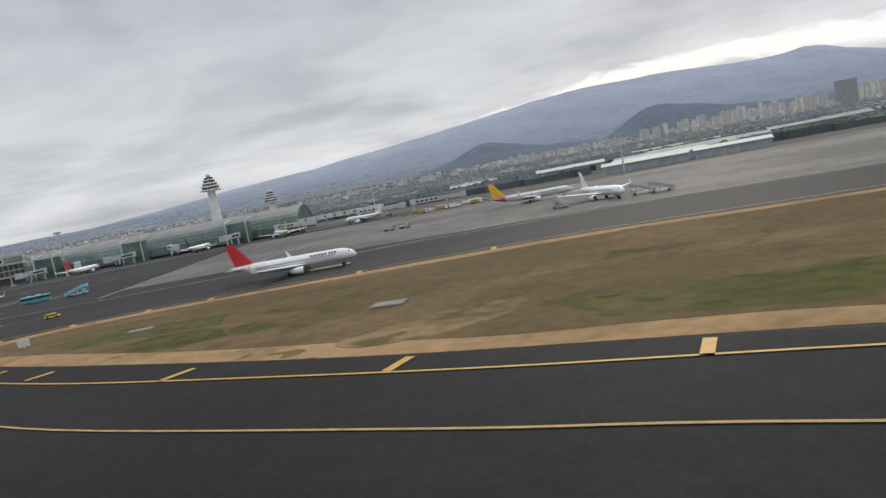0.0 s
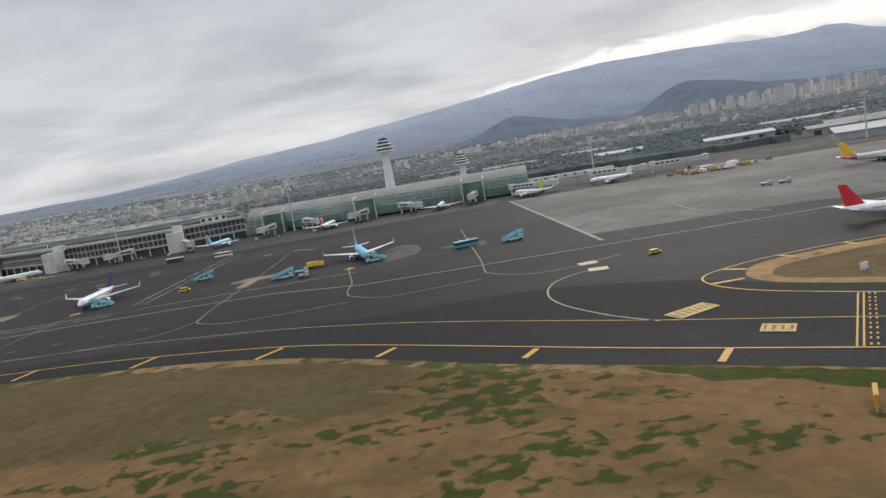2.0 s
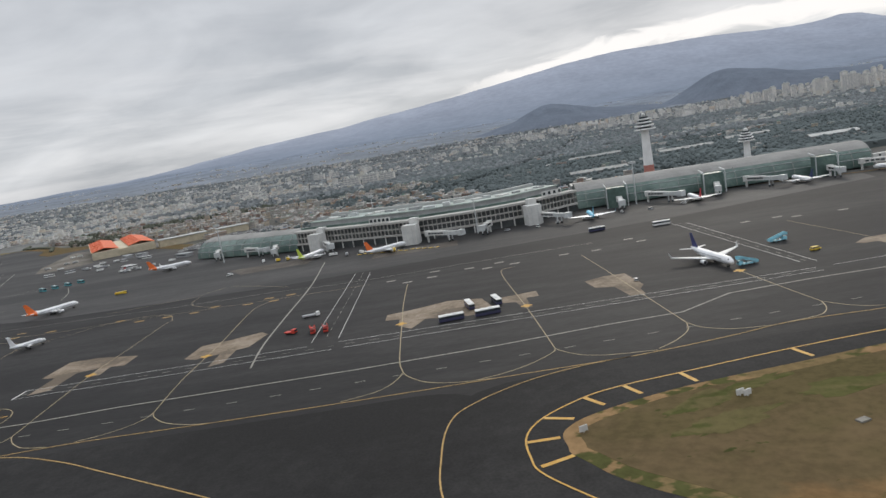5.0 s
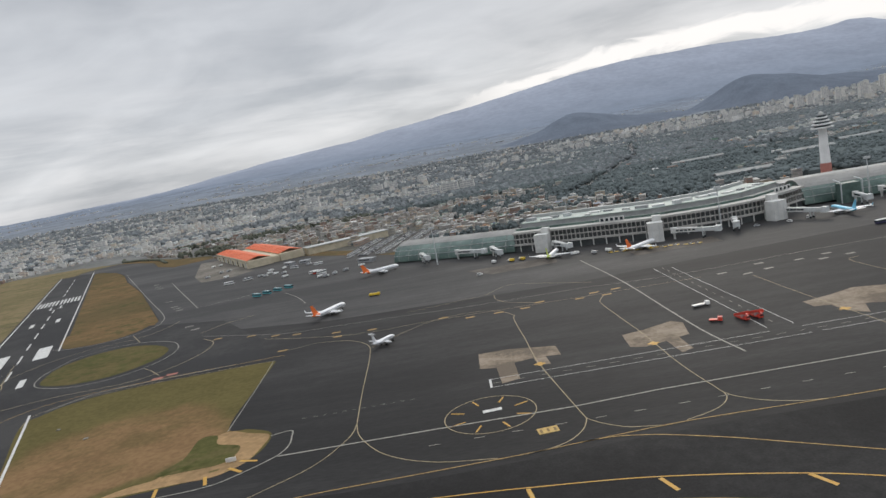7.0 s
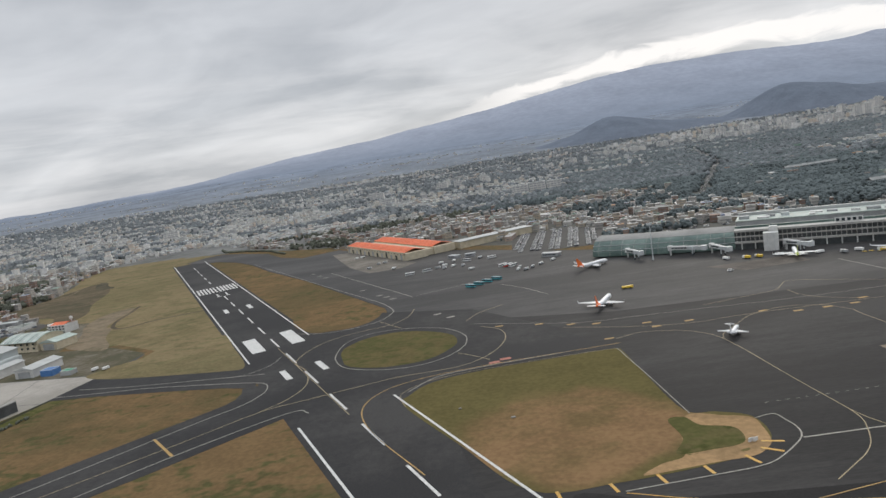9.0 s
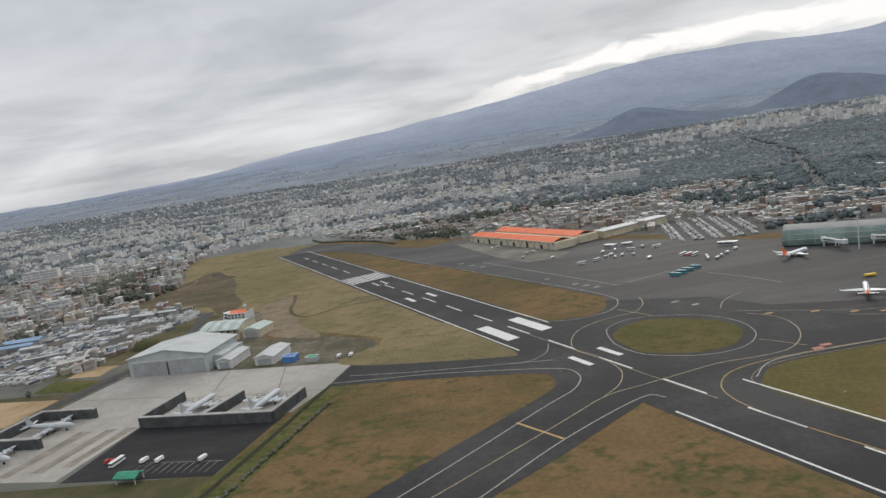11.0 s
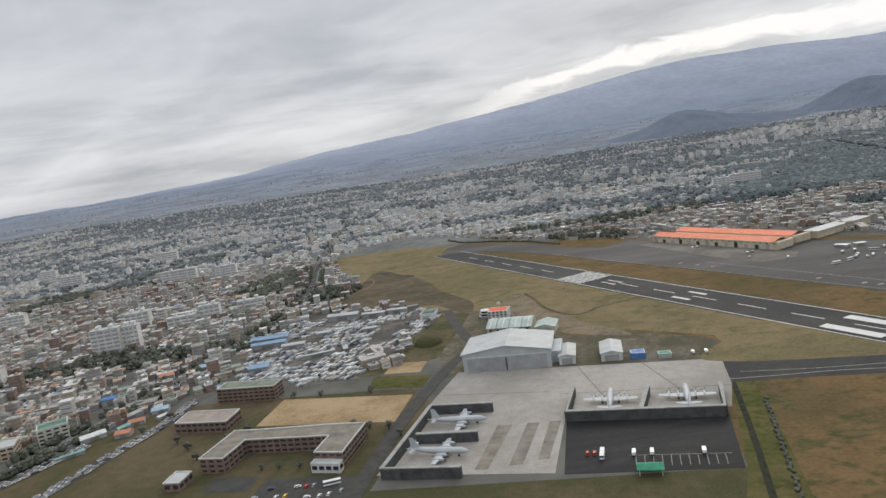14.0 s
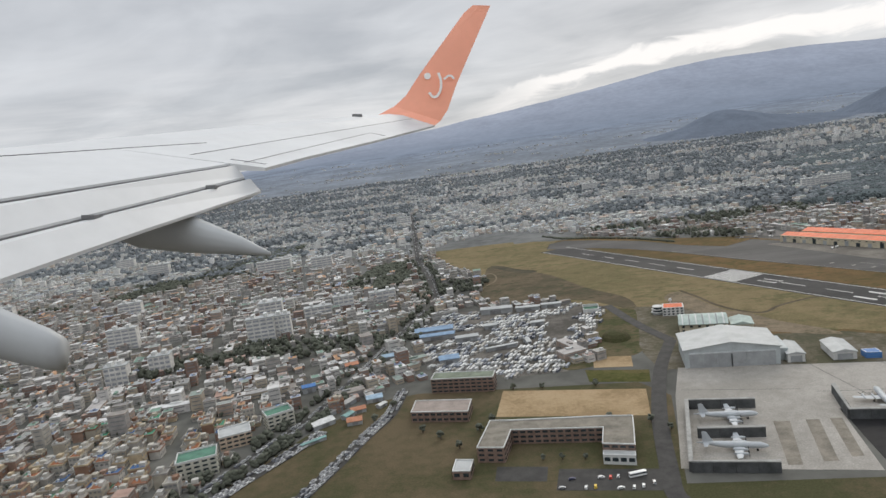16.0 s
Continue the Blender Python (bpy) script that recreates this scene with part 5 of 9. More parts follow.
# bays and gate frames on the east wing
for x, y in ((-128, 217), (-97, 213.5), (-62, 210.8)):
    bm = bmesh.new()
    box(bm, -3.0, 3.0, -3.6, 0.5, TG, 6.6)
    o = part("glass_bay", bm, GREEN_GLASS, term, "projecting green glass bay")
    o.matrix_basis = pose(x, y, 0, 0, 0, -5)
    for s in (-1, 1):
        bm = bmesh.new()
        rod(bm, (3.4 * s, -4.0, TG), (3.4 * s, -4.0, 7.2), 0.2)
        rod(bm, (3.4 * s, -4.0, 7.2), (3.4 * s, 1.0, 7.8), 0.2)
        part("portal_frame", bm, STEEL, o)
# raised corridor at the east end
bm = bmesh.new()
box(bm, -44, -16, 213, 215.2, 2.7, 4.1)
corr = part("corridor", bm, WALL_WHITE, term, "raised white corridor with round windows")
for i in range(7):
    bm = bmesh.new()
    x = -41.5 + 3.2 * i
    loft(bm, [[(x + 0.36 * math.cos(2 * math.pi * j / 10), yy, 3.45 + 0.36 * math.sin(2 * math.pi * j / 10)) for j in range(10)] for yy in (213.02, 212.96)])
    part("round_window", bm, DARK_GLASS, corr)
for i in range(4):
    bm = bmesh.new()
    cyl(bm, -42 + 7 * i, 214.1, TG, 2.7, 0.2, k=8)
    part("column", bm, STEEL, term)


def jet_bridge(at, heading, length):
    b = thing("jet_bridge", "pale steel passenger bridge on wheeled legs at the terminal", "jet bridge", (at[0], at[1], 0.06), heading, "jet bridges at the terminal")
    bm = bmesh.new()
    cyl(bm, 0, 0, 0, 2.0, 0.35, k=10)
    cyl(bm, 0, 0, 2.0, 3.7, 1.0, k=12)
    part("rotunda", bm, WALL_WHITE, b)
    bm = bmesh.new()
    box(bm, 0.8, length * 0.55, -0.72, 0.72, 2.2, 3.5)
    part("tunnel", bm, WALL_WHITE, b)
    bm = bmesh.new()
    box(bm, length * 0.5, length, -0.58, 0.58, 2.1, 3.35)
    part("inner_tunnel", bm, STEEL, b)
    bm = bmesh.new()
    box(bm, length, length + 1.7, -1.0, 1.0, 1.9, 3.6)
    part("cab", bm, STEEL, b)
    for s in (-1, 1):
        bm = bmesh.new()
        box(bm, length * 0.72 - 0.15, length * 0.72 + 0.15, s * 0.8 - 0.15, s * 0.8 + 0.15, 0.3, 3.2)
        leg = part("leg", bm, STEEL, b)
        bm = bmesh.new()
        rod(bm, (length * 0.72, s * 0.8 - 0.18, 0.33), (length * 0.72, s * 0.8 + 0.18, 0.33), 0.33, 10)
        part("wheel", bm, DARK_GLASS, leg)
    for i in range(5):
        x = 0.8 + (length * 0.55 - 0.8) * (i + 0.5) / 5
        bm = bmesh.new()
        box(bm, x - 0.5, x + 0.5, -0.75, 0.75, 2.6, 3.1)
        part("side_window", bm, DARK_GLASS, b)
    return b


for x, y, h, L in ((-276, 249, -75, 9), (-262, 240, -40, 12), (-249, 233, -80, 10), (-228, 220, -70, 9), (-192, 203, -40, 13), (-172, 204, -110, 8), (-155, 205, -60, 12), (-128, 212, -100, 9), (-118, 214, -60, 13), (-97, 209, -110, 9), (-86, 212, -60, 12), (-62, 206, -100, 8), (-50, 209, -30, 14), (-24, 212, -30, 16), (-6, 206, -10, 15)):
    jet_bridge((x, y), h, L)


def control_tower(at, top, r, red, k):
    t = thing("control_tower", "white airport control tower with stacked round decks" + (" and a red base" if red else ""), "control tower", (at[0], at[1], 0))
    bm = bmesh.new()
    cyl(bm, 0, 0, 6.4 if red else 0, top - 8.2 * k, r * 1.05, r * 0.82, 16)
    part("shaft", bm, TOWER_WHITE, t)
    bm = bmesh.new()
    cyl(bm, 0, 0, 0, 6.6 if red else 3.0, r * 1.15, r * 1.1, 16)
    part("base", bm, TOWER_RED if red else WALL_GREY, t, "red painted base" if red else "")
    for i, (z, rr) in enumerate(((top - 8.2 * k, 2.3), (top - 6.5 * k, 2.05), (top - 4.9 * k, 1.6), (top - 3.3 * k, 1.25))):
        bm = bmesh.new()
        loft(bm, [[(q * math.cos(2 * math.pi * a / 20), q * math.sin(2 * math.pi * a / 20), w) for a in range(20)] for q, w in ((r * rr * 0.75, z), (r * rr, z + 0.25 * k), (r * rr, z + 0.8 * k), (r * rr * 0.86, z + 0.85 * k))])
        part("deck", bm, TOWER_WHITE, t)
        bm = bmesh.new()
        cyl(bm, 0, 0, z + 0.85 * k, z + 1.7 * k, r * rr * 0.72, r * rr * 0.78, 20)
        part("deck_glazing", bm, DARK_GLASS, t)
    bm = bmesh.new()
    loft(bm, [[(q * math.cos(2 * math.pi * i / 12), q * math.sin(2 * math.pi * i / 12), top - 0.7 + 0.95 * math.sin(a)) for i in range(12)] for a, q in ((b_, 0.95 * math.cos(b_)) for b_ in (-0.9, -0.4, 0.1, 0.6, 1.1, 1.45))])
    part("radar_dome", bm, WALL_WHITE, t, "round white radar dome", smooth=True)
    return t


control_tower((-94.8, 286), 29.0, 2.0, True, 0.88)
control_tower((-63.3, 259.8), 16.8, 1.4, False, 0.62)


def mast(at, h):
    m = thing("floodlight_mast", "thin steel floodlight mast beside the apron", "light mast", (at[0], at[1], 0.05), 0, "floodlight masts")
    bm = bmesh.new()
    cyl(bm, 0, 0, 0, h, 0.28, 0.12, 8)
    part("pole", bm, STEEL, m)
    bm = bmesh.new()
    box(bm, -1.1, 1.1, -0.3, 0.3, h - 0.5, h + 0.3)
    part("lamp_frame", bm, STEEL, m)
    return m


for x, y in ((-20, 225), (-215, 262), (-122, 214), (-270, 236), (-176, 205), (60, 205)):
    mast((x, y), 14)


def simple_block(name, label, category, pts, h, wall, roof, group="", storeys=0, z=0.0, parapet=0.35):
    """A flat-roofed building of the plan given, with floor bands, windows and a parapet."""
    cx = sum(p[0] for p in pts) / len(pts)
    cy = sum(p[1] for p in pts) / len(pts)
    b = thing(name, label, category, (cx, cy, z), 0, group)
    P = [(x - cx, y - cy) for x, y in pts]
    if sum(a[0] * q[1] - q[0] * a[1] for a, q in zip(P, P[1:] + P[:1])) < 0:
        P.reverse()
    bm = bmesh.new()
    prism(bm, P, 0, h)
    part("wall", bm, wall, b)
    bm = bmesh.new()
    prism(bm, P, h, h + 0.05)
    part("roof", bm, roof, b)
    ring = P + [P[0], P[1]]
    inner = []
    for i in range(1, len(P) + 1):
        d = (Vector(ring[i + 1]) - Vector(ring[i])).normalized() + (Vector(ring[i]) - Vector(ring[i - 1])).normalized()
        d.normalize()
        inner.append((ring[i][0] - d.y * 0.35, ring[i][1] + d.x * 0.35))
    inner = inner[-1:] + inner[:-1]
    for i in range(len(P)):
        j = (i + 1) % len(P)
        bm = bmesh.new()
        lo = [(*P[i], h), (*P[j], h), (*inner[j], h), (*inner[i], h)]
        loft(bm, [lo, [(q[0], q[1], h + parapet) for q in lo]])
        part("parapet", bm, WALL_WHITE if wall is not CREAM else CREAM, b)
    for s in range(storeys):
        z0 = h * (s + 0.38) / storeys
        z1 = h * (s + 0.82) / storeys
        for i in range(len(P)):
            a, q = Vector(P[i]), Vector(P[(i + 1) % len(P)])
            d = (q - a).normalized()
            nrm = Vector((d.y, -d.x))
            L = (q - a).length
            k = int(L / 2.0)
            for w in range(k):
                c = a + d * (L * (w + 0.5) / k) + nrm * 0.02
                e_ = d * min(0.75, L / k * 0.38)
                bm = bmesh.new()
                f = [(c.x - e_.x, c.y - e_.y), (c.x + e_.x, c.y + e_.y)]
                loft(bm, [[(x - nrm.x * 0.1, y - nrm.y * 0.1, zz) for x, y in f] + [(x + nrm.x * 0.03, y + nrm.y * 0.03, zz) for x, y in f[::-1]] for zz in (z0, z1)])
                part("window", bm, DARK_GLASS, b)
    return b


def gable(bm, L, W, h, rise, over=0.5):
    """Gable roof along x, from the eaves at h."""
    x0, x1, y0, y1 = -L / 2 - over, L / 2 + over, -W / 2 - over, W / 2 + over
    loft(bm, [[(x, y0, h - 0.2), (x, 0, h + rise - 0.2), (x, y1, h - 0.2), (x, y1, h), (x, 0, h + rise), (x, y0, h)] for x in (x0, x1)])


# orange-roofed cargo sheds beside the taxiway
cargo = thing("cargo_shed", "long cream cargo shed with two orange metal roofs", "building", (-379, 376, 0), -60.5)
EAVES = 3.9
for s, W, L in ((-1, 13, 88), (1, 13, 84)):
    bm = bmesh.new()
    box(bm, -L / 2, L / 2, 9 * s - W / 2, 9 * s + W / 2, 0, EAVES)
    part("wall", bm, CREAM, cargo)
    bm = bmesh.new()
    gable(bm, L - 3, W, EAVES + 0.2, 1.5, 0.1)
    o = part("roof", bm, ORANGE_ROOF, cargo, "orange metal roof")
    o.location = (-1.2, 9 * s, 0)
    for i in range(24):
        bm = bmesh.new()
        x = -L / 2 + 2 + (L - 4) * (i + 0.5) / 24
        box(bm, x - 0.06, x + 0.06, -W / 2 - 0.1, 0, 0, 0.1)
        for v in bm.verts:
            v.co.z += EAVES + 0.2 + 1.5 * (1 + v.co.y / (W / 2 + 0.1))
        q = part("roof_rib", bm, ORANGE_ROOF, o)
bm = bmesh.new()
box(bm, -40, 41, -2.5, 2.5, 0, 3.3)
part("link_block", bm, CREAM, cargo, "low flat-roofed block between the two roofs")
for x0, x1, z in ((-44.2, 44.2, EAVES),):
    bm = bmesh.new()
    box(bm, x0, x1, -15.75, -15.5, z - 0.15, z + 0.35)
    part("parapet", bm, CREAM, cargo)
for i in range(13):
    bm = bmesh.new()
    x = -41 + 6.6 * i
    box(bm, x - 1.1, x + 1.1, -15.6, -15.45, 0, 2.3 if i % 3 else 3.0)
    part("loading_door", bm, DARK_GLASS if i % 2 else WALL_GREY, cargo)
for i in range(22):
    bm = bmesh.new()
    x = -42 + 4 * i
    box(bm, x - 0.7, x + 0.7, -15.58, -15.46, 3.1, 3.5)
    part("high_window", bm, DARK_GLASS, cargo)
annex = thing("annex", "low white annex reaching back from the cargo shed", "building", (-342, 350, 0), 29)
bm = bmesh.new()
box(bm, -2, 46, -4, 4, 0, 3.6)
part("wall", bm, CREAM, annex)
bm = bmesh.new()
box(bm, -2.5, 46.5, -4.5, 4.5, 3.6, 4.0)
part("roof", bm, ROOF_PALE, annex)

# maintenance hangar
hang = thing("hangar", "large grey hangar with a pale low-pitched roof", "hangar", (-521.0, 210.5, 0), -10.5)
bm = bmesh.new()
box(bm, -15.2, 15.2, -10, 10, 0, 6.3)
part("wall", bm, HANGAR_WALL, hang)
bm = bmesh.new()
loft(bm, [[(-15.2, y, 6.3), (-9, y, 7.25), (0, y, 8.6), (9, y, 7.25), (15.2, y, 6.3)] for y in (-10, 10)])
part("gable_end", bm, HANGAR_WALL, hang)
bm = bmesh.new()
prof = ((-15.8, 6.32), (-9, 7.35), (0, 8.7), (9, 7.35), (15.8, 6.32))
loft(bm, [[(x, y, z) for x, z in prof] + [(x, y, z + 0.25) for x, z in prof[::-1]] for y in (-10.4, 10.4)])
part("roof", bm, ROOF_PALE, hang, "pale metal roof")
for i in range(6):
    bm = bmesh.new()
    x = -11.5 + 4.6 * i
    box(bm, x - 2.25, x + 2.25, -10.16, -10.0, 0, 5.0)
    part("door_leaf", bm, WALL_GREY, hang)
bm = bmesh.new()
box(bm, -14, 14, -10.25, -10.0, 5.0, 5.4)
part("door_rail", bm, STEEL, hang)
bm = bmesh.new()
box(bm, -0.2, 0.2, -10.4, -10.0, 0, 4.6)
part("post", bm, CEMENT, hang)
bm = bmesh.new()
box(bm, 15.2, 18.5, -6, 8, 0, 4.2)
part("lean_to", bm, HANGAR_WALL, hang)


def pitched_shed(at, heading, W, L, h, wall=WALL_WHITE, roof=ROOF_PALE, label="small white shed with a low-pitched metal roof"):
    b = thing("pitched_shed", label, "shed", (*at, 0.03), heading, "pitched sheds by the hangar")
    bm = bmesh.new()
    box(bm, -W / 2, W / 2, -L / 2, L / 2, 0, h)
    part("wall", bm, wall, b)
    bm = bmesh.new()
    ring = [(W / 2 + 0.3, h - 0.02), (W / 2 + 0.3, h + 0.15), (0, h + 0.15 + W * 0.14), (-W / 2 - 0.3, h + 0.15), (-W / 2 - 0.3, h - 0.02)]
    loft(bm, [[(x, y, z) for x, z in ring] for y in (-L / 2 - 0.3, L / 2 + 0.3)])
    part("roof", bm, roof, b)
    bm = bmesh.new()
    box(bm, -W * 0.33, W * 0.33, -L / 2 - 0.08, -L / 2, 0, h * 0.8)
    part("door", bm, WALL_GREY, b)
    return b


pitched_shed((-501.5, 204.5), -10, 5.4, 13, 2.8)
pitched_shed((-487.0, 202.0), -10, 7.0, 13, 2.6)


def barrel_hall(at, heading, W, L, h, rise):
    b = thing("barrel_hall", "cream hall with a ribbed pale green barrel roof", "hall", (*at, 0.03), heading)
    prof = [(-W / 2 - 0.3 + (W + 0.6) * i / 12, h + rise * math.sin(math.pi * (0.06 + 0.88 * i / 12))) for i in range(13)]
    bm = bmesh.new()
    loft(bm, [[(-W / 2, y, 0)] + [(x, y, z - 0.15) for x, z in prof[1:-1]] + [(W / 2, y, 0)] for y in (-L / 2, L / 2)])
    part("wall", bm, CREAM, b)
    bm = bmesh.new()
    loft(bm, [[(x, y, z) for x, z in prof] + [(x, y, z - 0.2) for x, z in prof[::-1]] for y in (-L / 2 - 0.3, L / 2 + 0.3)])
    part("roof", bm, STRIPED, b, "ribbed pale green roof")
    for j in range(7):
        y = -L / 2 + L * (j + 0.5) / 7
        bm = bmesh.new()
        loft(bm, [[(x, y - 0.25, z + 0.08), (x, y + 0.25, z + 0.08), (x, y + 0.25, z - 0.1), (x, y - 0.25, z - 0.1)] for x, z in prof])
        part("roof_rib", bm, ROOF_GREY if j % 2 else WALL_WHITE, b)
    for k in range(2):
        for j in range(6):
            y = -L / 2 + L * (j + 0.5) / 6
            for sx in (-1, 1):
                bm = bmesh.new()
                box(bm, sx * W / 2 - 0.05, sx * W / 2 + 0.05, y - 0.5, y + 0.5, 1.0 + 1.7 * k, 1.8 + 1.7 * k)
                part("window", bm, DARK_GLASS, b)
    return b


STRIPED = mat("striped_green_roof", (0.40, 0.46, 0.42), 0.8, 0.2, 0.3, spec=0.1)
barrel_hall((-517.5, 246), 75, 14, 18, 3.6, 2.4)
pitched_shed((-504, 241), -15, 8, 10, 3.0, CREAM, STRIPED, "low annex with a pale green roof beside the hall")
simple_block("small_hut", "small blue-roofed hut beside the shed", "hut", [(-482, 194.5), (-477.5, 193.6), (-477, 197.6), (-481.6, 198.4)], 2.0, BLUE_ROOF, BLUE_ROOF, "", 0, 0.03, 0.06)
simple_block("small_hut", "small green hut beside the yard", "hut", [(-473.8, 191.8), (-469.8, 191), (-469.4, 194), (-473.4, 194.8)], 1.5, WALL_GREY, GREEN_ROOF, "", 0, 0.03, 0.06)
fire = thing("fire_station", "white three-storey building with an orange roof and round balconies", "building", (-521.5, 273, 0.03), -14)
fire.scale = (0.82, 0.82, 0.82)
bm = bmesh.new()
box(bm, -5.5, 5.5, -4.5, 4.5, 0, 4.6)
part("wall", bm, WALL_WHITE, fire)
bm = bmesh.new()
gable(bm, 9, 7.5, 4.6, 1.0, 0.3)
part("roof", bm, ORANGE_ROOF, fire, "orange tiled roof")
for k in range(3):
    for i in range(5):
        bm = bmesh.new()
        box(bm, -4.4 + 2.2 * i - 0.6, -4.4 + 2.2 * i + 0.6, -4.56, -4.5, 0.5 + 1.45 * k, 1.3 + 1.45 * k)
        part("window", bm, DARK_GLASS, fire)
for k in range(3):
    bm = bmesh.new()
    r = 3.6 - 0.4 * k
    cyl(bm, -8.0, 1.0, 1.5 * k, 1.5 * k + 1.1, r * 0.82, k=14)
    part("round_storey", bm, DARK_GLASS if k else WALL_GREY, fire)
    bm = bmesh.new()
    cyl(bm, -8.0, 1.0, 1.5 * k + 1.1, 1.5 * k + 1.5, r, k=14)
    part("balcony", bm, WALL_WHITE, fire)
bm = bmesh.new()
loft(bm, [[(-1 + r * math.cos(2 * math.pi * i / 10), 7 + r * math.sin(2 * math.pi * i / 10), z) for i in range(10)] for r, z in ((0.3, 0), (0.3, 5.0), (0.9, 5.4), (1.0, 6.1), (0.6, 6.8), (0.2, 7.0))])
part("radar_dome", bm, WALL_WHITE, fire)

# blast walls of the aircraft pens
for pts in ([(-538.5, 129.6), (-558.1, 133.8), (-547.7, 170.5), (-529.3, 166.5)], [(-550.8, 151.4), (-534.1, 148.2)], [(-505.0, 170.7), (-509.8, 153.3), (-470.9, 144.2), (-466.3, 159.5)], [(-490.7, 149.4), (-484.9, 164.2)]):
    w = thing("blast_wall", "thick grey concrete blast wall around the aircraft pens", "wall", (pts[0][0], pts[0][1], 0.06), 0, "blast walls of the yard")
    P = [(x - pts[0][0], y - pts[0][1]) for x, y in pts]
    for a, b in zip(P, P[1:]):
        n_ = max(1, int((Vector(b) - Vector(a)).length / 4.5))
        for i in range(n_):
            p, q = Vector(a).lerp(Vector(b), i / n_), Vector(a).lerp(Vector(b), (i + 0.985) / n_)
            bm = bmesh.new()
            ribbon(bm, [tuple(p), tuple(q)], -0.55, 0.55, 0, 2.75)
            part("wall_panel", bm, CEMENT, w)
    bm = bmesh.new()
    ribbon(bm, P, -0.62, 0.62, 2.75, 3.0)
    part("cap", bm, CEMENT_TOP, w)
# painted lanes and darker strips of the yard
for pts in ([(-528.7, 156.6), (-524.6, 155.6), (-532.4, 131.9), (-535.6, 132.5)], [(-520.5, 155.4), (-517.2, 154.7), (-523.9, 132.2), (-527.3, 132.4)], [(-514.4, 154.8), (-511.4, 154.2), (-517.4, 133.2), (-520.2, 133.4)]):
    area("concrete_patch", pts, 0.069, mat("brown_strip", (0.19, 0.170, 0.138), 0.9, 0.3, 0.25), False, mil, thick=0.002)
for a, b in (((-509, 173), (-462, 163)), ((-500, 196), (-497, 166)), ((-480, 191), (-475, 160)), ((-545, 185), (-512, 176))):
    line([a, b], 0.25, JOINT, mil, smooth=False, z=0.072, name="joint")
for i in range(11):
    x = -497.5 + 1.9 * i
    line([(x, 129.6 - 0.22 * (x + 497)), (x - 1.2, 124.6 - 0.22 * (x + 497))], 0.14, PALE, yard2, smooth=False, z=0.068, name="bay_line")
line([(-499, 130), (-477, 125)], 0.14, PALE, yard2, smooth=False, z=0.068, name="bay_line")
can = thing("canopy", "green-roofed open canopy at the edge of the yard", "canopy", (-496.5, 120.8, 0.05), -12)
bm = bmesh.new()
gable(bm, 5.4, 3.2, 1.6, 0.7, 0.2)
part("roof", bm, GREEN_ROOF, can)
for sx in (-2.4, 2.4):
    for sy in (-1.4, 1.4):
        bm = bmesh.new()
        box(bm, sx - 0.1, sx + 0.1, sy - 0.1, sy + 0.1, 0, 1.6)
        part("post", bm, STEEL, can)

# school and its neighbours
sch = "flat-roofed brick school building around a yard"
simple_block("school_building", sch, "school", [(-610.7, 150.3), (-603.2, 148.5), (-600.6, 159.3), (-575.4, 154.6), (-577.4, 145.0), (-569.3, 142.6), (-565.7, 160.4), (-573.2, 162.2), (-600.2, 166.2), (-606.6, 167.6)], 4.2, BRICKRED, ROOF_DIRT, "", 3)
simple_block("school_annex", "two-storey brick block with white columns", "building", [(-632.2, 182.6), (-613.4, 178.2), (-612.2, 188.2), (-631.4, 192.4)], 3.4, BRICKRED, mat("pink_roof", (0.28, 0.235, 0.205), 0.9, 0.2, 0.3), "", 2)
simple_block("school_annex", "long four-storey brick block with green roof patches", "building", [(-627, 206.6), (-604.6, 202.2), (-603.4, 208.8), (-626, 213.6)], 5.2, BRICKRED, mat("mossy_flat_roof", (0.17, 0.195, 0.145), 0.9, 0.3, 0.3), "", 4)
simple_block("small_house", "small house with a pale roof beside the field", "house", [(-617.4, 142.0), (-612.6, 141.1), (-611.7, 147.4), (-616.6, 148.5)], 2.3, BRICKRED, ROOF_PALE, "", 1)
simple_block("gate_house", "small white gate house", "house", [(-577.9, 142.2), (-570.0, 139.9), (-569.4, 142.3), (-577.4, 144.7)], 2.4, WALL_WHITE, ROOF_PALE, "", 1)

# ---- aircraft ----
FIT = 0.39         # scene units per metre for apron aircraft and vehicles, below U to fit the view
PAINT_WHITE = mat("white_aircraft_paint", (0.74, 0.75, 0.76), 0.35, 0.06, 0.6, spec=0.5)
PAINT_PALE = mat("pale_grey_aircraft_paint", (0.56, 0.57, 0.57), 0.4, 0.08, 0.6)
PAINT_GREY = mat("grey_aircraft_paint", (0.42, 0.44, 0.45), 0.5, 0.1, 0.6)
PAINT_RED = mat("red_tail_paint", (0.56, 0.035, 0.05), 0.4, 0.1, 0.6)
PAINT_ORANGE = mat("orange_tail_paint", (0.75, 0.17, 0.045), 0.4, 0.1, 0.6)
PAINT_BLUE = mat("sky_blue_paint", (0.18, 0.50, 0.68), 0.4, 0.08, 0.6, spec=0.5)
PAINT_LIME = mat("lime_paint", (0.52, 0.62, 0.10), 0.4, 0.1, 0.6)
PAINT_NAVY = mat("navy_paint", (0.05, 0.06, 0.16), 0.4, 0.1, 0.6)
PAINT_YEL = mat("yellow_tail_paint", (0.75, 0.45, 0.05), 0.4, 0.1, 0.6)
RUBBER = mat("black_rubber", (0.02, 0.02, 0.02), 0.8, 0.2, 2)
ENGINE_DARK = mat("engine_inside", (0.03, 0.03, 0.035), 0.5, 0.2, 2)


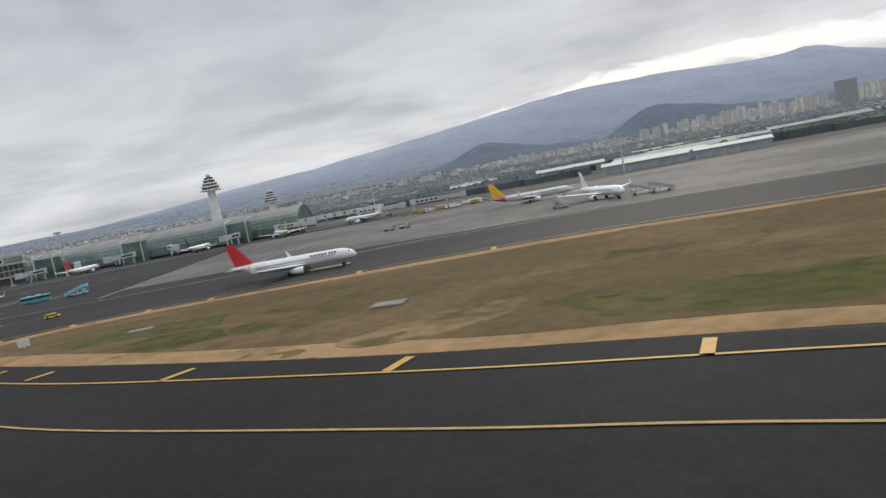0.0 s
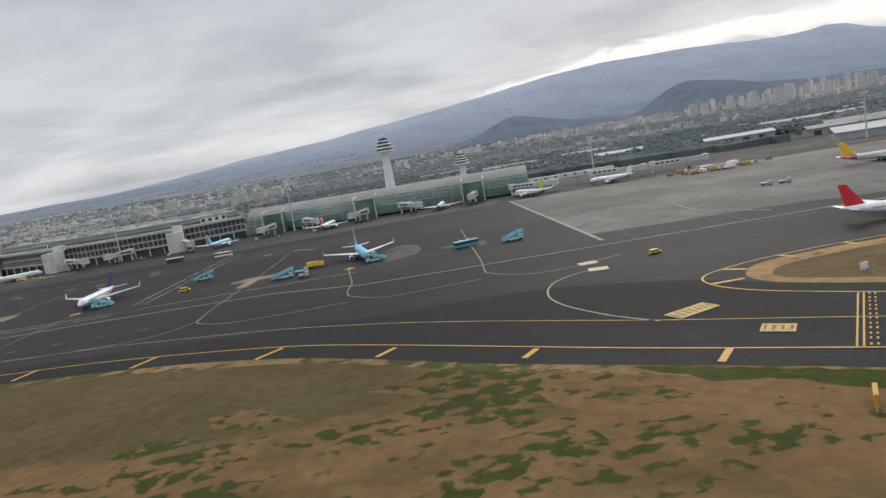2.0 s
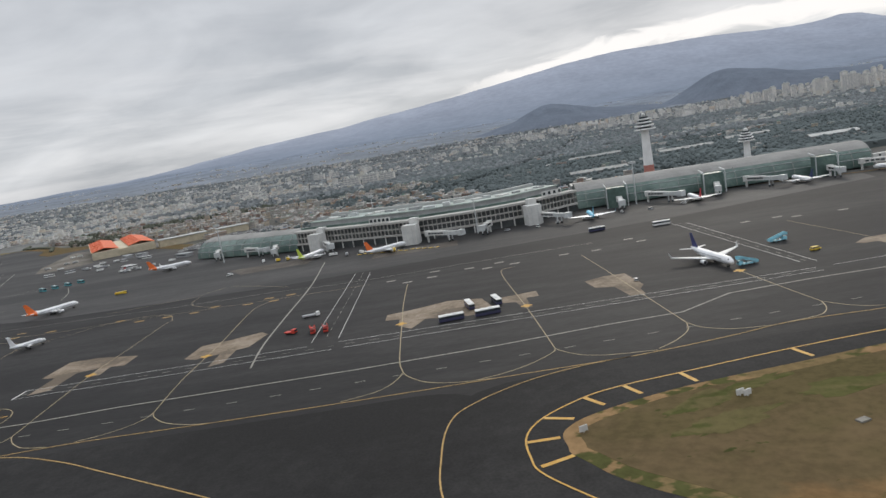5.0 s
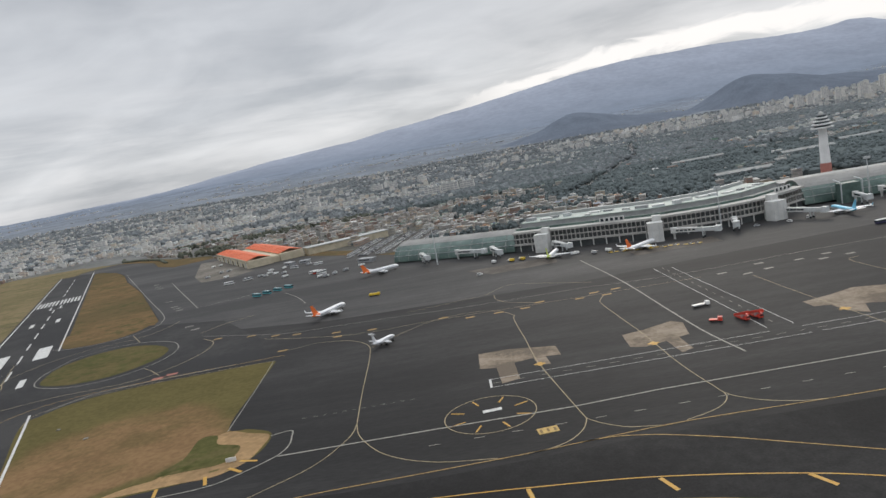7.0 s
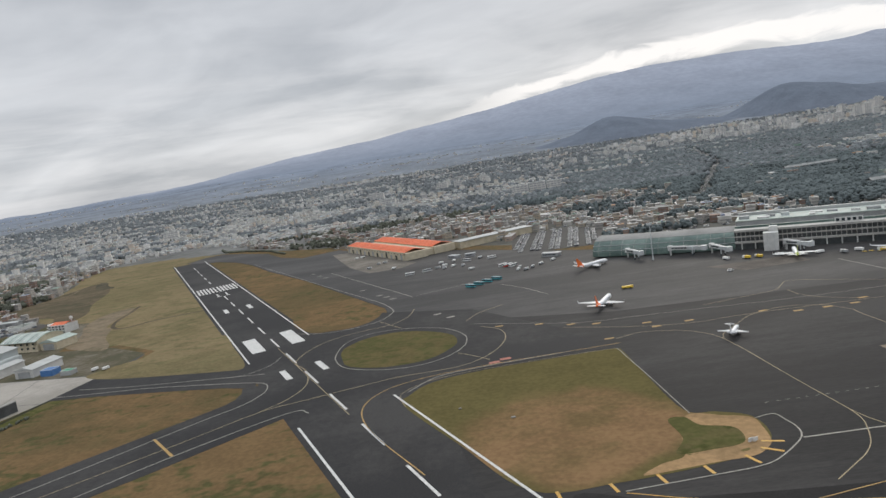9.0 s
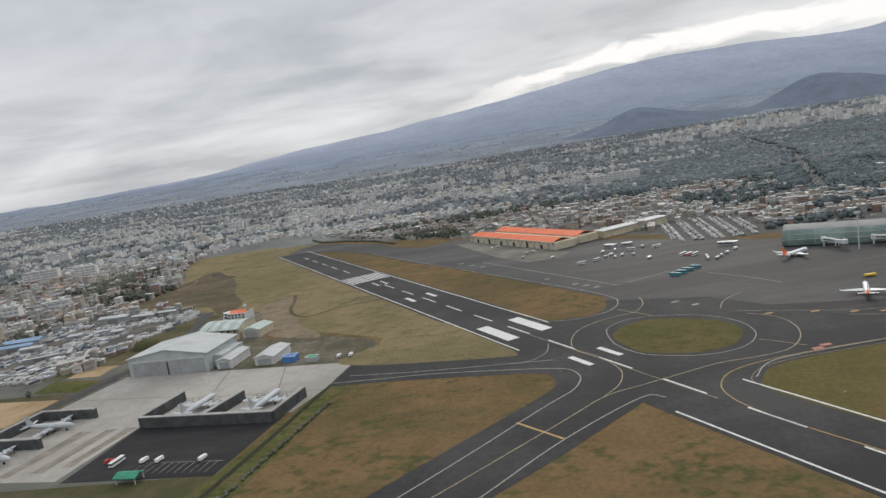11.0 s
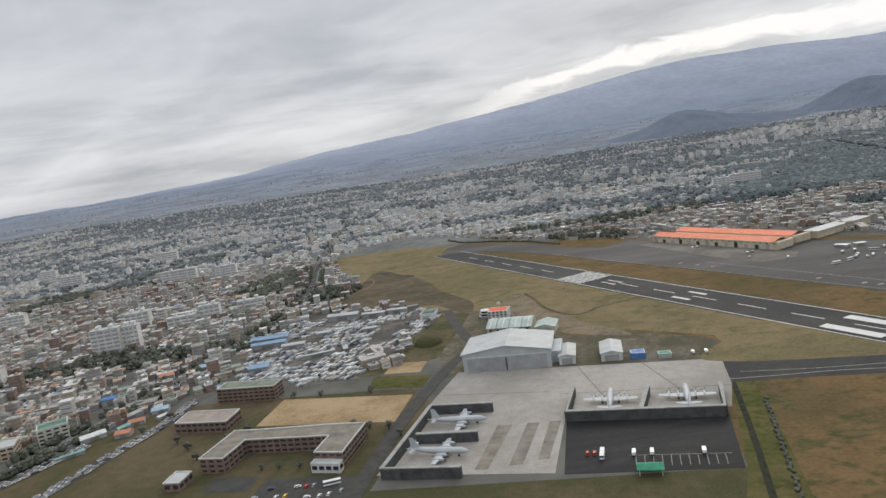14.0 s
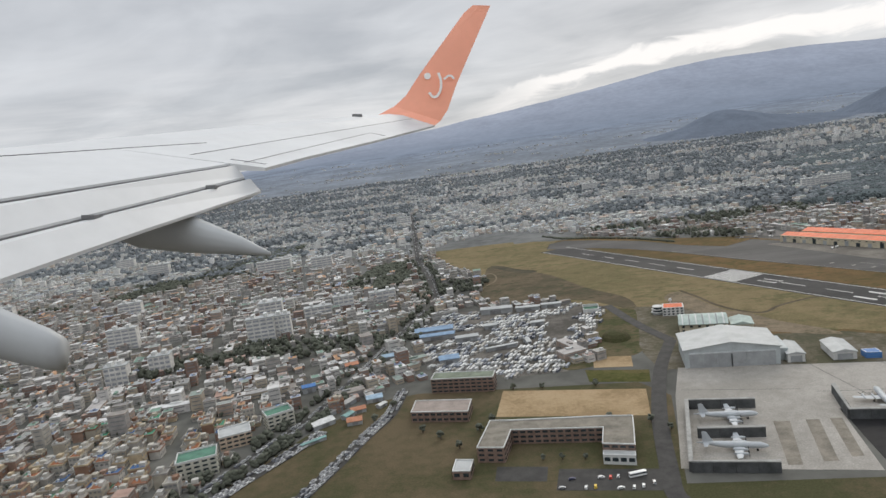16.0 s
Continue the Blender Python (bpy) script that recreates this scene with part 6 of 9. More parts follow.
def ring_at(x, cy, cz, ry, rz, k=16):
    return [(x, cy + ry * math.cos(2 * math.pi * i / k), cz + rz * math.sin(2 * math.pi * i / k)) for i in range(k)]


def blade(bm, root, tip, root_chord, tip_chord, sweep, thick, vertical=False):
    """A wing, tailplane or fin from root to tip, chord along x."""
    r, t = Vector(root), Vector(tip)
    rings = []
    for p, c, th in ((r, root_chord, thick), (t, tip_chord, thick * 0.5)):
        sec = ((0.5, 0), (0.38, 0.5), (0.1, 0.7), (-0.5, 0.05), (-0.5, -0.05), (0.1, -0.5), (0.38, -0.4))
        rings.append([(p.x + a * c, p.y + (b * th if vertical else 0), p.z + (0 if vertical else b * th)) for a, b in sec])
    loft(bm, rings)


def airliner(label, at, heading, L=39.5, span=35.8, body=PAINT_WHITE, tail=PAINT_WHITE, engine=PAINT_WHITE, belly=None, rear=None, title=False, rear_engines=False, tee=False, name="jet_airliner", cat="airliner"):
    """A twin-jet with its nose towards +x, standing on its wheels; sizes in metres, shrunk by FIT to suit the view."""
    S_ = FIT
    a = thing(name, label, cat, (at[0], at[1], 0.07), heading)
    R = 1.95 if L > 30 else 1.35
    cz = R + 1.5

    def add(n, bm, m, lab="", sm=False):
        bmesh.ops.scale(bm, vec=(S_, S_, S_), verts=bm.verts)
        return part(n, bm, m, a, lab, sm)

    f = L / 2
    prof = [(f, 0.12, -0.5), (f - 0.7, 0.55, -0.4), (f - 2, 0.8, -0.2), (f - 4, 0.97, -0.03), (f - 6, 1, 0), (-f * 0.35, 1, 0), (-f * 0.62, 0.82, 0.28), (-f * 0.84, 0.45, 0.75), (-f, 0.12, 1.1)]
    bm = bmesh.new()
    loft(bm, [ring_at(x, 0, cz + o * R * 0.6, R * s, R * s) for x, s, o in prof])
    add("fuselage", bm, body, "", True)
    if rear:
        bm = bmesh.new()
        loft(bm, [ring_at(x, 0, cz + o * R * 0.6, R * s * 1.012, R * s * 1.012) for x, s, o in prof[6:]])
        add("rear_livery", bm, rear, "painted rear fuselage", True)
    if belly:
        bm = bmesh.new()
        loft(bm, [[p for p in ring_at(x, 0, cz + o * R * 0.6, R * s * 1.01, R * s * 1.01)[8:] + ring_at(x, 0, cz + o * R * 0.6, R * s * 1.01, R * s * 1.01)[:1]] for x, s, o in prof[1:7]], closed=False, cap=False)
        add("belly", bm, belly, "paler belly", True)
    # cabin windows and cockpit
    n_ = int(L * 0.9)
    for s in (-1, 1):
        y = s * R * 0.985
        if title and s < 0:
            for i in range(n_):
                bm = bmesh.new()
                x = f * 0.68 - i * (f * 1.28) / n_
                box(bm, x - 0.16, x + 0.16, y - 0.05, y, cz + 0.25, cz + 0.65)
                add("window", bm, DARK_GLASS)
        else:
            bm = bmesh.new()
            box(bm, -f * 0.6, f * 0.69, min(y, y + s * 0.04), max(y, y + s * 0.04), cz + 0.32, cz + 0.6)
            add("window_strip", bm, mat("cabin_window_strip", (0.22, 0.23, 0.24), 0.3, 0.5, 2.2))
    bm = bmesh.new()
    loft(bm, [ring_at(f - 2.0, 0, cz + 0.32 * R, R * 0.66, R * 0.34, 12), ring_at(f - 1.25, 0, cz + 0.16 * R, R * 0.5, R * 0.24, 12)])
    add("cockpit_glass", bm, DARK_GLASS)
    # wings
    sw = span * 0.26
    for s in (-1, 1):
        bm = bmesh.new()
        blade(bm, (f * 0.06, s * R * 0.6, cz - R * 0.55), (f * 0.06 - sw * 0.82, s * span / 2, cz - R * 0.55 + span * 0.045), 7.4 * L / 39.5, 1.7 * L / 39.5, 0, 0.8)
        add("wing", bm, PAINT_PALE if body is not PAINT_BLUE else PAINT_WHITE)
        if not rear_engines:
            bm = bmesh.new()
            x0, y0, z0 = f * 0.06 - sw * 0.05 + 1.6, s * span * 0.155, cz - R * 0.55 - 1.05
            loft(bm, [ring_at(x0 + dx, y0, z0, r, r, 14) for dx, r in ((2.2, 0.95), (1.9, 1.08), (0.6, 1.1), (-1.2, 0.9), (-2.0, 0.7))])
            e_ = add("engine", bm, engine, "", True)
            bm = bmesh.new()
            loft(bm, [ring_at(x0 + dx, y0, z0, r, r, 14) for dx, r in ((2.23, 0.82), (2.0, 0.8))])
            bmesh.ops.scale(bm, vec=(S_, S_, S_), verts=bm.verts)
            part("intake", bm, ENGINE_DARK, e_)
            if L > 36:
                bm = bmesh.new()
                tip = (f * 0.06 - sw * 0.82, s * span / 2, cz - R * 0.55 + span * 0.045)
                blade(bm, tip, (tip[0] - 1.2, tip[1] + s * 0.3, tip[2] + 2.2), 1.6, 0.6, 0, 0.15, True)
                add("winglet", bm, body)
        else:
            bm = bmesh.new()
            loft(bm, [ring_at(-f * 0.5 + dx, s * (R + 0.75), cz + 0.5, r, r, 12) for dx, r in ((1.8, 0.6), (1.3, 0.7), (-1.0, 0.62), (-1.6, 0.45))])
            add("engine", bm, engine, "", True)
        bm = bmesh.new()
        zt = cz + (6.0 if tee else 0.9)
        blade(bm, (-f * (0.86 if tee else 0.8), s * 0.2, zt), (-f * 0.93, s * span * (0.16 if tee else 0.2), zt + 0.4), 3.6 * L / 39.5, 1.5 * L / 39.5, 0, 0.35)
        add("tailplane", bm, PAINT_PALE if body is not PAINT_BLUE else PAINT_WHITE)
    bm = bmesh.new()
    h = 7.2 * L / 39.5 if not tee else 6.0
    blade(bm, (-f * 0.76, 0, cz + R * 0.75), (-f * 0.95, 0, cz + R * 0.75 + h), 6.4 * L / 39.5, 2.5 * L / 39.5, 0, 0.4, True)
    add("tail_fin", bm, tail, "coloured tail fin" if tail is not PAINT_WHITE else "")
    # undercarriage
    for x, y in ((f * 0.78, 0), (-f * 0.05, -2.6), (-f * 0.05, 2.6)):
        bm = bmesh.new()
        rod(bm, (x, y, 0.5), (x, y, cz - R * 0.5), 0.16)
        leg = add("gear_leg", bm, STEEL)
        for s in (-1, 1):
            bm = bmesh.new()
            rod(bm, (x, y + s * 0.22, 0.5), (x, y + s * 0.55, 0.5), 0.5, 12)
            bmesh.ops.scale(bm, vec=(S_, S_, S_), verts=bm.verts)
            part("wheel", bm, RUBBER, leg)
    if title:
        # name band on the side as plain dark bars
        for i in range(9):
            bm = bmesh.new()
            x = f * 0.30 + i * 0.9 - (0.0 if i < 6 else -0.4)
            if i in (0, 1, 2, 3, 4, 5, 6, 7, 8):
                box(bm, x, x + 0.62, -R * 0.93, -R * 0.9, cz + 0.82, cz + 1.4)
            for v in bm.verts:
                v.co.y = -math.sqrt(max(0.1, (R * 1.006) ** 2 - (v.co.z - cz) ** 2)) - (0.03 if v.co.y < -R * 0.91 else 0)
            add("name_bar", bm, mat("dark_letter_paint", (0.10, 0.06, 0.07), 0.5, 0.1, 1.0), "dark bar of the name")
    return a


airliner("white jet airliner with a red tail fin taxiing", (-15.1, 78.6), -4, 39.5, 34.3, tail=PAINT_RED, title=True)
airliner("long white airliner with a striped yellow and red tail", (22, 139.5), -6, 44.5, 34.1, body=PAINT_PALE, tail=PAINT_YEL, rear=mat("striped_red_paint", (0.42, 0.12, 0.16), 0.4, 0.3, 0.5))
airliner("white jet airliner parked with boarding stairs", (29.4, 109), -78, 39.5, 34.3)
airliner("sky-blue jet airliner parked on the apron", (-87.4, 120), -75, 39.5, 34.3, body=PAINT_BLUE, tail=PAINT_BLUE, belly=PAINT_WHITE)
airliner("white jet airliner parked nose out on its stand", (-136.2, 117.2), -84, 39.5, 34.3, tail=PAINT_NAVY)
airliner("white jet airliner with an orange tail taxiing", (-301.5, 180), 62, 39.5, 34.3, tail=PAINT_ORANGE, rear=PAINT_ORANGE)
airliner("small white jet with engines on the rear fuselage", (-281.4, 137), 55, 19.5, 17.0, rear_engines=True, tee=True, name="regional_jet", cat="jet")
GATE = "jet airliners parked at the gates"
for lab, x, y, h, kw in (("white airliner with a lime tail at its gate", -231, 208, 68, dict(tail=PAINT_LIME, rear=PAINT_LIME)),
                         ("white airliner with an orange stripe at its gate", -205, 196, 40, dict(tail=PAINT_ORANGE)),
                         ("white airliner with an orange tail at the west gate", -292, 240, 30, dict(tail=PAINT_ORANGE, rear=PAINT_ORANGE)),
                         ("sky-blue airliner at its gate", -141, 197, 85, dict(body=PAINT_BLUE, tail=PAINT_BLUE, belly=PAINT_WHITE)),
                         ("white airliner with a red tail at its gate", -108, 199, 84, dict(tail=PAINT_RED)),
                         ("white airliner with a dark tail at its gate", -73, 202, 84, dict(tail=PAINT_NAVY)),
                         ("white airliner with a lime tail at the far gate", -46, 197, 118, dict(tail=PAINT_LIME)),
                         ("white airliner at the far gate", -21, 198, 160, dict(L=33.0, span=30.0))):
    airliner(lab, (x, y), h, **kw)["group"] = GATE


def patrol_plane(at, heading):
    a = thing("patrol_aircraft", "grey four-propeller patrol aircraft in a walled pen", "aircraft", (at[0], at[1], 0.07), heading, "patrol aircraft in the pens")

    def add(n, bm, m, lab="", sm=False):
        bmesh.ops.scale(bm, vec=(U, U, U), verts=bm.verts)
        return part(n, bm, m, a, lab, sm)

    cz = 3.2
    bm = bmesh.new()
    loft(bm, [ring_at(x, 0, cz + o, r, r) for x, r, o in ((16.5, 0.3, -0.3), (15, 1.1, -0.15), (12.5, 1.7, 0), (-4, 1.75, 0), (-10, 1.3, 0.4), (-14.5, 0.55, 0.8), (-18.5, 0.18, 0.9))])
    add("fuselage", bm, PAINT_GREY, "", True)
    for s in (-1, 1):
        bm = bmesh.new()
        blade(bm, (2.2, s * 1.0, cz - 0.9), (1.6, s * 15.2, cz - 0.2), 5.6, 2.3, 0, 0.7)
        add("wing", bm, PAINT_GREY)
        bm = bmesh.new()
        blade(bm, (-13.6, s * 0.2, cz + 0.9), (-14.0, s * 6.4, cz + 1.5), 3.4, 1.6, 0, 0.3)
        add("tailplane", bm, PAINT_GREY)
        for y in (4.6, 9.4):
            bm = bmesh.new()
            loft(bm, [ring_at(x, s * y, cz - 0.35, r * 0.8, r, 12) for x, r in ((6.4, 0.3), (6.0, 0.65), (4.0, 0.8), (0.5, 0.6), (-1.0, 0.25))])
            e_ = add("engine_nacelle", bm, PAINT_GREY, "", True)
            for k in range(4):
                bm = bmesh.new()
                c, q = math.cos(math.pi * k / 2 + 0.4), math.sin(math.pi * k / 2 + 0.4)
                rod(bm, (6.3, s * y, cz - 0.35), (6.3, s * y + 2.0 * c, cz - 0.35 + 2.0 * q), 0.12, 5)
                bmesh.ops.scale(bm, vec=(U, U, U), verts=bm.verts)
                part("propeller_blade", bm, RUBBER, e_)
    bm = bmesh.new()
    blade(bm, (-12.6, 0, cz + 1.0), (-14.6, 0, cz + 7.0), 5.6, 2.4, 0, 0.35, True)
    add("tail_fin", bm, PAINT_GREY)
    for x, y in ((11, 0), (1.5, -4.6), (1.5, 4.6)):
        bm = bmesh.new()
        rod(bm, (x, y - 0.4, 0.55), (x, y + 0.4, 0.55), 0.55, 10)
        rod(bm, (x, y, 0.5), (x, y, cz - 0.6), 0.15)
        add("undercarriage", bm, RUBBER)
    return a


for x, y, h in ((-539.5, 160.5, -10), (-544.5, 142.4, -16), (-496.5, 160.6, 76), (-476.4, 156.6, 76)):
    patrol_plane((x, y), h)

# ---- vehicles ----
V_WHITE = mat("white_vehicle_paint", (0.72, 0.72, 0.70), 0.4, 0.08, 1.5)
V_BLUE = mat("pale_blue_vehicle_paint", (0.24, 0.52, 0.62), 0.45, 0.15, 1.5)
V_TEAL = mat("teal_vehicle_paint", (0.08, 0.32, 0.36), 0.45, 0.15, 1.5)
V_OCHRE = mat("ochre_vehicle_paint", (0.40, 0.28, 0.10), 0.5, 0.15, 1.5)
V_YELLOW = mat("yellow_vehicle_paint", (0.70, 0.48, 0.05), 0.45, 0.1, 1.5)
V_TEALROOF = mat("dull_teal_roof_paint", (0.13, 0.30, 0.33), 0.5, 0.15, 1.5)
V_RED = mat("red_vehicle_paint", (0.55, 0.06, 0.04), 0.4, 0.1, 1.5)
V_NAVY = mat("navy_vehicle_paint", (0.05, 0.05, 0.10), 0.4, 0.1, 1.5)
V_SILVER = mat("silver_vehicle_paint", (0.40, 0.41, 0.42), 0.35, 0.1, 1.5, metal=0.3)


def wheels(a, xs_, half, r):
    for x in xs_:
        for s in (-1, 1):
            bm = bmesh.new()
            rod(bm, (x, s * half - 0.12, r), (x, s * half + 0.12, r), r, 10)
            bmesh.ops.scale(bm, vec=(FIT, FIT, FIT), verts=bm.verts)
            part("wheel", bm, RUBBER, a)


def vpart(a, n, m, boxes, lab="", taper=0.0):
    bm = bmesh.new()
    for b in boxes:
        box(bm, *b, taper)
    bmesh.ops.scale(bm, vec=(FIT, FIT, FIT), verts=bm.verts)
    return part(n, bm, m, a, lab)


def bus(at, heading, paint, roof, label):
    a = thing("apron_bus", label, "bus", (*at, GROUND_TOP), heading, "buses on the apron")
    vpart(a, "body", paint, [(-5.6, 5.6, -1.35, 1.35, 0.35, 1.5)])
    vpart(a, "window_band", DARK_GLASS, [(-5.55, 5.62, -1.32, 1.32, 1.5, 2.6)])
    vpart(a, "roof", roof, [(-5.6, 5.6, -1.35, 1.35, 2.6, 3.0)], "", 0.08)
    for x in (-3, 0.5):
        vpart(a, "roof_unit", V_WHITE, [(x, x + 1.6, -0.7, 0.7, 3.0, 3.25)])
    wheels(a, (-3.4, 3.4), 1.15, 0.48)
    return a


def stair_truck(at, heading, paint=None, label="pale blue boarding-stairs truck"):
    paint = paint or V_BLUE
    a = thing("stair_truck", label, "stair truck", (*at, GROUND_TOP), heading, "boarding stairs on the apron")
    vpart(a, "chassis", paint, [(-4.2, 4.4, -1.1, 1.1, 0.5, 0.95)])
    vpart(a, "cab", paint, [(2.6, 4.6, -1.1, 1.1, 0.95, 2.3)], "", 0.1)
    vpart(a, "cab_glass", DARK_GLASS, [(4.45, 4.62, -0.9, 0.9, 1.5, 2.1)])
    bm = bmesh.new()
    k = 11
    for i in range(k):
        x0 = -4.6 + 7.6 * i / k
        box(bm, x0, x0 + 0.75, -0.95, 0.95, 0.7 + 2.6 * i / k, 0.85 + 2.6 * i / k)
    bmesh.ops.scale(bm, vec=(FIT, FIT, FIT), verts=bm.verts)
    part("steps", bm, STEEL, a)
    for s in (-1, 1):
        bm = bmesh.new()
        loft(bm, [[(x, s * 1.05 - 0.06, z), (x, s * 1.05 + 0.06, z), (x, s * 1.05 + 0.06, z + 1.2), (x, s * 1.05 - 0.06, z + 1.2)] for x, z in ((-4.8, 0.6), (3.2, 3.2), (5.0, 3.3))])
        bmesh.ops.scale(bm, vec=(FIT, FIT, FIT), verts=bm.verts)
        part("side_rail", bm, paint, a)
    vpart(a, "landing", paint, [(3.0, 5.0, -1.05, 1.05, 3.1, 3.3)])
    for x in (0.5, 2.8):
        vpart(a, "strut", STEEL, [(x, x + 0.15, -0.9, 0.9, 0.9, 1.6 + 0.33 * (x + 2))])
    wheels(a, (-2.6, 3.2), 1.0, 0.45)
    return a


def van(at, heading, paint, label, L=4.8, h=1.9, category="van", name="van", group="service vehicles", z=GROUND_TOP):
    a = thing(name, label, category, (*at, z), heading, group)
    vpart(a, "body", paint, [(-L / 2, L / 2, -0.9, 0.9, 0.3, h * 0.55)])
    vpart(a, "cabin_glass", DARK_GLASS, [(-L * 0.42, L * 0.3, -0.86, 0.86, h * 0.55, h * 0.88)], "", 0.12)
    vpart(a, "roof", paint, [(-L * 0.40, L * 0.26, -0.76, 0.76, h * 0.88, h)], "", 0.05)
    wheels(a, (-L * 0.3, L * 0.3), 0.8, 0.34)
    return a


def truck(at, heading, cab, load, label, L=8.0, h=2.8, category="truck", name="service_truck"):
    a = thing(name, label, category, (*at, GROUND_TOP), heading, "service vehicles")
    vpart(a, "chassis", RUBBER, [(-L / 2, L / 2, -1.0, 1.0, 0.5, 0.8)])
    vpart(a, "cab", cab, [(L / 2 - 2.0, L / 2, -1.15, 1.15, 0.6, 2.4)], "", 0.08)
    vpart(a, "windscreen", DARK_GLASS, [(L / 2 - 0.12, L / 2 + 0.03, -0.95, 0.95, 1.4, 2.2)])
    vpart(a, "load_body", load, [(-L / 2, L / 2 - 2.3, -1.2, 1.2, 0.8, h)])
    wheels(a, (-L * 0.32, L * 0.33), 1.0, 0.5)
    return a


def dolly(at, heading):
    a = thing("baggage_dolly", "flat yellow baggage dolly on the apron", "dolly", (*at, GROUND_TOP), heading, "baggage dollies")
    vpart(a, "deck", V_YELLOW, [(-1.7, 1.7, -0.8, 0.8, 0.45, 0.6)])
    vpart(a, "rail", STEEL, [(-1.7, -1.6, -0.8, 0.8, 0.6, 1.5)])
    wheels(a, (-1.2, 1.2), 0.6, 0.25)
    return a


for x, y, h in ((-186, 104.6, 8), (-179.7, 104.8, 8)):
    bus((x, y), h, V_NAVY, V_WHITE, "dark bus with a white roof parked on the apron")
for x, y, h in ((-182.6, 111.6, 100), (-177.6, 112, 100)):
    bus((x, y), h, V_NAVY, V_WHITE, "dark bus with a white roof parked on the apron")
bus((-68, 112), 20, V_TEAL, V_BLUE, "teal airport bus parked on the apron")
bus((-145, 172.6), 5, V_NAVY, V_WHITE, "dark-windowed white airport bus before the terminal")
bus((-129.5, 166), 0, V_WHITE, V_WHITE, "white bus driving before the terminal")
for x, y, h, k in ((-132.2, 111, 185, 0), (-84, 112.6, 200, 0), (-119.6, 125.4, 5, 0), (-99.8, 109.6, 10, 0), (-60, 110.5, 10, 0)):
    stair_truck((x, y), h)
for x, y, h in ((22, 105.5, 120), (34.6, 103.6, 170), (36.6, 100.8, 170)):
    stair_truck((x, y), h, V_SILVER, "dark steel boarding stairs beside the white airliner")
for x, y, h in ((-211.6, 111.6, -80), (-209.2, 111.4, -80)):
    stair_truck((x, y), h, V_RED, "red boarding-stairs truck parked in the lane")
truck((-214.4, 124, ), 8, V_WHITE, V_SILVER, "white flatbed truck on the apron", 9, 1.5)
truck((-216, 112.8), -25, V_RED, V_RED, "low red ground equipment", 6, 1.2)
van((-118.6, 113.6), 10, V_YELLOW, "yellow service van on the apron")
van((-45.5, 79.6), 20, V_YELLOW, "yellow service van beside the taxiway line", 4.2, 1.4)
truck((-95.6, 117.3), 5, V_YELLOW, V_YELLOW, "yellow service truck beside the blue airliner")
truck((-97.2, 112.8), 8, V_SILVER, V_BLUE, "baggage loader beside the boarding stairs", 6, 1.4)
truck((-95.6, 107.2), 12, V_SILVER, V_SILVER, "grey ground power unit", 4.5, 1.6)
truck((-290, 197), 0, V_YELLOW, V_YELLOW, "yellow tanker truck crossing the apron", 9, 2.2)
van((-256, 200), 0, V_WHITE, "white service van crossing the apron")
van((-152, 112), 80, V_SILVER, "dark tug on the apron", 3.6, 1.3)
for x, y, h in ((-7.8, 129, -20), (-4.6, 128, -20)):
    truck((x, y), h, V_SILVER, V_SILVER, "dark baggage tractor with a low cart", 5.5, 1.5)
rng = random.Random(21)
for i in range(26):
    x, y = rng.uniform(2, 16), rng.uniform(160, 186)
    (truck if i % 3 else van)((x - 12 + i * 0.75, 177 + (y - 160) * 0.45 + i * 0.12), rng.uniform(-20, 20), *((V_WHITE, rng.choice((V_WHITE, V_OCHRE, V_SILVER, V_SILVER)), "parked service truck at the apron edge") if i % 3 else (V_OCHRE, "parked ochre service van at the apron edge")))
for i in range(14):
    dolly((-214 + 1.9 * i, 199 - 0.75 * i + rng.uniform(-0.8, 0.8)), rng.uniform(-30, 30))
for i in range(10):
    truck((-250 + 5.2 * i * 1.0 + rng.uniform(-1, 1), 219 - 2.6 * i + rng.uniform(-1.5, 1.5)), rng.uniform(0, 180), V_WHITE, rng.choice((V_WHITE, V_SILVER, V_YELLOW)), "white service truck parked before the terminal", 7, 2.6)
for i in range(8):
    van((-168 + 9 * i + rng.uniform(-2, 2), 198 + rng.uniform(-2, 3)), rng.uniform(0, 180), rng.choice((V_WHITE, V_SILVER)), "service van before the terminal")
# west apron
for x, y in ((-339.4, 236), (-336.2, 238.6), (-332.7, 241.2), (-329, 243.7)):
    bus((x, y), -39, V_TEAL, V_TEALROOF, "dull teal bus in a close parked row")
for i in range(3):
    bus((-324.4 + 2 * i, 271.5 - 1.9 * i), 40, V_RED if i == 1 else V_WHITE, V_WHITE, "red and white airport bus on the west apron" if i == 1 else "white airport bus parked on the west apron")
bus((-366, 284), 12, V_WHITE, V_WHITE, "white bus on the west apron")
bus((-358.2, 287), 30, V_WHITE, V_SILVER, "white bus on the west apron")
bus((-327.6, 298), 15, V_WHITE, V_WHITE, "white bus on the west apron")
bus((-339.6, 300), -30, V_WHITE, V_SILVER, "white bus on the west apron")
for x, y in ((-353.3, 290.9), (-350, 295), (-350.1, 287.5), (-346, 290), (-341.5, 287.4), (-333, 303), (-345.7, 305), (-352, 304), (-319, 257), (-316, 254.5), (-313, 258), (-318, 261), (-309, 262), (-303, 268), (-337.9, 275), (-375.6, 309), (-385.8, 332), (-382.5, 334), (-389.4, 321), (-402.6, 367.2), (-399.2, 368.5)):
    truck((x, y), rng.uniform(40, 80), V_WHITE, rng.choice((V_WHITE, V_SILVER)), "white service truck parked on the west apron", 7, 2.6)
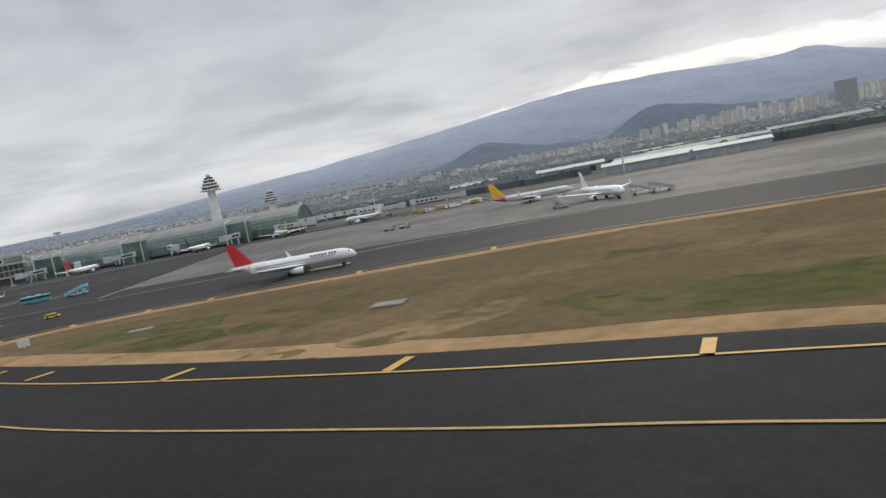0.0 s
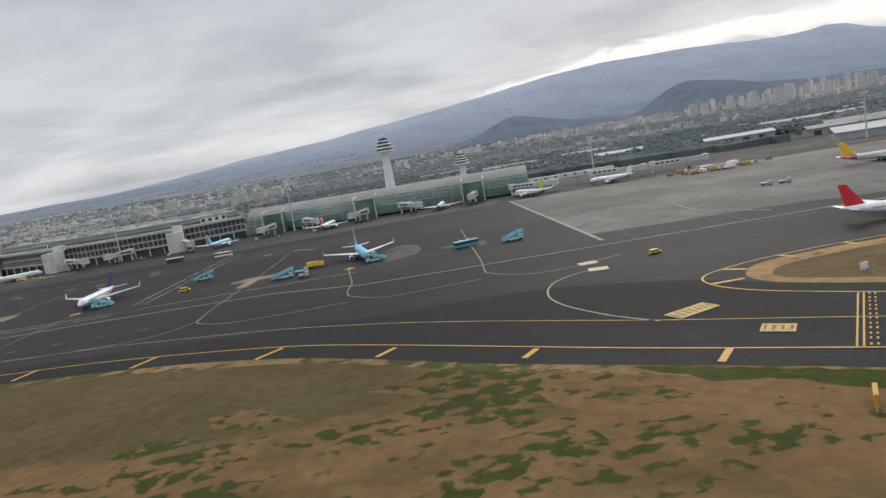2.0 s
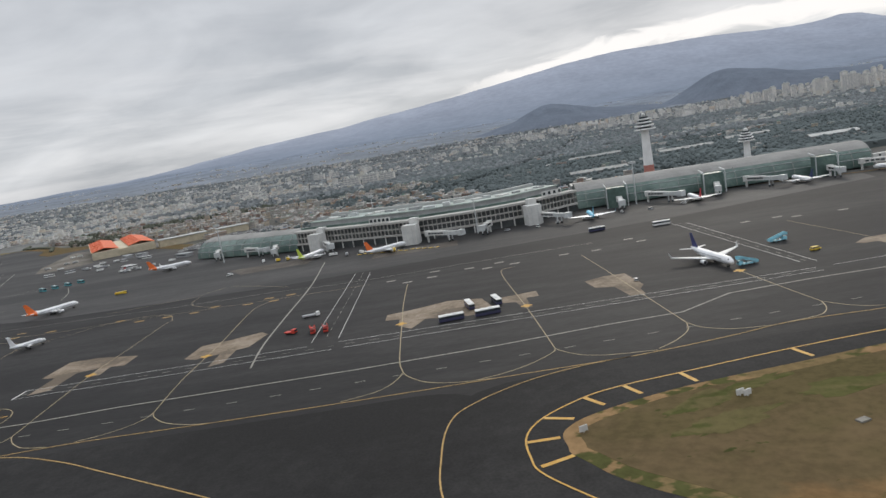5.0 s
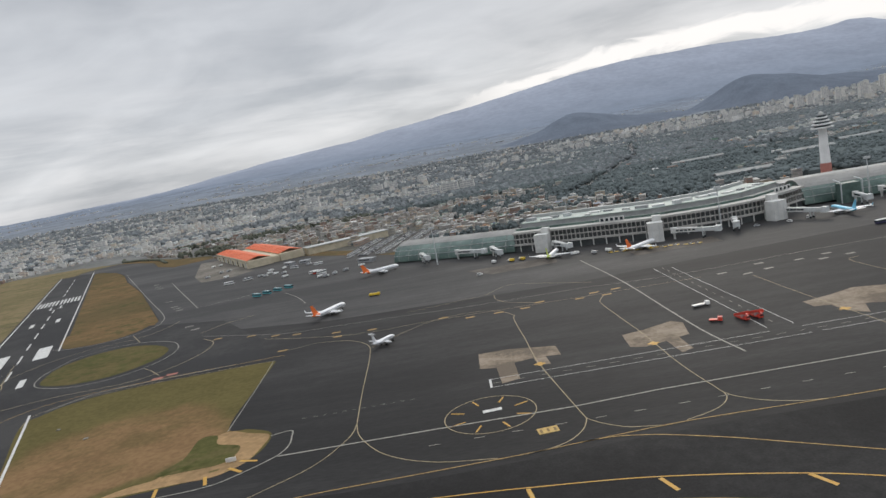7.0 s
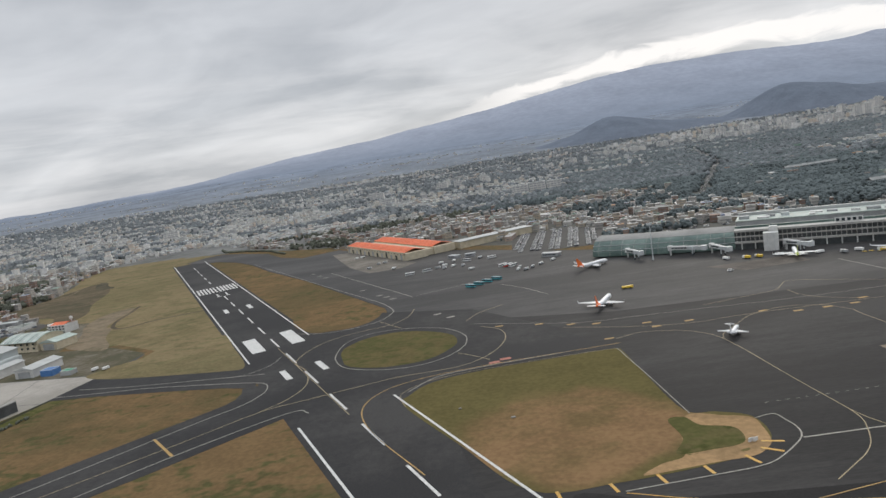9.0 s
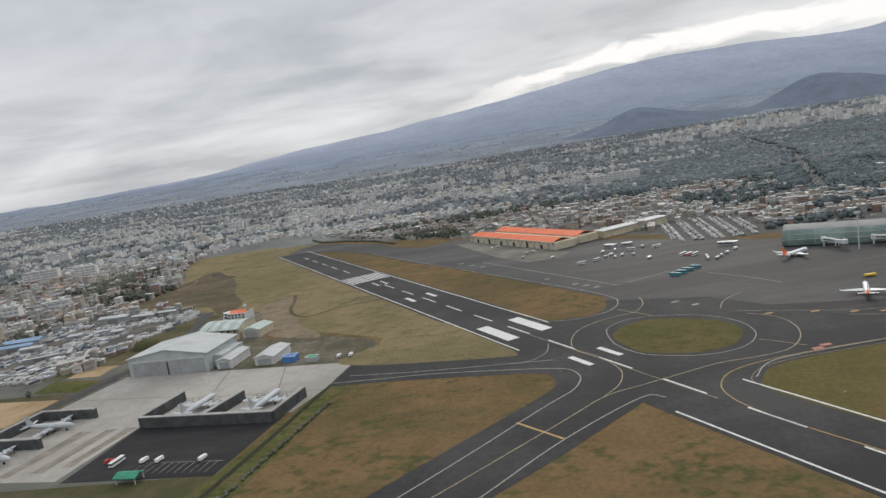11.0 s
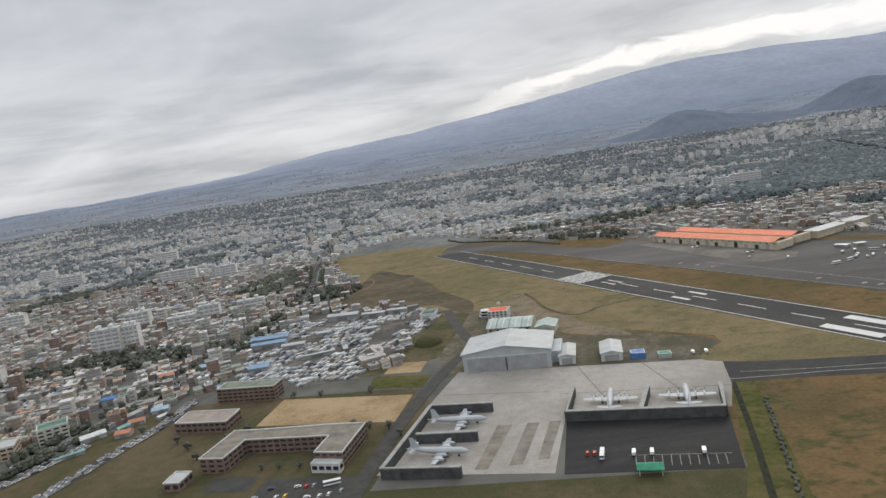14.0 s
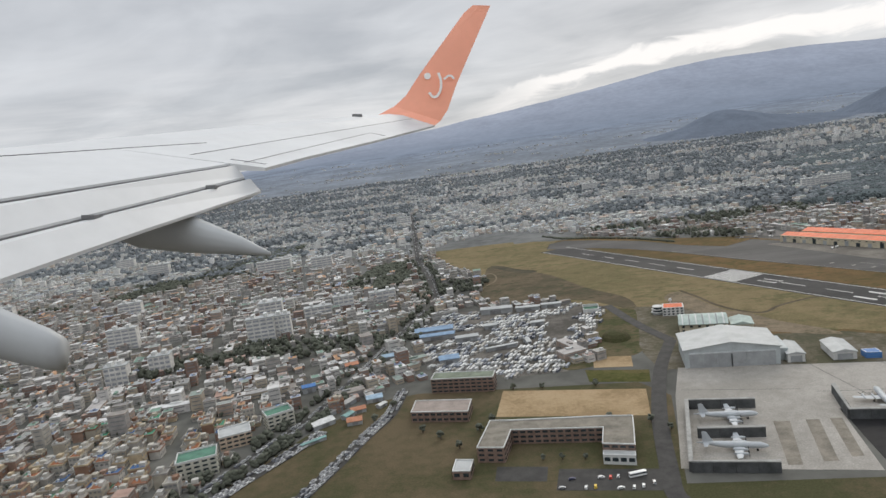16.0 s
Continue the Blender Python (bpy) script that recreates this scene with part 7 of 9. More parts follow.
# yard by the pens
for x, y, h, p in ((-508.2, 133.0, 75, V_RED), (-506.6, 132.6, 75, V_RED)):
    van((x, y), h, p, "red van parked in the yard", z=0.062)
bus((-505, 131.4), 76, V_WHITE, V_WHITE, "white bus parked in the yard")
for x, y in ((-497.8, 130.2), (-493.8, 129.4), (-482.6, 127)):
    truck((x, y), 76, V_WHITE, V_WHITE, "white box truck parked in the yard", 6, 2.6)
for x, y in ((-462.6, 192.4), (-458.6, 191.7)):
    truck((x, y), 80, V_WHITE, V_WHITE, "white container truck beside the yard", 6, 2.6)
van((-590, 132.2), 10, V_SILVER, "grey parked car beside the school", 4.4, 1.45, "car", "car", "cars parked by the school", 0.05)
for i, (x, y, p) in enumerate(((-584.3, 131.3, V_WHITE), (-582, 131.3, V_YELLOW), (-579.9, 135.4, V_WHITE), (-577.6, 135, V_RED), (-575.7, 135, V_SILVER), (-576.2, 129.5, V_WHITE), (-573.1, 129.3, V_WHITE), (-570.8, 129.6, V_WHITE), (-587, 136, V_NAVY), (-568, 130.6, V_SILVER))):
    van((x, y), rng.choice((75, 80, 10)), p, {id(V_WHITE): "white", id(V_YELLOW): "yellow", id(V_RED): "red", id(V_SILVER): "silver", id(V_NAVY): "dark blue"}[id(p)] + " parked car beside the school", 4.4, 1.45, "car", "car", "cars parked by the school", 0.05)
bus((-571, 134.6), 12, V_WHITE, V_WHITE, "white bus parked beside the school")


def service_shed(at, heading, L, W, h, roof_paint, label):
    """A low flat-roofed shed with a door and a band of windows."""
    a = thing("service_shed", label, "shed", (*at, GROUND_TOP), heading, "sheds on the west apron")
    for nm, m, b, lab in (("wall", V_SILVER, (-L / 2, L / 2, -W / 2, W / 2, 0, h), ""), ("roof", roof_paint, (-L / 2 - 0.2, L / 2 + 0.2, -W / 2 - 0.2, W / 2 + 0.2, h, h + 0.2), ""), ("window_band", DARK_GLASS, (-L / 2 + 0.5, L / 2 - 1.6, -W / 2 - 0.04, -W / 2 + 0.1, h * 0.45, h * 0.75), ""), ("door", V_SILVER, (L / 2 - 1.3, L / 2 - 0.5, -W / 2 - 0.05, -W / 2 + 0.1, 0, h * 0.8), "")):
        bm = bmesh.new()
        box(bm, *b)
        part(nm, bm, m, a, lab)


service_shed((-345.5, 316), -46, 6, 3, 1.2, V_SILVER, "low pale shed with a band of windows")
service_shed((-337.5, 314.5), -5, 5, 2.6, 1.2, V_SILVER, "low pale shed beside parked trucks")
service_shed((-302, 279), -30, 8, 2.8, 1.4, V_SILVER, "grey site building beside the car park")

# ---- town and woods ----
WALLS = palette("house_walls", [(0.484, 0.465, 0.428), (0.409, 0.381, 0.335), (0.539, 0.521, 0.484), (0.279, 0.186, 0.144), (0.372, 0.353, 0.326), (0.446, 0.381, 0.298), (0.577, 0.558, 0.530), (0.391, 0.307, 0.251), (0.400, 0.391, 0.363), (0.242, 0.167, 0.135), (0.465, 0.409, 0.326), (0.335, 0.316, 0.298)])
ROOFS = palette("house_roofs", [(0.354, 0.342, 0.330), (0.448, 0.437, 0.413), (0.201, 0.295, 0.236), (0.295, 0.295, 0.283), (0.590, 0.578, 0.555), (0.401, 0.389, 0.366), (0.224, 0.260, 0.342), (0.260, 0.260, 0.248), (0.354, 0.342, 0.307), (0.519, 0.507, 0.484), (0.330, 0.319, 0.307), (0.260, 0.307, 0.271), (0.700, 0.696, 0.673), (0.307, 0.236, 0.201), (0.425, 0.401, 0.378), (0.283, 0.295, 0.271), (0.472, 0.472, 0.460), (0.236, 0.224, 0.212), (0.366, 0.248, 0.201), (0.401, 0.413, 0.401), (0.319, 0.330, 0.319), (0.543, 0.531, 0.507), (0.283, 0.260, 0.236), (0.472, 0.283, 0.165)])
APTS = palette("apartment_walls", [(0.68, 0.68, 0.68), (0.68, 0.66, 0.62), (0.62, 0.63, 0.64), (0.74, 0.74, 0.74), (0.60, 0.58, 0.55)])
APT_BAND = mat("apartment_window_band", (0.31, 0.32, 0.335), 0.5, 0.2, 0.6)
BAND = mat("window_band", (0.19, 0.19, 0.19), 0.3, 0.3, 0.6, spec=0.5)
CARS = palette("car_paint", [(0.66, 0.66, 0.64), (0.60, 0.60, 0.60), (0.62, 0.62, 0.60), (0.10, 0.10, 0.11), (0.35, 0.36, 0.37), (0.66, 0.66, 0.64), (0.20, 0.21, 0.23), (0.40, 0.40, 0.39), (0.64, 0.64, 0.62)], 0.35, True, 0.1)
LEAF = mat("evergreen_leaves", (0.104, 0.110, 0.086), 0.95, 0.15, 0.05, fine_scale=0.9, island=0.13, spec=0.05)
# leaf colour paled and blued to paint haze over the woods behind the airfield
LEAF_WOOD = mat("hazed_wood_leaves", (0.122, 0.142, 0.144), 1.0, 0.15, 0.04, fine_scale=0.9, island=0.12, spec=0.0)
# grey-blue leaf tone carries the haze of the far slope
LEAF_HAZED = mat("far_woods", (0.168, 0.182, 0.188), 1.0, 0.25, 0.03, fine_scale=0.4, island=0.22, spec=0.0)
# wall and roof tones lifted so that distance haze is in the paint
HAZED_WALLS = palette("hazed_house_walls", [(0.673, 0.660, 0.629), (0.504, 0.506, 0.491), (0.583, 0.561, 0.512), (0.736, 0.722, 0.700), (0.449, 0.440, 0.427), (0.583, 0.506, 0.427), (0.651, 0.638, 0.608), (0.404, 0.407, 0.405)], dirt=0.2)
HAZED_ROOFS = palette("hazed_house_roofs", [(0.493, 0.505, 0.490), (0.370, 0.383, 0.383), (0.616, 0.616, 0.586), (0.419, 0.444, 0.418), (0.320, 0.333, 0.335), (0.637, 0.637, 0.618), (0.444, 0.444, 0.418), (0.493, 0.383, 0.311), (0.370, 0.431, 0.478), (0.394, 0.444, 0.394)], dirt=0.2)
BARK = mat("bark", (0.09, 0.07, 0.05), 0.9, 0.3, 2.0)

RIM = palette("roof_parapets", [(0.44, 0.43, 0.40), (0.60, 0.59, 0.56), (0.33, 0.31, 0.28), (0.50, 0.48, 0.45), (0.28, 0.25, 0.22), (0.38, 0.33, 0.28)])

CUBE = np.array([(-1, -1, 0), (1, -1, 0), (1, 1, 0), (-1, 1, 0), (-1, -1, 1), (1, -1, 1), (1, 1, 1), (-1, 1, 1)], float)
CUBE_F = np.array([(4, 5, 6, 7), (0, 1, 5, 4), (1, 2, 6, 5), (2, 3, 7, 6), (3, 0, 4, 7)])


def many_boxes(name, rows, material, label="", category="", kind="stuff", parent=None):
    """One mesh of many boxes: rows of x, y, z, half width, half depth, height, heading."""
    R = np.array(rows, float)
    c, s = np.cos(R[:, 6]), np.sin(R[:, 6])
    v = CUBE[None] * np.stack([R[:, 3], R[:, 4], R[:, 5]], 1)[:, None, :]
    x = v[..., 0] * c[:, None] - v[..., 1] * s[:, None] + R[:, 0:1]
    y = v[..., 0] * s[:, None] + v[..., 1] * c[:, None] + R[:, 1:2]
    V = np.stack([x, y, v[..., 2] + R[:, 2:3]], -1).reshape(-1, 3)
    F = (CUBE_F[None] + 8 * np.arange(len(R))[:, None, None]).reshape(-1, 4)
    me = bpy.data.meshes.new(name)
    me.from_pydata(V.tolist(), [], F.tolist())
    me.materials.append(material)
    ob = new(name, me)
    if parent:
        ob.parent = parent
        ob["kind"] = kind
        return ob
    return tagged(ob, label, category, kind=kind)


def inside(x, y, P):
    r = False
    for (a, b), (c, d) in zip(P, P[1:] + P[:1]):
        if (b > y) != (d > y) and x < (c - a) * (y - b) / (d - b) + a:
            r = not r
    return r


FENCE = [(-1000, -60), (-716, 60), (-700, 125), (-688, 150), (-671, 182), (-655, 205), (-640, 222), (-600, 214), (-560, 214), (-552, 245), (-545, 285), (-600, 390), (-632, 470), (-652, 555), (-636, 592), (-604, 614), (-568, 606), (-530, 550), (-470, 478), (-430, 446), (-385, 430), (-330, 372), (-290, 300), (-200, 268), (-140, 262), (-20, 240), (140, 205), (520, 130), (700, -60)]
WOOD = [(-205, 400), (-140, 318), (0, 268), (160, 222), (420, 158), (760, 130), (800, 700), (320, 790), (60, 770), (-130, 660)]
WOOD3 = [(-918, 478), (-880, 500), (-838, 560), (-806, 640), (-796, 705), (-822, 705), (-850, 640), (-880, 580), (-915, 510)]
WOOD4 = [(-702, 420), (-672, 402), (-657, 432), (-664, 505), (-692, 500)]
WOOD5 = [(-225, 660), (-130, 650), (60, 760), (320, 780), (800, 690), (980, 780), (900, 960), (640, 985), (420, 985), (240, 1030), (96, 1100), (-57, 1090), (-190, 930)]
WOOD2 = [(-330, 560), (-140, 520), (60, 620), (80, 760), (-160, 760)]
ROADS = [[(-702, 118), (-689.8, 146.7), (-680.5, 168.9), (-668.7, 195.5), (-661.2, 227), (-649.9, 282), (-639.6, 329)], [(-666, 120), (-658, 140.6), (-652.6, 155.6), (-646.4, 175), (-640.6, 190.8), (-638.2, 213)], [(-639.6, 329), (-633.8, 360), (-643.8, 436), (-657, 504), (-700, 900)], [(-430, 440), (-300, 360), (-180, 430), (-60, 700), (20, 1000)], [(-900, 250), (-760, 330), (-642, 420)], [(-533.5, 236), (-540, 262), (-546, 300)], [(-620, 124), (-568, 117), (-564.5, 128), (-557, 166), (-546, 205), (-533.5, 236)], [(-692, 125), (-682, 145.2), (-676.2, 156.3), (-669.3, 167.9), (-662, 182)]]


CARPARK = [(-318, 300), (-312, 362), (-276, 366), (-262, 340), (-280, 292)]
YARD = [(-642, 295), (-624, 323), (-563, 313), (-547, 300), (-552, 273), (-574, 240), (-577, 214), (-600, 214), (-606, 222), (-627, 222)]
SCRUB = [(-602, 442), (-590, 433), (-574, 410), (-561, 384), (-549, 345), (-534, 312), (-536, 288), (-554, 316), (-573, 321), (-597, 326), (-612, 349), (-606, 392)]
LANDMARKS = [(-695.5, 163, 8.5), (-690.5, 182, 8), (-679.3, 192.8, 8), (-677, 224, 5), (-649, 252, 5), (-682, 206, 4), (-664, 246, 5)]


def near_road(x, y, w):
    for R in ROADS:
        for (a, b), (c, d) in zip(R, R[1:]):
            dx, dy = c - a, d - b
            t = max(0, min(1, ((x - a) * dx + (y - b) * dy) / (dx * dx + dy * dy)))
            if math.hypot(x - a - t * dx, y - b - t * dy) < w:
                return True
    return False


ROADMAT = mat("street_asphalt", (0.046, 0.044, 0.041), 0.85, 0.25, 0.3)
for lift, R in enumerate(ROADS):
    P = curve(R)
    bm = bmesh.new()
    Q = []
    for a, b in zip(P, P[1:]):
        k = max(1, int((b - a).length / 15))
        Q += [a.lerp(b, i / k) for i in range(k)]
    Q.append(P[-1])
    stripe(bm, Q, 4.6, 0, False)
    for v in bm.verts:
        v.co.z = land_z(v.co.x, v.co.y) + 0.10 + 0.008 * lift
    tagged(finish("road", bm, ROADMAT), "grey asphalt street through the town", "road", kind="structure")
area("fields", [(-712, 60), (-694, 125), (-684, 148), (-667, 181), (-650, 204), (-632, 208), (-600, 203), (-556, 196), (-549, 182), (-561, 128), (-562, 60)], 0.03, FIELD, False, label="rough brown and green field", category="field")
area("sports_ground", [(-604.8, 179.8), (-601.6, 201.5), (-555, 189.5), (-558.8, 168.8)], 0.05, PLAYFIELD, False, label="bare sandy sports ground", category="sports ground")
area("green_strip", [(-571, 213), (-549.5, 206.5), (-552, 195), (-571.5, 201)], 0.044, GREEN_TURF, False, label="green grass strip beside the pitch", category="grass")
area("sports_ground", [(-566, 226), (-552, 223), (-554, 211.5), (-567.5, 214.5)], 0.05, PLAYFIELD, False, label="small bare sandy pitch", category="sports ground")
area("car_park", [(-591.5, 131.6), (-589.5, 142.1), (-565, 137), (-567, 126.8)], 0.045, ROADMAT, False, label="dark car park beside the school", category="car park")
area("car_park", [(-605.6, 146.8), (-592.2, 143.9), (-593.3, 136.4), (-606.4, 139.1)], 0.045, ROADMAT, False, label="dark walled yard beside the school", category="car park")
area("car_park", CARPARK, 0.04, ROADMAT, False, label="large crowded car park behind the cargo sheds", category="car park")
area("apron_yard", [(-424, 436), (-366, 345), (-340, 352), (-350, 372), (-400, 448)], 0.045, CONCRETE, False, label="pale concrete yard around the cargo shed", category="apron")

rng = random.Random(77)
walls_r, roof_r, hut_r, band_r, tree_r, far_tree_r = [], [], [], [], [], []
far_walls, far_roofs, rim_r = [], [], []
near_spots = []


def add_house(x, y, w, d, h, a, far):
    z = land_z(x, y) - 0.3
    # beyond about y 560 houses take the palettes with haze painted in
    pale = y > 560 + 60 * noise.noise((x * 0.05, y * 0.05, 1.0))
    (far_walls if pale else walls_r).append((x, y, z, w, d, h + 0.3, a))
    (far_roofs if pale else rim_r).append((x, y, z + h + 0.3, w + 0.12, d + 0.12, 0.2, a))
    if not pale:
        roof_r.append((x, y, z + h + 0.49, w - 0.1, d - 0.1, 0.03, a))
    c, s = math.cos(a), math.sin(a)
    if rng.random() < 0.75:
        ox, oy = rng.uniform(-0.5, 0.5) * w, rng.uniform(-0.5, 0.5) * d
        (far_walls if pale else hut_r).append((x + ox * c - oy * s, y + ox * s + oy * c, z + h + 0.58, w * 0.3, d * 0.28, rng.uniform(0.35, 0.7), a))
    n_ = max(1, int(h / 1.45))
    for k in range(n_ if not far else min(n_, 2)):
        q = z + 0.3 + h * (k + 0.36) / n_
        band_r.append((x, y, q, w * rng.uniform(0.6, 0.95), d + 0.03, 0.4 if not far else 0.5, a))
        if not far:
            band_r.append((x, y, q, w + 0.03, d * rng.uniform(0.5, 0.85), 0.4, a))


y = 120.0
while y < 1750:
    far = y > 560
    step = 5.2 if y < 420 else (6.2 if y < 800 else 7.6 + (y - 800) * 0.006)
    x = -1750.0 if y > 500 else -1250.0
    xmax = -560 if y < 300 else (1300 if y > 640 else 700)
    while x < xmax:
        px = x + rng.uniform(-0.35, 0.35) * step
        py = y + rng.uniform(-0.35, 0.35) * step
        x += step
        if px < -660 - 0.95 * py - 260 or px > 120 + 0.95 * py:
            continue
        if inside(px, py, FENCE) or inside(px, py, [(-662, 40), (-640, 222), (-540, 222), (-540, 40)]):
            continue
        if near_road(px, py, 4.6):
            continue
        su, sv = px * 0.966 + py * 0.259, py * 0.966 - px * 0.259
        if py < 900 and (su % 46 < 4.6 or (sv + 8 * math.sin(px * 0.01)) % 34 < 3.8):
            continue
        if inside(px, py, YARD) or inside(px, py, SCRUB) or any(math.hypot(px - a, py - b) < r for a, b, r in LANDMARKS):
            continue
        bands = noise.noise((px * 0.0042, py * 0.0125, 7.0)) * (0.75 if py < 420 else 1.05)
        dens = bands + 0.55 + 0.55 * noise.noise((px * 0.017, py * 0.026, 9.0))
        wood = any(inside(px, py, P) for P in (WOOD, WOOD2, WOOD3, WOOD4, WOOD5))
        green = (0.23 if py < 620 else 0.40) if px < -560 else (0.40 if px < -330 else 0.50)
        green += (0.30 if px > -250 else 0.20) * max(0, min(1, (py - (520 if px > -250 else 950)) / 500))
        green += 0.14 * max(0.0, min(1.0, (py - 480) / 120))
        if wood:
            green = 0.95
        if inside(px, py, CARPARK):
            continue
        if dens < green:
            for _ in range(3 if not far else 2):
                q = (px + rng.uniform(-3, 3), py + rng.uniform(-3, 3), rng.uniform(1.0, 2.0) * (1.0 if not far else 1.45))
                (far_tree_r if far else tree_r).append(q)
            if rng.random() > (0.012 if wood else 0.22):
                continue
        if not far and rng.random() < 0.30:
            tree_r.append((px + rng.uniform(-2.2, 2.2), py - rng.uniform(1.4, 2.4), rng.uniform(0.5, 0.95)))
        big_ = rng.random()
        a = 0.35 * noise.noise((px * 0.006, py * 0.006, 3.0)) + (0.25 if px < -330 else -0.25) + rng.choice((0, math.pi / 2))
        w, d, h = rng.uniform(1.4, 2.8), rng.uniform(1.1, 2.0), rng.choice((1.3, 1.6, 1.7, 2.0, 2.6, 3.4, 4.4))
        if big_ > 0.955:
            w, d, h = rng.uniform(3.8, 7.5), rng.uniform(1.8, 3.0), rng.uniform(1.6, 3.2)
        elif big_ > 0.925 and (px < -600 or py > 560):
            w, d, h = rng.uniform(2.0, 3.2), rng.uniform(1.8, 2.8), rng.uniform(4, 8)
        if far:
            k = 1.1
            w, d = w * k, d * k
        if not far and -770 < px < -645 and py < 330 and h < 6.5 and len(near_spots) < 200:
            near_spots.append((px, py, w, d, h, a))
            continue
        add_house(px, py, w, d, h, a, far)
    y += step

# the city at the foot of the hills, and hamlets on the slopes above
CITY = [(-90, 1190), (60, 1130), (160, 1060), (420, 1010), (760, 1040), (1150, 1250), (1250, 1750), (800, 1700), (420, 1560), (120, 1540), (-40, 1400)]
for _ in range(5200):
    px, py = rng.uniform(-90, 1250), rng.uniform(1010, 1750)
    n_ = noise.noise((px * 0.008, py * 0.012, 31.0))
    if not inside(px, py, CITY) or n_ < -0.22:
        continue
    tall = rng.random() < 0.16 + 0.3 * max(0.0, n_)
    add_house(px, py, rng.uniform(1.8, 4.6), rng.uniform(1.3, 2.4), rng.uniform(5, 11) if tall else rng.uniform(1.6, 4.2), -0.15 + 0.3 * n_ + rng.choice((0, 0, math.pi / 2)), True)
for _ in range(9000):
    py = 1250 + 2100 * rng.random() ** 1.5
    px = rng.uniform(-1.0, 1.0) * (400 + 0.8 * py) - 200
    n_ = noise.noise((px * 0.0035, py * 0.006, 17.0)) + 0.5 * noise.noise((px * 0.012, py * 0.02, 19.0))
    if n_ < 0.2 + 0.16 * (py - 1250) / 2100:
        continue
    add_house(px, py, rng.uniform(1.6, 6.0), rng.uniform(1.2, 2.4), rng.uniform(1.4, 3.2), -0.1 + rng.uniform(-0.2, 0.2), True)
many_boxes("far_houses", far_walls, HAZED_WALLS, "blocks and houses of the far city, paled for distance haze", "houses")
many_boxes("far_roofs", far_roofs, HAZED_ROOFS, "grey and white roofs of the far city, paled for haze", "roofs")
many_boxes("town_houses", walls_r, WALLS, "crowded low town houses in white, grey and brick", "houses")
many_boxes("town_roofs", roof_r + hut_r, ROOFS, "flat town roofs in grey, green, blue and orange", "roofs")
many_boxes("town_parapets", rim_r, RIM, "pale parapet rims of the flat town roofs", "roofs")
many_boxes("town_windows", band_r, BAND, "dark window bands of the town houses", "windows")

# nearer houses, one by one
house_paint = palette("near_house_paint", [(0.46, 0.44, 0.40), (0.40, 0.36, 0.29), (0.52, 0.50, 0.46), (0.24, 0.145, 0.10), (0.34, 0.32, 0.29), (0.46, 0.37, 0.25), (0.48, 0.45, 0.39), (0.30, 0.20, 0.15)], island=False)
roof_paint = palette("near_roof_paint", [(0.232, 0.219, 0.198), (0.294, 0.273, 0.242), (0.075, 0.235, 0.150), (0.186, 0.167, 0.146), (0.325, 0.310, 0.278), (0.062, 0.121, 0.242), (0.271, 0.114, 0.058), (0.155, 0.144, 0.132)], island=False)


def town_house(w, d, h):
    b = thing("town_house", "flat-roofed concrete town house with a parapet and roof hut", "house", (0, 0, -50), 0, "town houses by the road")
    bm = bmesh.new()
    box(bm, -w, w, -d, d, -0.3, h)
    part("wall", bm, house_paint, b)
    bm = bmesh.new()
    t = 0.16
    for q in ((-w - t, w + t, -d - t, -d), (-w - t, w + t, d, d + t), (-w - t, -w, -d, d), (w, w + t, -d, d)):
        box(bm, *q, h - 0.15, h + 0.42)
    part("parapet", bm, house_paint, b)
    bm = bmesh.new()
    box(bm, -w, w, -d, d, h, h + 0.08)
    part("roof", bm, roof_paint, b)
    bm = bmesh.new()
    box(bm, w * 0.1, w * 0.85, -d * 0.2, d * 0.75, h + 0.08, h + 1.15)
    part("roof_hut", bm, house_paint, b)
    bm = bmesh.new()
    cyl(bm, -w * 0.5, d * 0.4, h + 0.08, h + 0.7, 0.38, k=8)
    part("water_tank", bm, STEEL, b, "small grey water tank")
    n_ = max(1, int(h / 1.45))
    for k in range(n_):
        z0 = h * (k + 0.34) / n_
        for i in range(3):
            x = -w + 2 * w * (i + 0.5) / 3
            bm = bmesh.new()
            box(bm, x - w * 0.2, x + w * 0.2, -d - 0.04, -d, z0, z0 + 0.6)
            part("window", bm, BAND, b)
        bm = bmesh.new()
        box(bm, w, w + 0.04, -d * 0.45, d * 0.3, z0, z0 + 0.6)
        part("window", bm, BAND, b)
    return b


kinds = [town_house(w, d, h) for w, d, h in ((2.0, 1.5, 1.7), (2.5, 1.8, 2.6), (1.7, 1.9, 1.7), (2.3, 1.9, 3.4), (2.7, 1.6, 1.4), (1.9, 2.1, 4.4))]
for i, (px, py, w, d, h, a) in enumerate(near_spots):
    k = min(range(6), key=lambda j: abs((1.7, 2.6, 1.7, 3.4, 1.4, 4.4)[j] - h) + 0.3 * ((i * 7 + j * 3) % 5))
    m = pose(px, py, 0.0, 0, 0, math.degrees(a))
    if kinds[k].location.z < -10:
        kinds[k].matrix_basis = m
    else:
        copy_thing(kinds[k], m)
for k in kinds:
    if k.location.z < -10:
        k.matrix_basis = pose(-700 - 8 * kinds.index(k), 145, 0)


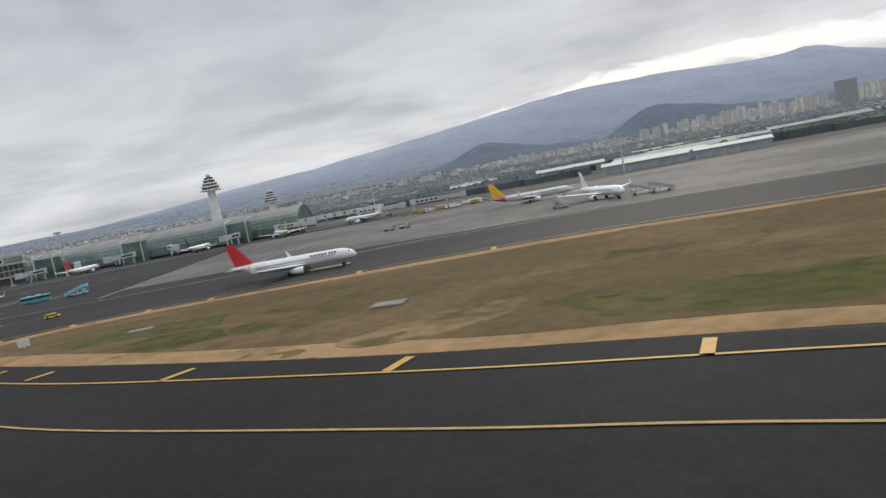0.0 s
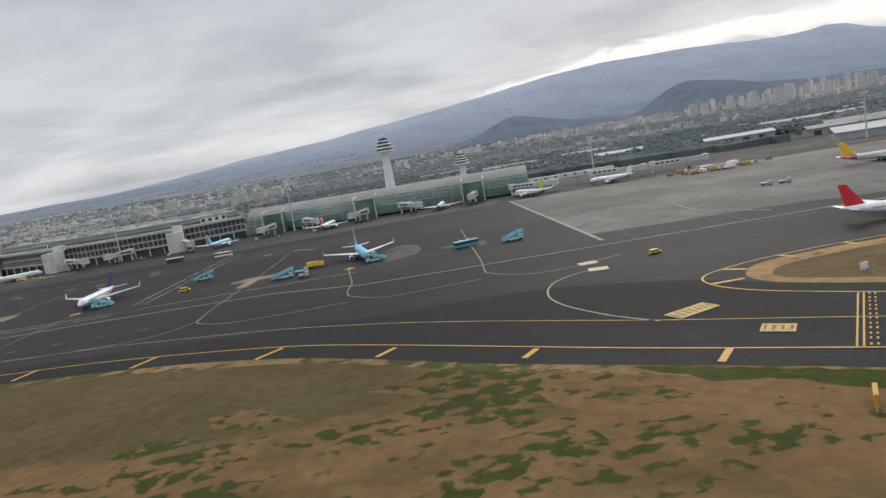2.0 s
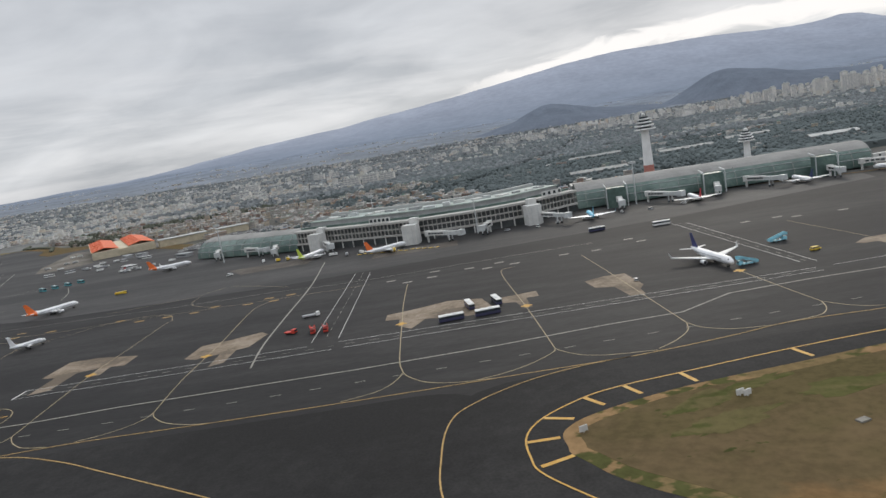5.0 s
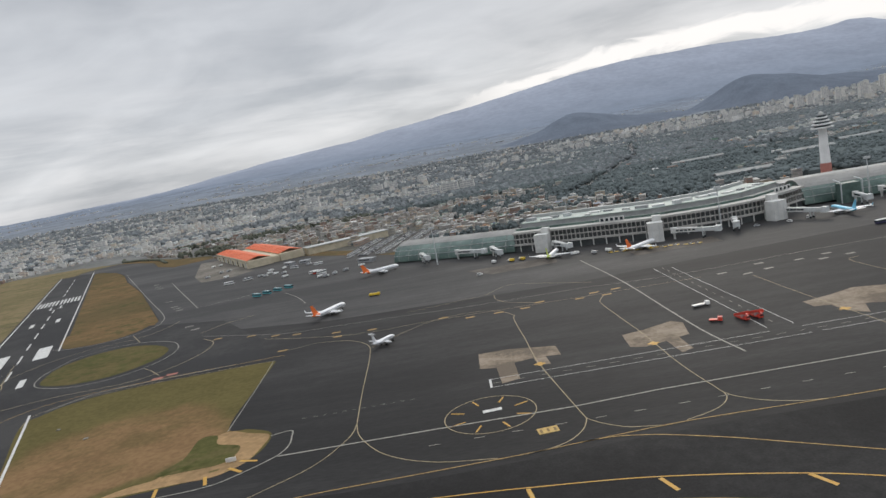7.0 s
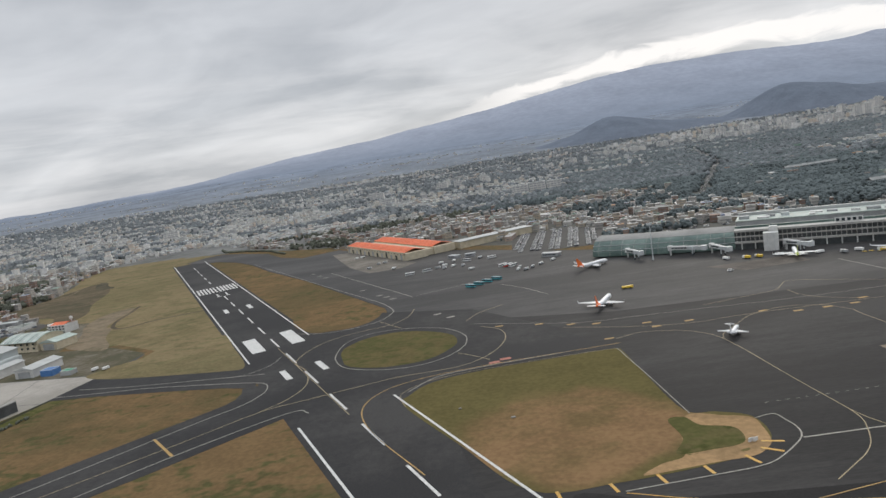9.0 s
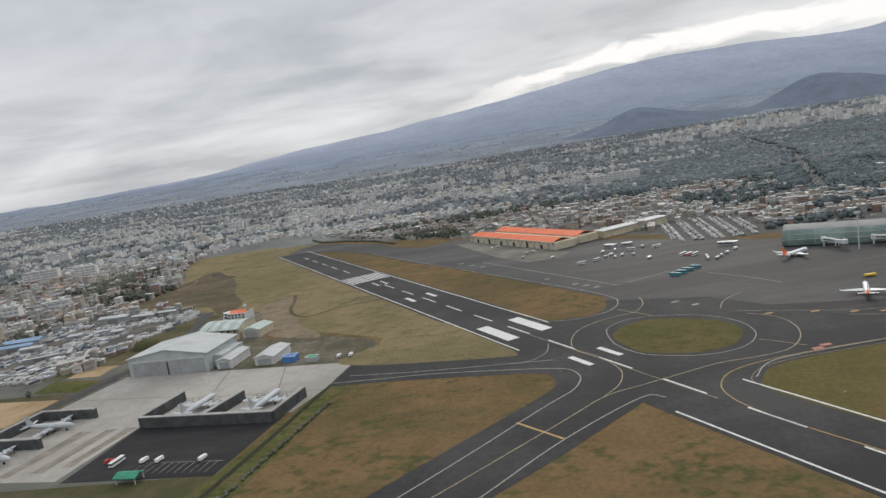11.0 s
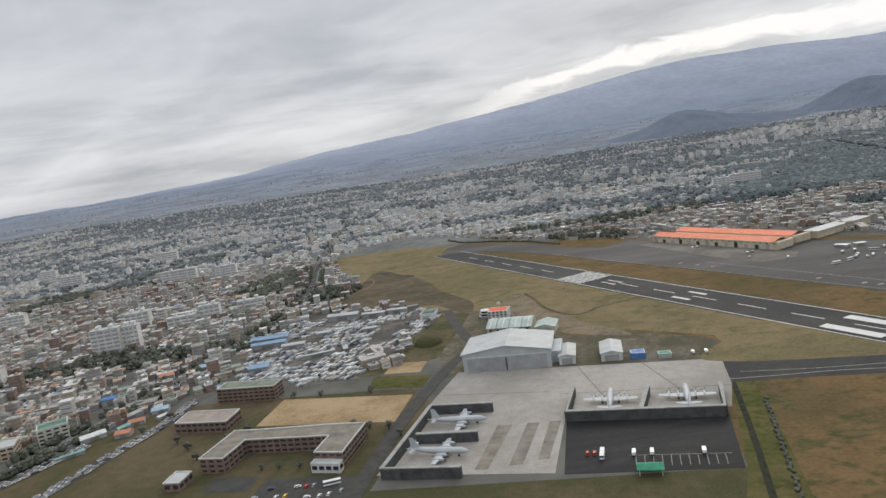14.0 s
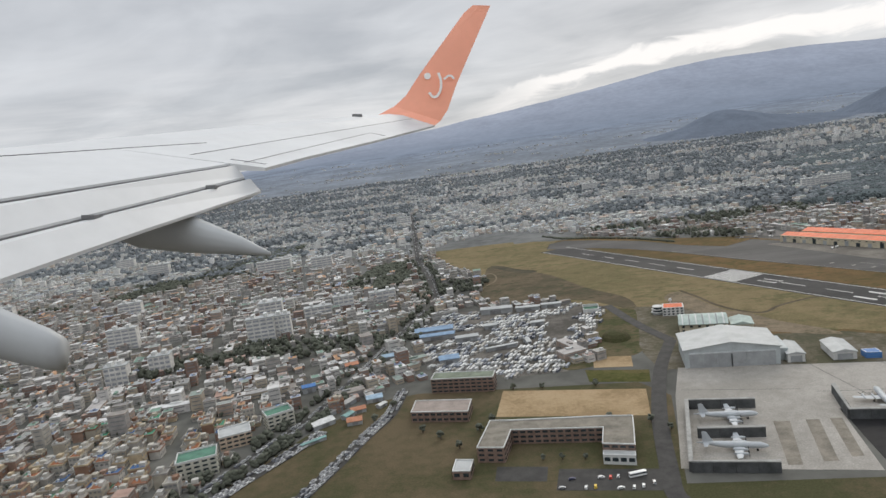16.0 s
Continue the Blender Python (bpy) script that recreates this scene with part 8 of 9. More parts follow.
def apartment(at, heading, w, d, h, label, wall=None, group="apartment blocks"):
    z = land_z(*at) - 0.2
    b = thing("apartment_block", label, "apartments", (*at, z), heading, group)
    bm = bmesh.new()
    box(bm, -w, w, -d, d, 0, h)
    part("wall", bm, wall or APTS, b)
    bm = bmesh.new()
    box(bm, -w - 0.2, w + 0.2, -d - 0.2, d + 0.2, h, h + 0.5)
    part("roof", bm, ROOF_PALE, b)
    for x in (-w * 0.45, w * 0.45):
        bm = bmesh.new()
        box(bm, x - 1.0, x + 1.0, -d * 0.6, d * 0.6, h + 0.5, h + 2.2)
        part("roof_hut", bm, WALL_WHITE, b)
    n_ = max(2, int(h / 2.0))
    for k in range(n_):
        z0 = h * (k + 0.3) / n_
        bm = bmesh.new()
        box(bm, -w * 0.94, w * 0.94, -d - 0.05, d + 0.05, z0, z0 + h / n_ * 0.5)
        o = part("window_band", bm, APT_BAND, b)
    for i in range(1, 4):
        x = -w + 2 * w * i / 4
        bm = bmesh.new()
        box(bm, x - 0.28, x + 0.28, -d - 0.15, d + 0.15, 0, h)
        part("pier", bm, wall or APTS, b)
    return b


for x, y, hd, w, d, h in ((-722, 306, 12, 7, 3.2, 14), (-712, 312, 12, 4, 3.4, 13), (-790, 548, 8, 15, 3.2, 11), (-745, 540, 8, 9, 3, 10), (-932, 620, 5, 11, 3, 12), (-860, 430, 12, 8, 3, 9), (-690, 362, 12, 6, 3, 9), (-668, 372, 12, 8, 3, 7), (-1010, 700, 8, 10, 3, 12), (-880, 720, 8, 12, 3, 11), (-700, 800, 5, 9, 3, 9), (-420, 760, -8, 8, 3, 9), (-450, 900, -5, 10, 3, 10), (-277, 648, -10, 8, 2.8, 10), (-259, 652, -10, 8, 2.8, 11), (-242, 656, -10, 7, 2.8, 10), (-810, 330, 12, 8, 3, 12), (-777, 264, 12, 5, 3, 9), (-761, 274, 12, 5, 3, 9), (-736, 366, 12, 7, 4, 10), (-704, 354, 12, 8, 3, 6), (-1080, 520, 10, 9, 3, 12), (-985, 470, 10, 7, 3, 11)):
    apartment((x, y), hd, w, d, h, "pale concrete apartment block above the low town")
rng = random.Random(9)
for i in range(74):
    t = rng.random() ** 0.8
    x = 110 + 800 * t + rng.uniform(-25, 25)
    y = 1050 + 240 * rng.random() + 0.06 * x
    h = rng.uniform(10, 15) + max(0.0, min(1.0, (t - 0.22) / 0.3)) * rng.uniform(7, 18)
    apartment((x, y), rng.choice((-10, -10, 80, 15)), rng.uniform(4, 8), rng.uniform(2.6, 3.6), h, "tall white apartment block on the far edge of the city", group="far apartment blocks")
for cx, cy, n_ in ((-40, 1160, 9), (60, 1180, 8), (140, 1140, 9), (-160, 1060, 7), (-330, 940, 6)):
    for i in range(n_):
        apartment((cx + rng.uniform(-42, 42), cy + rng.uniform(-30, 30)), rng.choice((-10, 80, 8)), rng.uniform(4, 8), rng.uniform(2.4, 3.2), rng.uniform(6, 11), "white apartment block among the woods of the far slope", group="far apartment blocks")
apartment((650, 1045), -10, 14, 7, 40, "tall grey tower block standing above the city", WALL_GREY, group="far apartment blocks")

# long white sheds and greenhouses among the trees
HALL_BLUE = mat("pale_blue_cladding", (0.34, 0.39, 0.43), 0.7, 0.12, 0.4)
SHEDS = []
for x, y, hd, L, W, h in ((69, 213, -17, 26, 8, 2.6), (94, 206, -17, 22, 8, 2.6), (78, 226, -17, 30, 6, 2.8)):
    SHEDS.append((x, y, math.radians(hd), L / 2 + 2.5, W / 2 + 3.5))
    b = thing("cargo_hall", "low pale-blue cargo hall with a ribbed white roof", "cargo hall", (x, y, 0.03), hd, "cargo halls beyond the apron")
    bm = bmesh.new()
    box(bm, -L / 2, L / 2, -W / 2, W / 2, 0, h)
    part("wall", bm, HALL_BLUE, b)
    bm = bmesh.new()
    gable(bm, L, W, h, 0.9, 0.4)
    part("roof", bm, ROOF_PALE, b)
    for i in range(int(L / 4)):
        q = -L / 2 + 2 + 4 * i
        bm = bmesh.new()
        box(bm, q - 1.1, q + 1.1, -W / 2 - 0.06, -W / 2, 0, h * 0.65)
        part("door", bm, WALL_GREY, b)
LONG = "long low white warehouse roof among dark trees"
for x, y, hd, L, W, h in ((62, 300, -4, 30, 7, 3.2), (96, 262, -6, 46, 6, 2.8), (120, 288, -6, 50, 6, 2.8), (175, 300, -6, 44, 6, 3.5), (215, 266, -8, 50, 6, 2.6), (-30, 420, 2, 34, 5, 3), (24, 452, 2, 30, 5, 3), (150, 400, -4, 60, 5, 3), (260, 380, -8, 70, 6, 3), (-102, 352, 0, 30, 5, 3), (-70, 500, 4, 40, 4, 3), (330, 300, -8, 60, 8, 4), (20, 345, -4, 24, 6, 3)):
    SHEDS.append((x, y, math.radians(hd), L / 2 + 2.5, W / 2 + 3.5))
    b = thing("warehouse", LONG, "warehouse", (x, y, land_z(x, y) - 0.05), hd, "long sheds beyond the apron")
    bm = bmesh.new()
    box(bm, -L / 2, L / 2, -W / 2, W / 2, 0, h)
    part("wall", bm, WALL_GREY, b)
    bm = bmesh.new()
    gable(bm, L, W, h, 1.2, 0.5)
    part("roof", bm, ROOF_PALE if (x, y) in ((62, 300), (20, 345), (150, 400)) else ROOF_GREY, b)
    for i in range(int(L / 7)):
        bm = bmesh.new()
        q = -L / 2 + 3.5 + 7 * i
        box(bm, q - 1.4, q + 1.4, -W / 2 - 0.06, -W / 2, 0, h * 0.7)
        part("door", bm, DARK_GLASS, b)
# depot: rows of white trucks and vans between sheds with blue and pale roofs
rows_ = []
sheds = []
for x, y, w, d, h, a in ((-631, 286, 9, 3.5, 2.6, 0.06), (-629, 277, 8, 2.4, 2.2, 0.06), (-600, 312, 8, 2.6, 2.8, -0.1), (-584, 310, 6, 1.8, 2, -0.1), (-572, 311, 5, 1.6, 2, -0.1), (-600, 250, 7, 0.7, 1.6, 0.25), (-589, 254, 0.8, 3.2, 1.6, 0.25), (-615, 268, 5, 2, 2.4, 0.1), (-622, 240, 4, 3, 2.4, 0.1), (-604, 284, 3, 2, 2, 0.1), (-582, 280, 3, 1.5, 2, 0.1)):
    sheds.append((x, y, max(w, d)))
    b = thing("depot_shed", "low depot shed with a metal roof", "shed", (x, y, 0.03), math.degrees(a), "sheds of the truck depot")
    bm = bmesh.new()
    box(bm, -w, w, -d, d, 0, h)
    part("wall", bm, WALL_GREY, b)
    bm = bmesh.new()
    gable(bm, 2 * w, 2 * d, h, min(0.9, d * 0.3), 0.3)
    part("roof", bm, mat("faded_blue_roof", (0.20, 0.29, 0.40), 0.7, 0.2, 0.4) if y in (286, 277, 240) else ROOF_PALE, b)
    bm = bmesh.new()
    box(bm, -w * 0.4, w * 0.3, -d - 0.05, -d, 0, h * 0.7)
    part("door", bm, BAND, b)
for j in range(26):
    for i in range(84):
        x, y = -650 + 1.5 * i - 0.75 * j, 212 + 5.0 * j - 0.33 * i + 14
        if not inside(x, y, YARD) or near_road(x, y, 4) or any(math.hypot(x - a, y - b) < r * 0.9 + 1.2 for a, b, r in sheds):
            continue
        if noise.noise((x * 0.055, y * 0.07, 12.0)) > (-0.1 if y > 240 else -0.4) and rng.random() < 0.86:
            rows_.append((x + rng.uniform(-0.12, 0.12), y + rng.uniform(-0.3, 0.3), 0.05, rng.choice((1.1, 1.2, 1.7, 2.0)), 0.5, rng.uniform(0.6, 1.2), 1.12 + rng.uniform(-0.05, 0.05)))
many_boxes("parked_trucks", rows_, palette("depot_paint", [(0.58, 0.58, 0.56), (0.48, 0.48, 0.46), (0.62, 0.62, 0.60), (0.30, 0.32, 0.35), (0.50, 0.50, 0.48), (0.14, 0.15, 0.17), (0.36, 0.34, 0.30)], 0.5), "close rows of parked white trucks and vans in a depot", "trucks")
area("depot_ground", YARD, 0.034, three("depot_gravel", (0.075, 0.07, 0.06), (0.11, 0.10, 0.088), (0.15, 0.138, 0.12), 0.05, 0.5), False, label="grey gravel ground of the truck depot", category="yard")
area("dark_scrub", [(-600, 446), (-593, 444), (-582, 424), (-570, 409), (-579, 406), (-591, 424)], 0.034, three("wet_hollow", (0.046, 0.042, 0.028), (0.062, 0.055, 0.036), (0.085, 0.074, 0.048), 0.05, 0.3), True, label="dark wet hollow in the grass", category="scrub")
area("scrub", SCRUB, 0.030, turf("brown_scrub", (0.124, 0.098, 0.066), (0.092, 0.078, 0.052), (0.066, 0.066, 0.040), 0.5, 0.52, 0.03, 0.3, soft=0.12), True, label="rough brown scrub beside the fence", category="scrub")
area("rough_ground", [(-553, 287), (-536, 291), (-540, 262), (-546, 235), (-550, 224), (-577, 215), (-576, 238), (-558, 262)], 0.038, turf("rough_turf", (0.112, 0.092, 0.056), (0.088, 0.080, 0.044), (0.064, 0.068, 0.032), 0.5, 0.5, 0.04, 0.3, soft=0.1), True, label="rough green and brown ground beside the depot", category="grass")

# small sheds and greenhouses along the road
SHED_ROOFS = [mat(n_, c_, 0.7, 0.2, 0.5) for n_, c_ in (("white_sheet_roof", (0.55, 0.55, 0.53)), ("teal_sheet_roof", (0.20, 0.33, 0.31)), ("dull_sheet_roof", (0.36, 0.35, 0.33)), ("faded_orange_roof", (0.42, 0.19, 0.11)), ("pale_blue_sheet_roof", (0.30, 0.40, 0.48)))]


def roof_shed(at, heading, w, d, h, roof, label):
    """A low shed, half width w and half depth d, with a pitched roof and a door."""
    b = thing("roadside_shed", label, "shed", (*at, 0.03), heading, "sheds along the road")
    bm = bmesh.new()
    box(bm, -w, w, -d, d, 0, h)
    part("wall", bm, WALL_GREY, b)
    bm = bmesh.new()
    gable(bm, 2 * w, 2 * d, h, min(0.7, d * 0.4), 0.15)
    part("roof", bm, roof, b)
    bm = bmesh.new()
    box(bm, -w * 0.3, w * 0.4, -d - 0.05, -d, 0, h * 0.75)
    part("door", bm, BAND, b)


roof_shed((-659.4, 202.4), 59, 7.2, 1.5, 1.5, SHED_ROOFS[2], "long grey sheet-roofed shed beside the street")
roof_shed((-663.4, 188.2), 40, 4.0, 2.2, 1.6, SHED_ROOFS[0], "white sheet-roofed shed beside the street")
roof_shed((-652, 187.4), 10, 2.5, 2.0, 1.5, SHED_ROOFS[3], "small house with a faded orange roof")
roof_shed((-652.6, 197.2), 20, 2.6, 1.7, 1.4, SHED_ROOFS[3], "low shed with a rusty red roof")
roof_shed((-648.2, 206.4), 15, 2.9, 2.2, 1.6, SHED_ROOFS[4], "shed with a pale blue metal roof")
roof_shed((-644.6, 199.4), 55, 1.8, 1.0, 1.2, SHED_ROOFS[0], "small white-roofed shed among parked cars")
roof_shed((-663, 174.6), 37, 4.2, 0.6, 1.1, SHED_ROOFS[1], "narrow green-roofed lean-to beside the field")
roof_shed((-655.4, 193.0), 59, 2.2, 1.2, 1.3, SHED_ROOFS[1], "low shed with a teal metal roof")
# larger buildings that stand out of the town
MINT_ROOF = mat("mint_roof_paint", (0.085, 0.19, 0.135), 0.75, 0.2, 0.5)
PALE_CREAM = mat("pale_cream_render", (0.50, 0.48, 0.40), 0.85, 0.15, 0.4)
PINKISH = mat("pinkish_render", (0.50, 0.39, 0.29), 0.85, 0.15, 0.4)
simple_block("green_roofed_block", "cream four-storey block with a green painted roof", "building", [(-699.5, 157), (-688.5, 161), (-691.4, 169), (-702.4, 165)], 5.4, PALE_CREAM, MINT_ROOF, "", 4, 0.0, 0.6)
simple_block("cream_block", "tan three-storey building with a pale roof", "building", [(-694, 176), (-684.6, 180), (-688, 188), (-697.4, 184)], 4.2, PINKISH, ROOF_PALE, "", 3, 0.0, 0.5)
simple_block("green_roofed_block", "pale block with a green roof and tall parapet", "building", [(-681.4, 187), (-673.6, 192.2), (-677.4, 198.4), (-685.2, 193.2)], 5.2, PALE_CREAM, MINT_ROOF, "", 4, 0.0, 0.7)
for x, y, w, d, a, roof, label in ((-677, 224, 2.6, 2.0, 20, BLUE_ROOF, "low town house with a blue metal roof"), (-649, 252, 3.0, 2.4, 12, SHED_ROOFS[4], "workshop with a pale blue roof"), (-682, 206, 2.4, 1.6, 30, BLUE_ROOF, "low town house with a blue metal roof"), (-664, 246, 2.8, 2.2, 20, SHED_ROOFS[3], "workshop with a faded orange roof")):
    roof_shed((x, y), a, w, d, 2.4, roof, label)
simple_block("ball_court", "ball court with a green floor inside a white wall", "court", [(-559, 290), (-551.6, 288.6), (-550.4, 298), (-557.8, 299.4)], 0.9, WALL_WHITE, mat("court_green_paint", (0.07, 0.15, 0.10), 0.8, 0.2, 0.5), "", 0, 0.03, 1.3)
bm = bmesh.new()
loft(bm, [[(r * math.cos(i * math.tau / 18), 1.15 * r * math.sin(i * math.tau / 18), z) for i in range(18)] for r, z in ((6.0, 0), (5.2, 1.3), (3.9, 2.4), (2.0, 3.0), (0.2, 3.1))])
mound = finish("earth_mound", bm, FIELD)
mound.location = (-552.6, 247, 0.03)
tagged(mound, "round bank of bare brown earth beside the depot", "mound")
# worn tracks on the grass behind the hangar
TRACK = turf("worn_track", (0.200, 0.160, 0.112), (0.165, 0.134, 0.094), (0.120, 0.104, 0.066), 0.5, 0.55, 0.1, 0.4, soft=0.1)
area("bare_patch", [(-518, 298), (-513, 309), (-507, 309), (-503, 284), (-499.5, 268), (-494, 262), (-487, 244), (-477, 228), (-477, 221), (-499, 236), (-504, 256), (-514, 276)], 0.036, TRACK, True, label="worn gravelly ground behind the hangar", category="gravel", thick=0.01)
tagged(line([(-506.5, 313), (-503, 296), (-500.5, 279), (-495, 265), (-487.5, 259), (-478, 266), (-466, 271), (-455, 273.5)], 1.7, three("damp_track", (0.070, 0.058, 0.040), (0.088, 0.072, 0.050), (0.110, 0.090, 0.062), 0.05, 0.4), None, z=0.044, name="dirt_track"), "worn brown earth track across the grass", "track", kind="structure")
tagged(line([(-612.5, 349), (-605.6, 378), (-599, 391), (-597.3, 406), (-601, 420), (-610, 416)], 1.1, TRACK, None, z=0.044, name="dirt_track"), "worn brown earth track across the grass", "track", kind="structure")

# parked cars in the crowded car parks and along the road
car_r, cab_r = [], []


def add_car(x, y, a, z):
    k = U
    car_r.append((x, y, z + 0.1, 2.2 * k, 0.9 * k, 0.85 * k, a))
    cab_r.append((x - 0.15 * math.cos(a), y - 0.15 * math.sin(a), z + 0.1 + 0.85 * k, 1.25 * k, 0.8 * k, 0.55 * k, a))


for i in range(20):
    for j in range(44):
        x, y = -322 + 3.0 * i + 0.35 * j, 290 + 1.9 * j
        if inside(x, y, [(-316, 302), (-310, 360), (-278, 364), (-265, 340), (-282, 294)]) and rng.random() < 0.85 and i % 3:
            add_car(x + rng.uniform(-0.2, 0.2), y + rng.uniform(-0.2, 0.2), 0.15 + rng.uniform(-0.1, 0.1), 0.06)
for R, o in ((ROADS[7], -1.6), (ROADS[7], 0.0), (ROADS[7], 1.6), (ROADS[1], 0.0), (ROADS[1], 1.5), (ROADS[1], -1.5), (ROADS[0], 1.2), (ROADS[0], -1.2)):
    for x, y, a in along(shifted(R, o), 2.4):
        if rng.random() < 0.75:
            add_car(x, y, math.radians(a) + rng.uniform(-0.1, 0.1), 0.1)
for R in ROADS[2:5]:
    for o in (1.2, -1.2):
        for x, y, a in along(shifted(R, o), 9):
            if rng.random() < 0.6:
                add_car(x, y, math.radians(a), land_z(x, y) + 0.12)
for i in range(160):
    t = rng.random()
    add_car(-250 + 190 * t + rng.uniform(-4, 4), 292 + 26 * rng.random() - 30 * t * 0.3, rng.uniform(0, 3), 0.06)
many_boxes("parked_cars", car_r, CARS, "hundreds of parked cars in rows", "cars")
many_boxes("car_cabins", cab_r, BAND, "dark glazed cabins of the parked cars", "cars")

# woods: leafy clumps with an uneven outline
ico = bmesh.new()
bmesh.ops.create_icosphere(ico, subdivisions=1, radius=1.0)
ICO_V = np.array([v.co[:] for v in ico.verts])
ICO_F = np.array([[v.index for v in f.verts] for f in ico.faces])
ico.free()


def clumps(name, rows, material, label, category="woods", parent=None, squash=0.85):
    R = np.array(rows, float)
    rs = np.random.RandomState(4)
    k = len(ICO_V)
    jit = rs.uniform(0.65, 1.25, (len(R), k, 1))
    V = ICO_V[None] * jit * R[:, 3][:, None, None]
    V[..., 2] *= squash
    V = V + R[:, None, :3]
    F = (ICO_F[None] + k * np.arange(len(R))[:, None, None]).reshape(-1, 3)
    me = bpy.data.meshes.new(name)
    me.from_pydata(V.reshape(-1, 3).tolist(), [], F.tolist())
    me.polygons.foreach_set("use_smooth", [True] * len(me.polygons))
    me.materials.append(material)
    ob = new(name, me)
    if parent:
        ob.parent = parent
        return ob
    return tagged(ob, label, category, kind="stuff")


woods, far_woods = [], []


def on_shed(x, y):
    for a, b, h, l_, w_ in SHEDS:
        c, s_ = math.cos(h), math.sin(h)
        if abs((x - a) * c + (y - b) * s_) < l_ and abs((y - b) * c - (x - a) * s_) < w_:
            return True
    return False


for x, y, r in tree_r:
    if on_shed(x, y):
        continue
    z = land_z(x, y)
    woods.append((x, y, z + r * 0.9, r))
    woods.append((x + rng.uniform(-0.6, 0.6) * r, y + rng.uniform(-0.6, 0.6) * r, z + r * 1.6, r * 0.7))
for x, y, r in far_tree_r:
    far_woods.append((x, y, land_z(x, y) + r * 0.8, r))
for P, n_, lo in ((WOOD, 19000, 1.0), (WOOD2, 4000, 1.0), (WOOD3, 3000, 1.0), (WOOD4, 700, 1.0), (WOOD5, 15000, 1.5)):
    xs0, xs1 = min(p[0] for p in P), max(p[0] for p in P)
    ys0, ys1 = min(p[1] for p in P), max(p[1] for p in P)
    for _ in range(n_):
        x, y = rng.uniform(xs0, xs1), rng.uniform(ys0, ys1)
        if inside(x, y, P) and not near_road(x, y, 4) and not on_shed(x, y) and noise.noise((x * 0.02, y * 0.02, 5)) > -0.25:
            r = rng.uniform(lo, lo + 1.3)
            woods.append((x, y, land_z(x, y) + 2.1, r * 0.9))
for _ in range(7000):
    y = 800 + 720 * rng.random()
    x = rng.uniform(-1.0, 1.0) * (600 + 0.75 * y) - 150
    if noise.noise((x * 0.006, y * 0.006, 2.0)) > 0.02 - (y - 800) / 3000:
        r = rng.uniform(2.2, 4.2)
        far_woods.append((x, y, land_z(x, y) + r * 0.3, r))
# trees along the fence, the road and the fields
for _ in range(620):
    R = rng.choice((ROADS[0], ROADS[0], ROADS[2]))
    k = rng.randrange(len(R) - 1)
    t = rng.random()
    x = R[k][0] + (R[k + 1][0] - R[k][0]) * t + rng.choice((-1, 1, 1)) * rng.uniform(3.6, 6.5)
    y = R[k][1] + (R[k + 1][1] - R[k][1]) * t + rng.uniform(-2, 2)
    if inside(x, y, [(-575, 120), (-575, 200), (-440, 200), (-440, 120)]) or near_road(x, y, 3.2):
        continue
    r = rng.uniform(0.8, 1.7)
    woods.append((x, y, land_z(x, y) + r * 0.8, r))
    woods.append((x + rng.uniform(-0.6, 0.6), y, land_z(x, y) + r * 1.5, r * 0.7))
# the closed canopy of the woods
cell, cv, cf, cidx = 5.0, [], [], {}
for P in (WOOD, WOOD2, WOOD5):
    xs0, xs1 = min(p[0] for p in P), max(p[0] for p in P)
    ys0, ys1 = min(p[1] for p in P), max(p[1] for p in P)
    for i in range(int((xs1 - xs0) / cell)):
        for j in range(int((ys1 - ys0) / cell)):
            gx, gy = round(xs0 / cell) + i, round(ys0 / cell) + j
            x, y = (gx + 0.5) * cell, (gy + 0.5) * cell
            if not inside(x, y, P) or near_road(x, y, 8) or on_shed(x, y) or on_shed(x, y - 5) or on_shed(x, y + 5) or noise.noise((x * 0.02, y * 0.02, 5)) < -0.2:
                continue
            q = []
            for a, b in ((0, 0), (1, 0), (1, 1), (0, 1)):
                k = (gx + a, gy + b)
                if k not in cidx:
                    cidx[k] = len(cv)
                    vx, vy = k[0] * cell, k[1] * cell
                    cv.append((vx, vy, land_z(vx, vy) + 2.5 + 0.7 * noise.noise((vx * 0.05, vy * 0.05, 1.0))))
                q.append(cidx[k])
            cf.append(tuple(q))
faces_ = sorted(set(cf))
seen = {}
for f in faces_:
    for a, b in zip(f, f[1:] + f[:1]):
        seen[(a, b)] = True
for a, b in list(seen):
    if (b, a) not in seen:
        k = len(cv)
        cv += [(cv[b][0], cv[b][1], cv[b][2] - 3.4), (cv[a][0], cv[a][1], cv[a][2] - 3.4)]
        faces_.append((b, a, k + 1, k))
me = bpy.data.meshes.new("canopy")
me.from_pydata(cv, [], faces_)
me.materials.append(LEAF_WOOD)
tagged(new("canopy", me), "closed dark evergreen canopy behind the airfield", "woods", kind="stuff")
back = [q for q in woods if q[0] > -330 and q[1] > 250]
clumps("woods", back, LEAF_WOOD, "dark woods between airfield and city, hazed blue in colour")
clumps("woods", [q for q in woods if not (q[0] > -330 and q[1] > 250)], LEAF, "dark evergreen trees among the town streets")
clumps("far_woods", far_woods, LEAF_HAZED, "far woods on the rising land, paled for haze")
